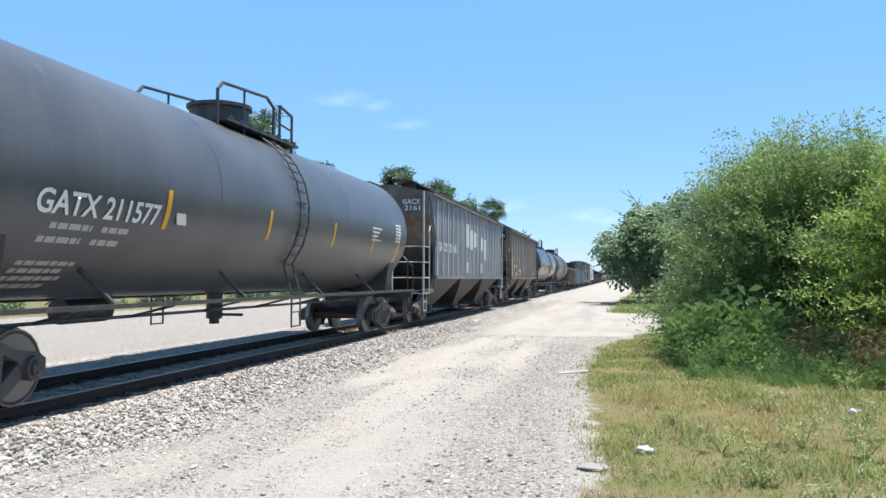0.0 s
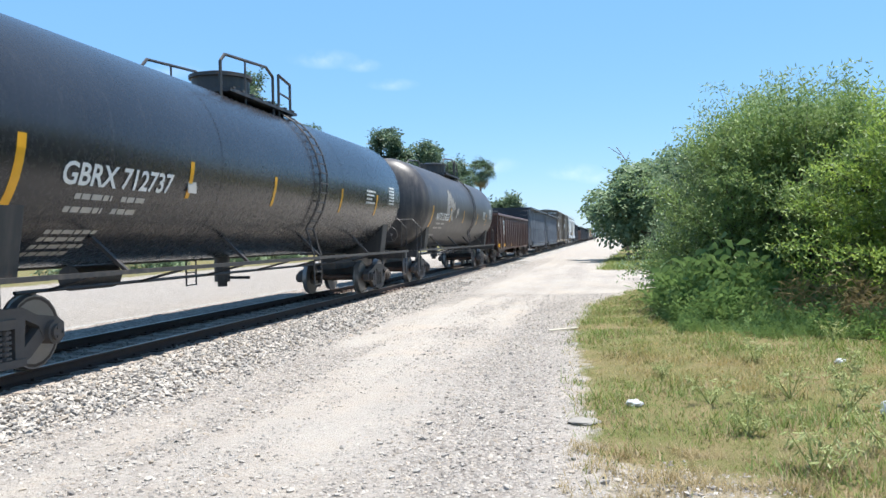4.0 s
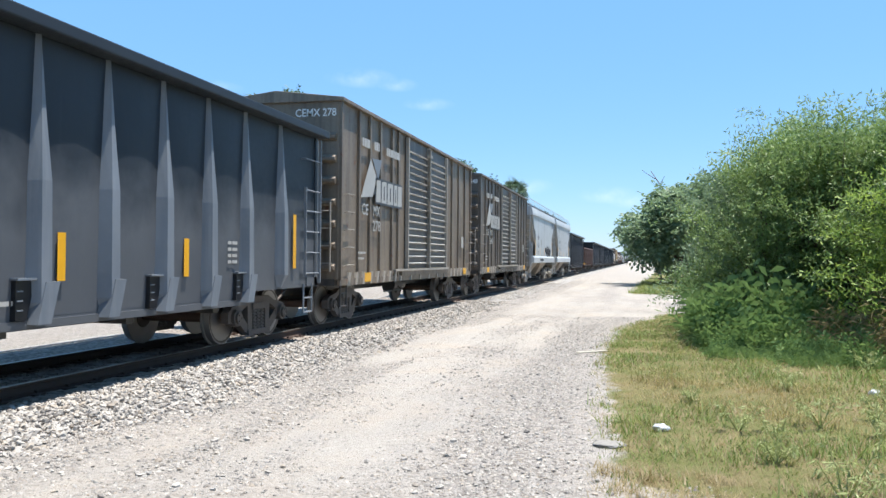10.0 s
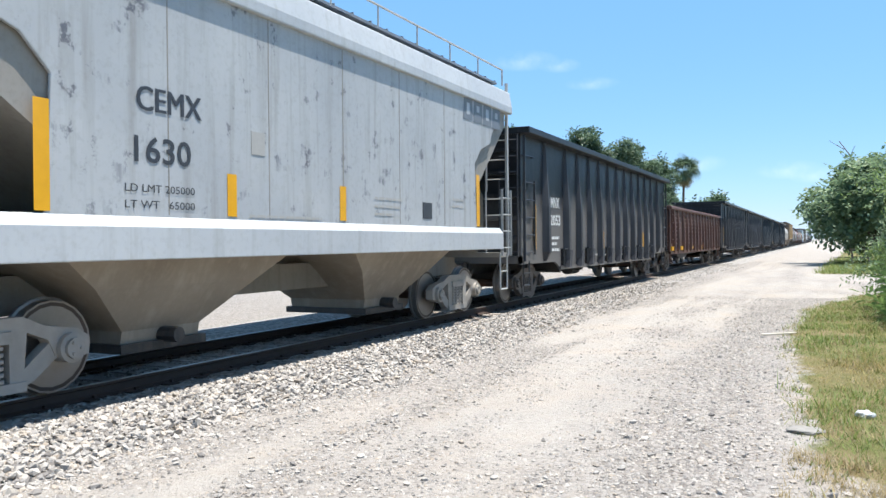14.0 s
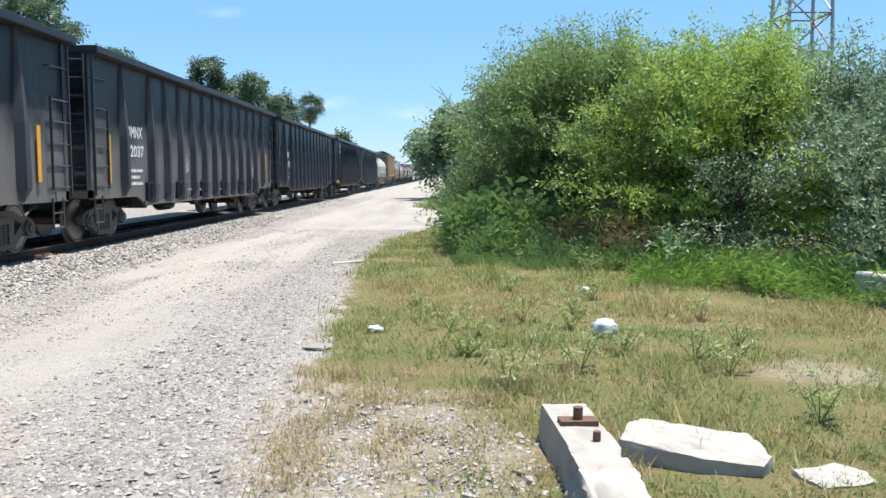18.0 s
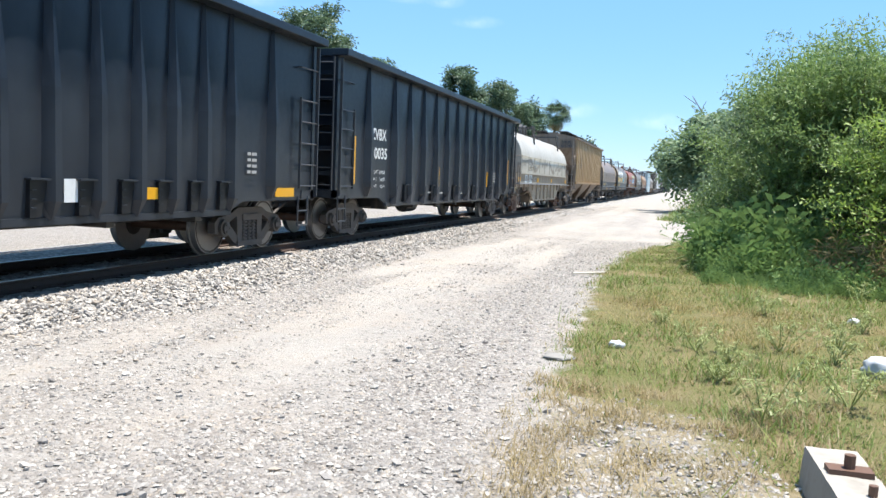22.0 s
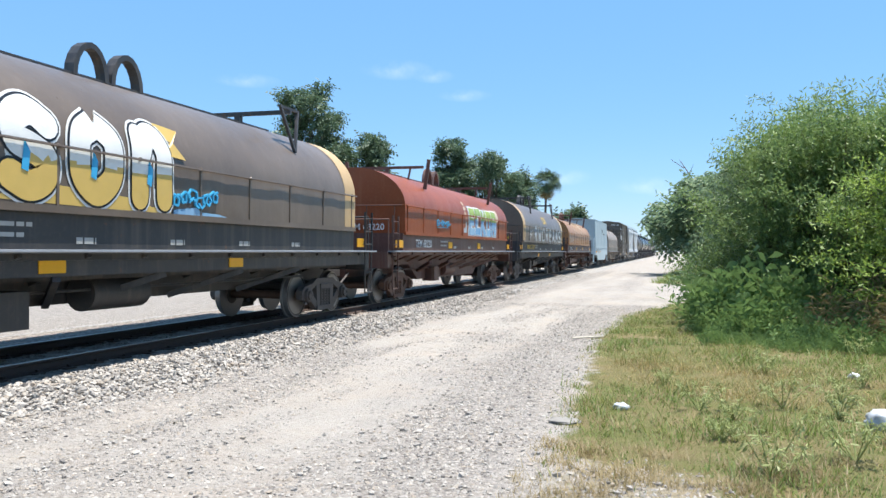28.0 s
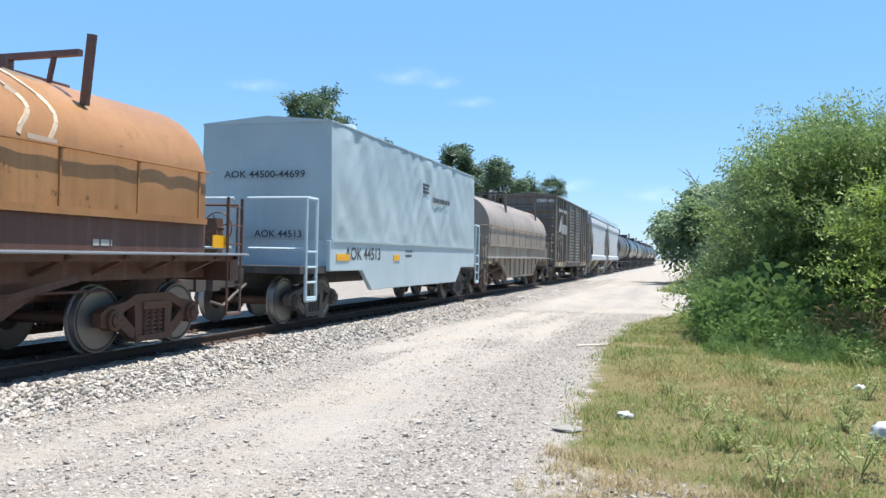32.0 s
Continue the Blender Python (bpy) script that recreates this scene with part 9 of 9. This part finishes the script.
curved_patch(c, sd, [(7.85, 1.88), (12.35, 1.88), (12.42, 2.3), (12.3, 2.95), (7.9, 2.97)], 0.006, mat_wash_pale, "graffiti_ground")
block_word(c, "ECKOR", 7.95, 1.93, 1.0, 4.3, 0.165, mat_letter, sd, 0.012, "graffiti_outline")
block_word(c, "ECKOR", 7.95, 1.93, 1.0, 4.3, 0.125, mat_green_graffiti, sd, 0.020, "graffiti_fill", (mat_wash_blue, 0.58))
curved_patch(c, sd, [(12.2, 2.52), (12.75, 2.58), (12.6, 3.0), (12.25, 3.04)], 0.01, mat_wash_cream, "graffiti_tag")
curved_patch(c, sd, [(7.3, 2.02), (7.66, 2.02), (7.66, 2.4), (7.3, 2.4)], 0.01, mat_wash_pale, "graffiti_tag")
for k in range(4):
    curved_patch(c, sd, [(7.32 + 0.06 * (k % 2), 2.44 + 0.17 * k), (7.62, 2.46 + 0.17 * k), (7.56 - 0.05 * (k % 2), 2.58 + 0.17 * k), (7.36, 2.56 + 0.17 * k)], 0.01, mat_wash_cream, "graffiti_tag")
g = G()
run = [(4.05 + 0.026 * q + 0.07 * math.sin(q * 1.05), 2.24 + (0.06 + 0.05 * math.sin(q * 0.31)) * math.cos(q * 1.05)) for q in range(58)]
g.tube([(sd(z) + 0.02, y, z) for y, z in run], 0.013, 4)              # one looping line, underlined
g.tube([(sd(2.1) + 0.02, 4.1, 2.1), (sd(2.13) + 0.02, 5.4, 2.13)], 0.01, 4)
tagged(part("graffiti_tag", g, mat_blue_grafitti, c), kind="stuff")
c, sd = coil_car(447.4, 13.2, mat_coil_grey, mat_frame_black, "brownish-grey coil car with silver graffiti lettering", mat_cream, "MBKX", "250249", gold=True)
lettering(c, "CAR SERIES", mat_letter_gold, 1.13, 3.36, 0.13, wide=0.82, x=-0.45, end=True)
bubble_word(c, "RWCREAMS", 4.0, 1.68, 1.12, 9.6, 0.135, mat_black, sd, 0.010, "graffiti_outline")
bubble_word(c, "RWCREAMS", 4.0, 1.68, 1.12, 9.6, 0.095, mat_silver_graffiti, sd, 0.018, "graffiti_fill")
lettering(c, "JAX", mat_letter, 2.95, 2.12, 0.34, wide=0.6, wrap=sd, bold=-0.012, lift=0.014, slant=0.2, name="graffiti_tag")
lettering(c, "250216-250435", mat_letter_gold, 1.13, 3.18, 0.11, wide=0.75, x=-0.4, end=True)
lettering(c, "CIX", mat_sand_graffiti, 7.1, 2.88, 0.38, wide=1.3, wrap=sd, bold=0.05, lift=0.014, name="graffiti_tag")
c, sd = coil_car(463.85, 13.1, mat_coil_orange, mat_frame_brown, "rust-orange coil car with faded scrawls", None, "TFM", "68131", top=3.66)
g = G()
rnd = random.Random(12)
for k in range(13):                              # faded tall strokes over the shoulder of the cover
    y = 4.5 + 0.56 * k + rnd.uniform(-0.1, 0.1)
    top_z = 3.45 + rnd.uniform(-0.15, 0.1)
    g.tube([(sd(z) - 0.022, y + 0.12 * math.sin(i * 0.7 + k), z) for i, z in enumerate(np.linspace(2.68, top_z, 9))], 0.042, 4)
    if k % 2:
        g.tube([(sd(2.68) - 0.022, y, 2.68), (sd(2.66) - 0.022, y + 0.45, 2.66)], 0.042, 4)
    if k % 3 == 0:
        g.tube([(sd(top_z) - 0.022, y, top_z), (sd(top_z - 0.05) - 0.022, y + 0.4, top_z - 0.05)], 0.042, 4)
tagged(part("faded_scrawl", g, mat_wash_cream, c), kind="stuff")
lettering(c, "DASH", mat_letter_dim, 1.9, 1.98, 0.42, wide=1.7, wrap=sd, bold=-0.01, lift=0.014, slant=0.1, name="graffiti_tag")
lettering(c, "LARGE", mat_letter, 1.13, 3.25, 0.2, wide=0.75, x=-0.05, end=True, bold=-0.01, slant=0.2, name="graffiti_tag")
g = G()
for k in range(3):
    g.box(-0.75, 0.55 - 0.2 * k, 1.125, 1.135, 3.1 - 0.13 * k, 3.16 - 0.13 * k)
tagged(part("small_lettering", g, mat_letter_dim, c), kind="stuff")
covered_car(481.4, 11.8, "pale blue sheeted steel car with rumpled cover")
coil_car(495.7, 13.0, mat_coil_old, mat_coil_old, "weathered taupe coil car with a dark wavy band", skirt=True, over=0.9)
box_car(511.4, 15.9, mat_box_dark, "soot-dark ribbed boxcar near the tail", "CEMX", "431")
c = cement_hopper(528.9, 13.4, "off-white smooth cement hopper in the tail of the train")
c = cement_hopper(543.4, 13.4, "off-white smooth cement hopper in the tail of the train")
for k in range(7):
    tank_car(558.4 + 18.9 * k, 17.6, mat_tank_black if k % 3 else mat_tank_dirty, "black tank car in the tail of the train", marks=False)

# ---------------------------------------------------------------- small things
def rough_block(name, g, mat, cuts, amount, seed, shape=None):
    """A block with a broken, uneven surface."""
    me = g.mesh(name, mat)
    bm = bmesh.new()
    bm.from_mesh(me)
    bmesh.ops.triangulate(bm, faces=[f for f in bm.faces if len(f.verts) > 4])
    bmesh.ops.subdivide_edges(bm, edges=bm.edges[:], cuts=cuts, use_grid_fill=True)
    bm.normal_update()
    moved = []
    for v in bm.verts:
        q = v.co * 6 + Vector((seed, 0, 0))
        k = noise.noise(q) + 0.5 * noise.noise(q * 2.7) + 0.35 * noise.noise(q * 6) + 0.2 * noise.noise(q * 14)
        w = amount * (shape(v.co) if shape else 1.0)
        moved.append(v.co + v.normal * k * w + Vector((0, 0, -abs(k) * w * 0.8 if v.co.z > 0.05 else 0)))
    for v, c in zip(bm.verts, moved):
        v.co = c
    bm.to_mesh(me)
    bm.free()
    me.polygons.foreach_set("use_smooth", [True] * len(me.polygons))
    me.set_sharp_from_angle(angle=radians(55))
    return me


# broken concrete sleeper with a rail fastening, and slabs beside it
ob = thing("concrete_sleeper", "broken pale concrete sleeper lying in the grass", "sleeper")
ob.matrix_world = pose(1.36, 4.22, 0.02, 0, 0, 3)
g = G()
for k in range(7):
    ya, yb = 0.78 - 0.22 * k, 0.78 - 0.22 * (k + 1)
    ha, hb = [0.22 - 0.13 * max(0.0, (0.1 - q) / 0.95) ** 1.5 for q in (ya, yb)]
    if k == 0:
        rings = [[(-0.15, ya, 0), (0.15, ya, 0), (0.125, ya, ha), (-0.125, ya, ha)]]
    rings.append([(-0.15, yb, 0), (0.15, yb, 0), (0.125, yb, hb), (-0.125, yb, hb)])
g.loft(rings)
part("body", rough_block("body", g, mat_concrete, 6, 0.05, 4.0, lambda c: 0.12 + max(0.0, min(1.0, (0.15 - c.y) / 0.3))), None, ob, smooth=0)
part("rail_clip", G().box(-0.10, 0.10, 0.36, 0.46, 0.212, 0.245), mat_truck_rust, ob)
part("bolt", G().cyl((0.0, 0.41, 0.24), (0.0, 0.41, 0.31), 0.026, 8), mat_truck_rust, ob)
part("bolt", G().cyl((0.03, 0.12, 0.20), (0.03, 0.12, 0.27), 0.02, 8), mat_truck_rust, ob)
r = random.Random(12)
for k in range(7):
    x = -0.11 + 0.036 * k
    y = -0.55 - 0.08 * r.random()
    g = G().tube([(x, y, 0.13), (x + 0.02, y - 0.15, 0.10), (x + 0.05 + 0.04 * r.random(), y - 0.36, 0.03 + 0.03 * r.random())], 0.0055, 6)
    part("reinforcing_strand", g, mat_truck_rust, ob, "bent rusty steel strand")
for x, y, z, rz, k, seed in ((1.95, 4.62, -0.02, -18, 1.0, 11.0), (2.6, 4.36, -0.11, 30, 0.55, 23.0)):
    ob = thing("concrete_slab", "broken pale concrete slab half sunk in grass", "slab", "broken concrete")
    ob.matrix_world = pose(x, y, z, 4, 3, rz)
    pr = [(-0.36, 0.18), (-0.30, 0.28), (0.0, 0.24), (0.28, 0.26), (0.40, 0.0), (0.34, -0.18), (0.05, -0.2), (-0.38, -0.1)]
    g = G()
    g.loft([[(a * k * q, b * k * q, zz) for a, b in pr] for zz, q in ((0.0, 0.97), (0.09, 1.02), (0.165, 0.98), (0.175, 0.6), (0.18, 0.2))])
    part("body", rough_block("body", g, mat_concrete, 6, 0.018, seed), None, ob)


# long block of grey concrete in the shade at the end of the thicket
ob = thing("concrete_block", "long grey concrete block in the shade of bushes", "block")
ob.matrix_world = pose(5.98, 9.55, -0.02, 0, 1, 12)
g = G().loft([[(-0.25 * q, -0.6, z), (0.25 * q, -0.6, z), (0.25 * q, 0.6, z), (-0.25 * q, 0.6, z)] for z, q in ((0.0, 1.0), (0.2, 0.99), (0.42, 0.96), (0.44, 0.9))])
part("body", rough_block("body", g, mat_concrete, 5, 0.012, 31.0), None, ob)


def lump(name, label, x, y, size, seed, squash=0.7, mat=mat_litter, category="litter"):
    bm = bmesh.new()
    bmesh.ops.create_icosphere(bm, subdivisions=3, radius=size)
    for v in bm.verts:
        k = 1 + 0.35 * noise.noise(v.co * (2.2 / size) + Vector((seed, 0, 0))) + 0.15 * noise.noise(v.co * (6 / size))
        v.co *= k
        v.co.z *= squash
    me = bpy.data.meshes.new(name)
    bm.to_mesh(me)
    bm.free()
    me.materials.append(mat)
    me.polygons.foreach_set("use_smooth", [True] * len(me.polygons))
    ob = new(name, me)
    ob.location = (x, y, ground_z(x, y) + size * squash * 0.7)
    return tagged(ob, label, category)


mat_paper = plain("dusty_grey_paper", rgb("86827b"), 0.9, 0.0, 0.3, 16, 0.5)
lump("plastic_bag", "crumpled white plastic bag in the grass", 2.15, 7.9, 0.125, 3.0, 0.8)
lump("plastic_bag", "small white scrap of plastic at the verge", -0.02, 8.18, 0.075, 8.0, 0.5)
lump("crumpled_paper", "flattened pale grey paper at the edge of the lane", -0.47, 7.55, 0.14, 5.0, 0.10, mat_paper)
lump("plastic_bag", "white scrap of plastic under the bushes", 2.55, 11.1, 0.07, 9.0, 0.6)
g = G()
g.cyl((-1.25, 14.3, 0.04), (-0.75, 14.7, 0.05), 0.02, 6, 0.012)
tagged(new("stick", g.mesh("stick", plain("bleached_wood", rgb("c9bfae"), 0.8))), "bleached dry stick at the edge of the grass", "stick")

# small weathered gate frame beside the far lane
gate = thing("gate", "small weathered timber gate frame by the lane", "gate")
gate.location = (1.6, 54.0, 0)
for x in (-0.45, 0.45):
    part("post", G().box(x - 0.06, x + 0.06, -0.06, 0.06, -0.1, 1.0), mat_tie, gate)
for z in (0.45, 0.95):
    part("rail", G().box(-0.6, 0.6, -0.04, 0.04, z - 0.05, z + 0.05), mat_concrete if z > 0.9 else mat_tie, gate)

# lattice radio mast behind the thicket
mast = thing("lattice_mast", "galvanised steel lattice mast behind the bushes", "mast")
mast.location = (21.5, 48.0, 0)
H, W = 26.0, 1.5
for sx, sy in ((-1, -1), (1, -1), (1, 1), (-1, 1)):
    part("leg", G().beam((sx * W, sy * W, 0), (sx * W * 0.55, sy * W * 0.55, H), 0.16, 0.16), mat_mast, mast)
for k in range(12):
    z0, z1 = H * k / 12, H * (k + 1) / 12
    w0, w1 = W * (1 - 0.45 * k / 12), W * (1 - 0.45 * (k + 1) / 12)
    for a, b in (((-1, -1), (1, -1)), ((1, -1), (1, 1)), ((1, 1), (-1, 1)), ((-1, 1), (-1, -1))):
        g = G()
        g.beam((a[0] * w0, a[1] * w0, z0), (b[0] * w1, b[1] * w1, z1), 0.07, 0.07)
        g.beam((a[0] * w1, a[1] * w1, z1), (b[0] * w1, b[1] * w1, z1), 0.07, 0.07)
        part("brace", g, mat_mast if k % 4 else mat_mast_red, mast)


# faint high clouds, far off
def cloud_mat():
    m = M("thin_cloud")
    tc = m.node("ShaderNodeTexCoord")
    n = m.noise(tc.outputs["Object"], 0.006, 6, 0.6)
    gr = m.node("ShaderNodeTexGradient")
    gr.gradient_type = "SPHERICAL"
    mp = m.node("ShaderNodeMapping")
    mp.inputs["Location"].default_value = (-1, -1, 0)
    mp.inputs["Scale"].default_value = (2, 2, 1)
    m.link(tc.outputs["UV"], mp.inputs["Vector"])
    m.link(mp.outputs[0], gr.inputs[0])
    em = m.node("ShaderNodeEmission")
    em.inputs[0].default_value, em.inputs[1].default_value = (1, 1, 1, 1), 0.95
    tr = m.node("ShaderNodeBsdfTransparent")
    mx = m.node("ShaderNodeMixShader")
    f = m.math("MULTIPLY", m.math("MULTIPLY", m.ramp(n, [(0.40, 0.0), (0.75, 1.0)]), gr.outputs["Fac"]), 0.34)
    m.link(f, mx.inputs[0])
    m.link(tr.outputs[0], mx.inputs[1])
    m.link(em.outputs[0], mx.inputs[2])
    m.link(mx.outputs[0], m.t.nodes["Material Output"].inputs[0])
    return m.m


mat_cloud = cloud_mat()
for az, el, w, h in ((19.6, 12.6, 120, 34), (17.0, 12.2, 70, 24), (14.8, 10.9, 90, 22), (7.7, 5.2, 90, 28), (2.2, 4.6, 100, 30), (0.6, 4.2, 80, 26), (30.0, 11.5, 110, 24)):
    d = 2600.0
    a, e = radians(az), radians(el)
    p = Vector((-math.sin(a) * math.cos(e), math.cos(a) * math.cos(e), math.sin(e))) * d
    me = bpy.data.meshes.new("cloud")
    me.from_pydata([(-w, -h, 0), (w, -h, 0), (w, h, 0), (-w, h, 0)], [], [(0, 1, 2, 3)])
    uv = me.uv_layers.new(name="UVMap")
    for i, q in enumerate(((0, 0), (1, 0), (1, 1), (0, 1))):
        uv.data[i].uv = q
    me.materials.append(mat_cloud)
    ob = new("cloud", me)
    ob.matrix_world = look(p, (0, 0, 1.6))
    ob.visible_shadow = False
    tagged(ob, "thin wisp of white cloud", "cloud", "", "structure")



# ---------------------------------------------------------------- the train's run
def motions():
    """The train rolls past at about fifteen metres a second, slowing a little."""
    for ob, start in CARS:
        rows = []
        for t in range(0, 33, 2):
            rows.append((float(t), pose(TRACK_X, start - (15.117 * t - 0.01746 * t * t), RAIL_TOP)))
        walk(ob, rows)


motions()
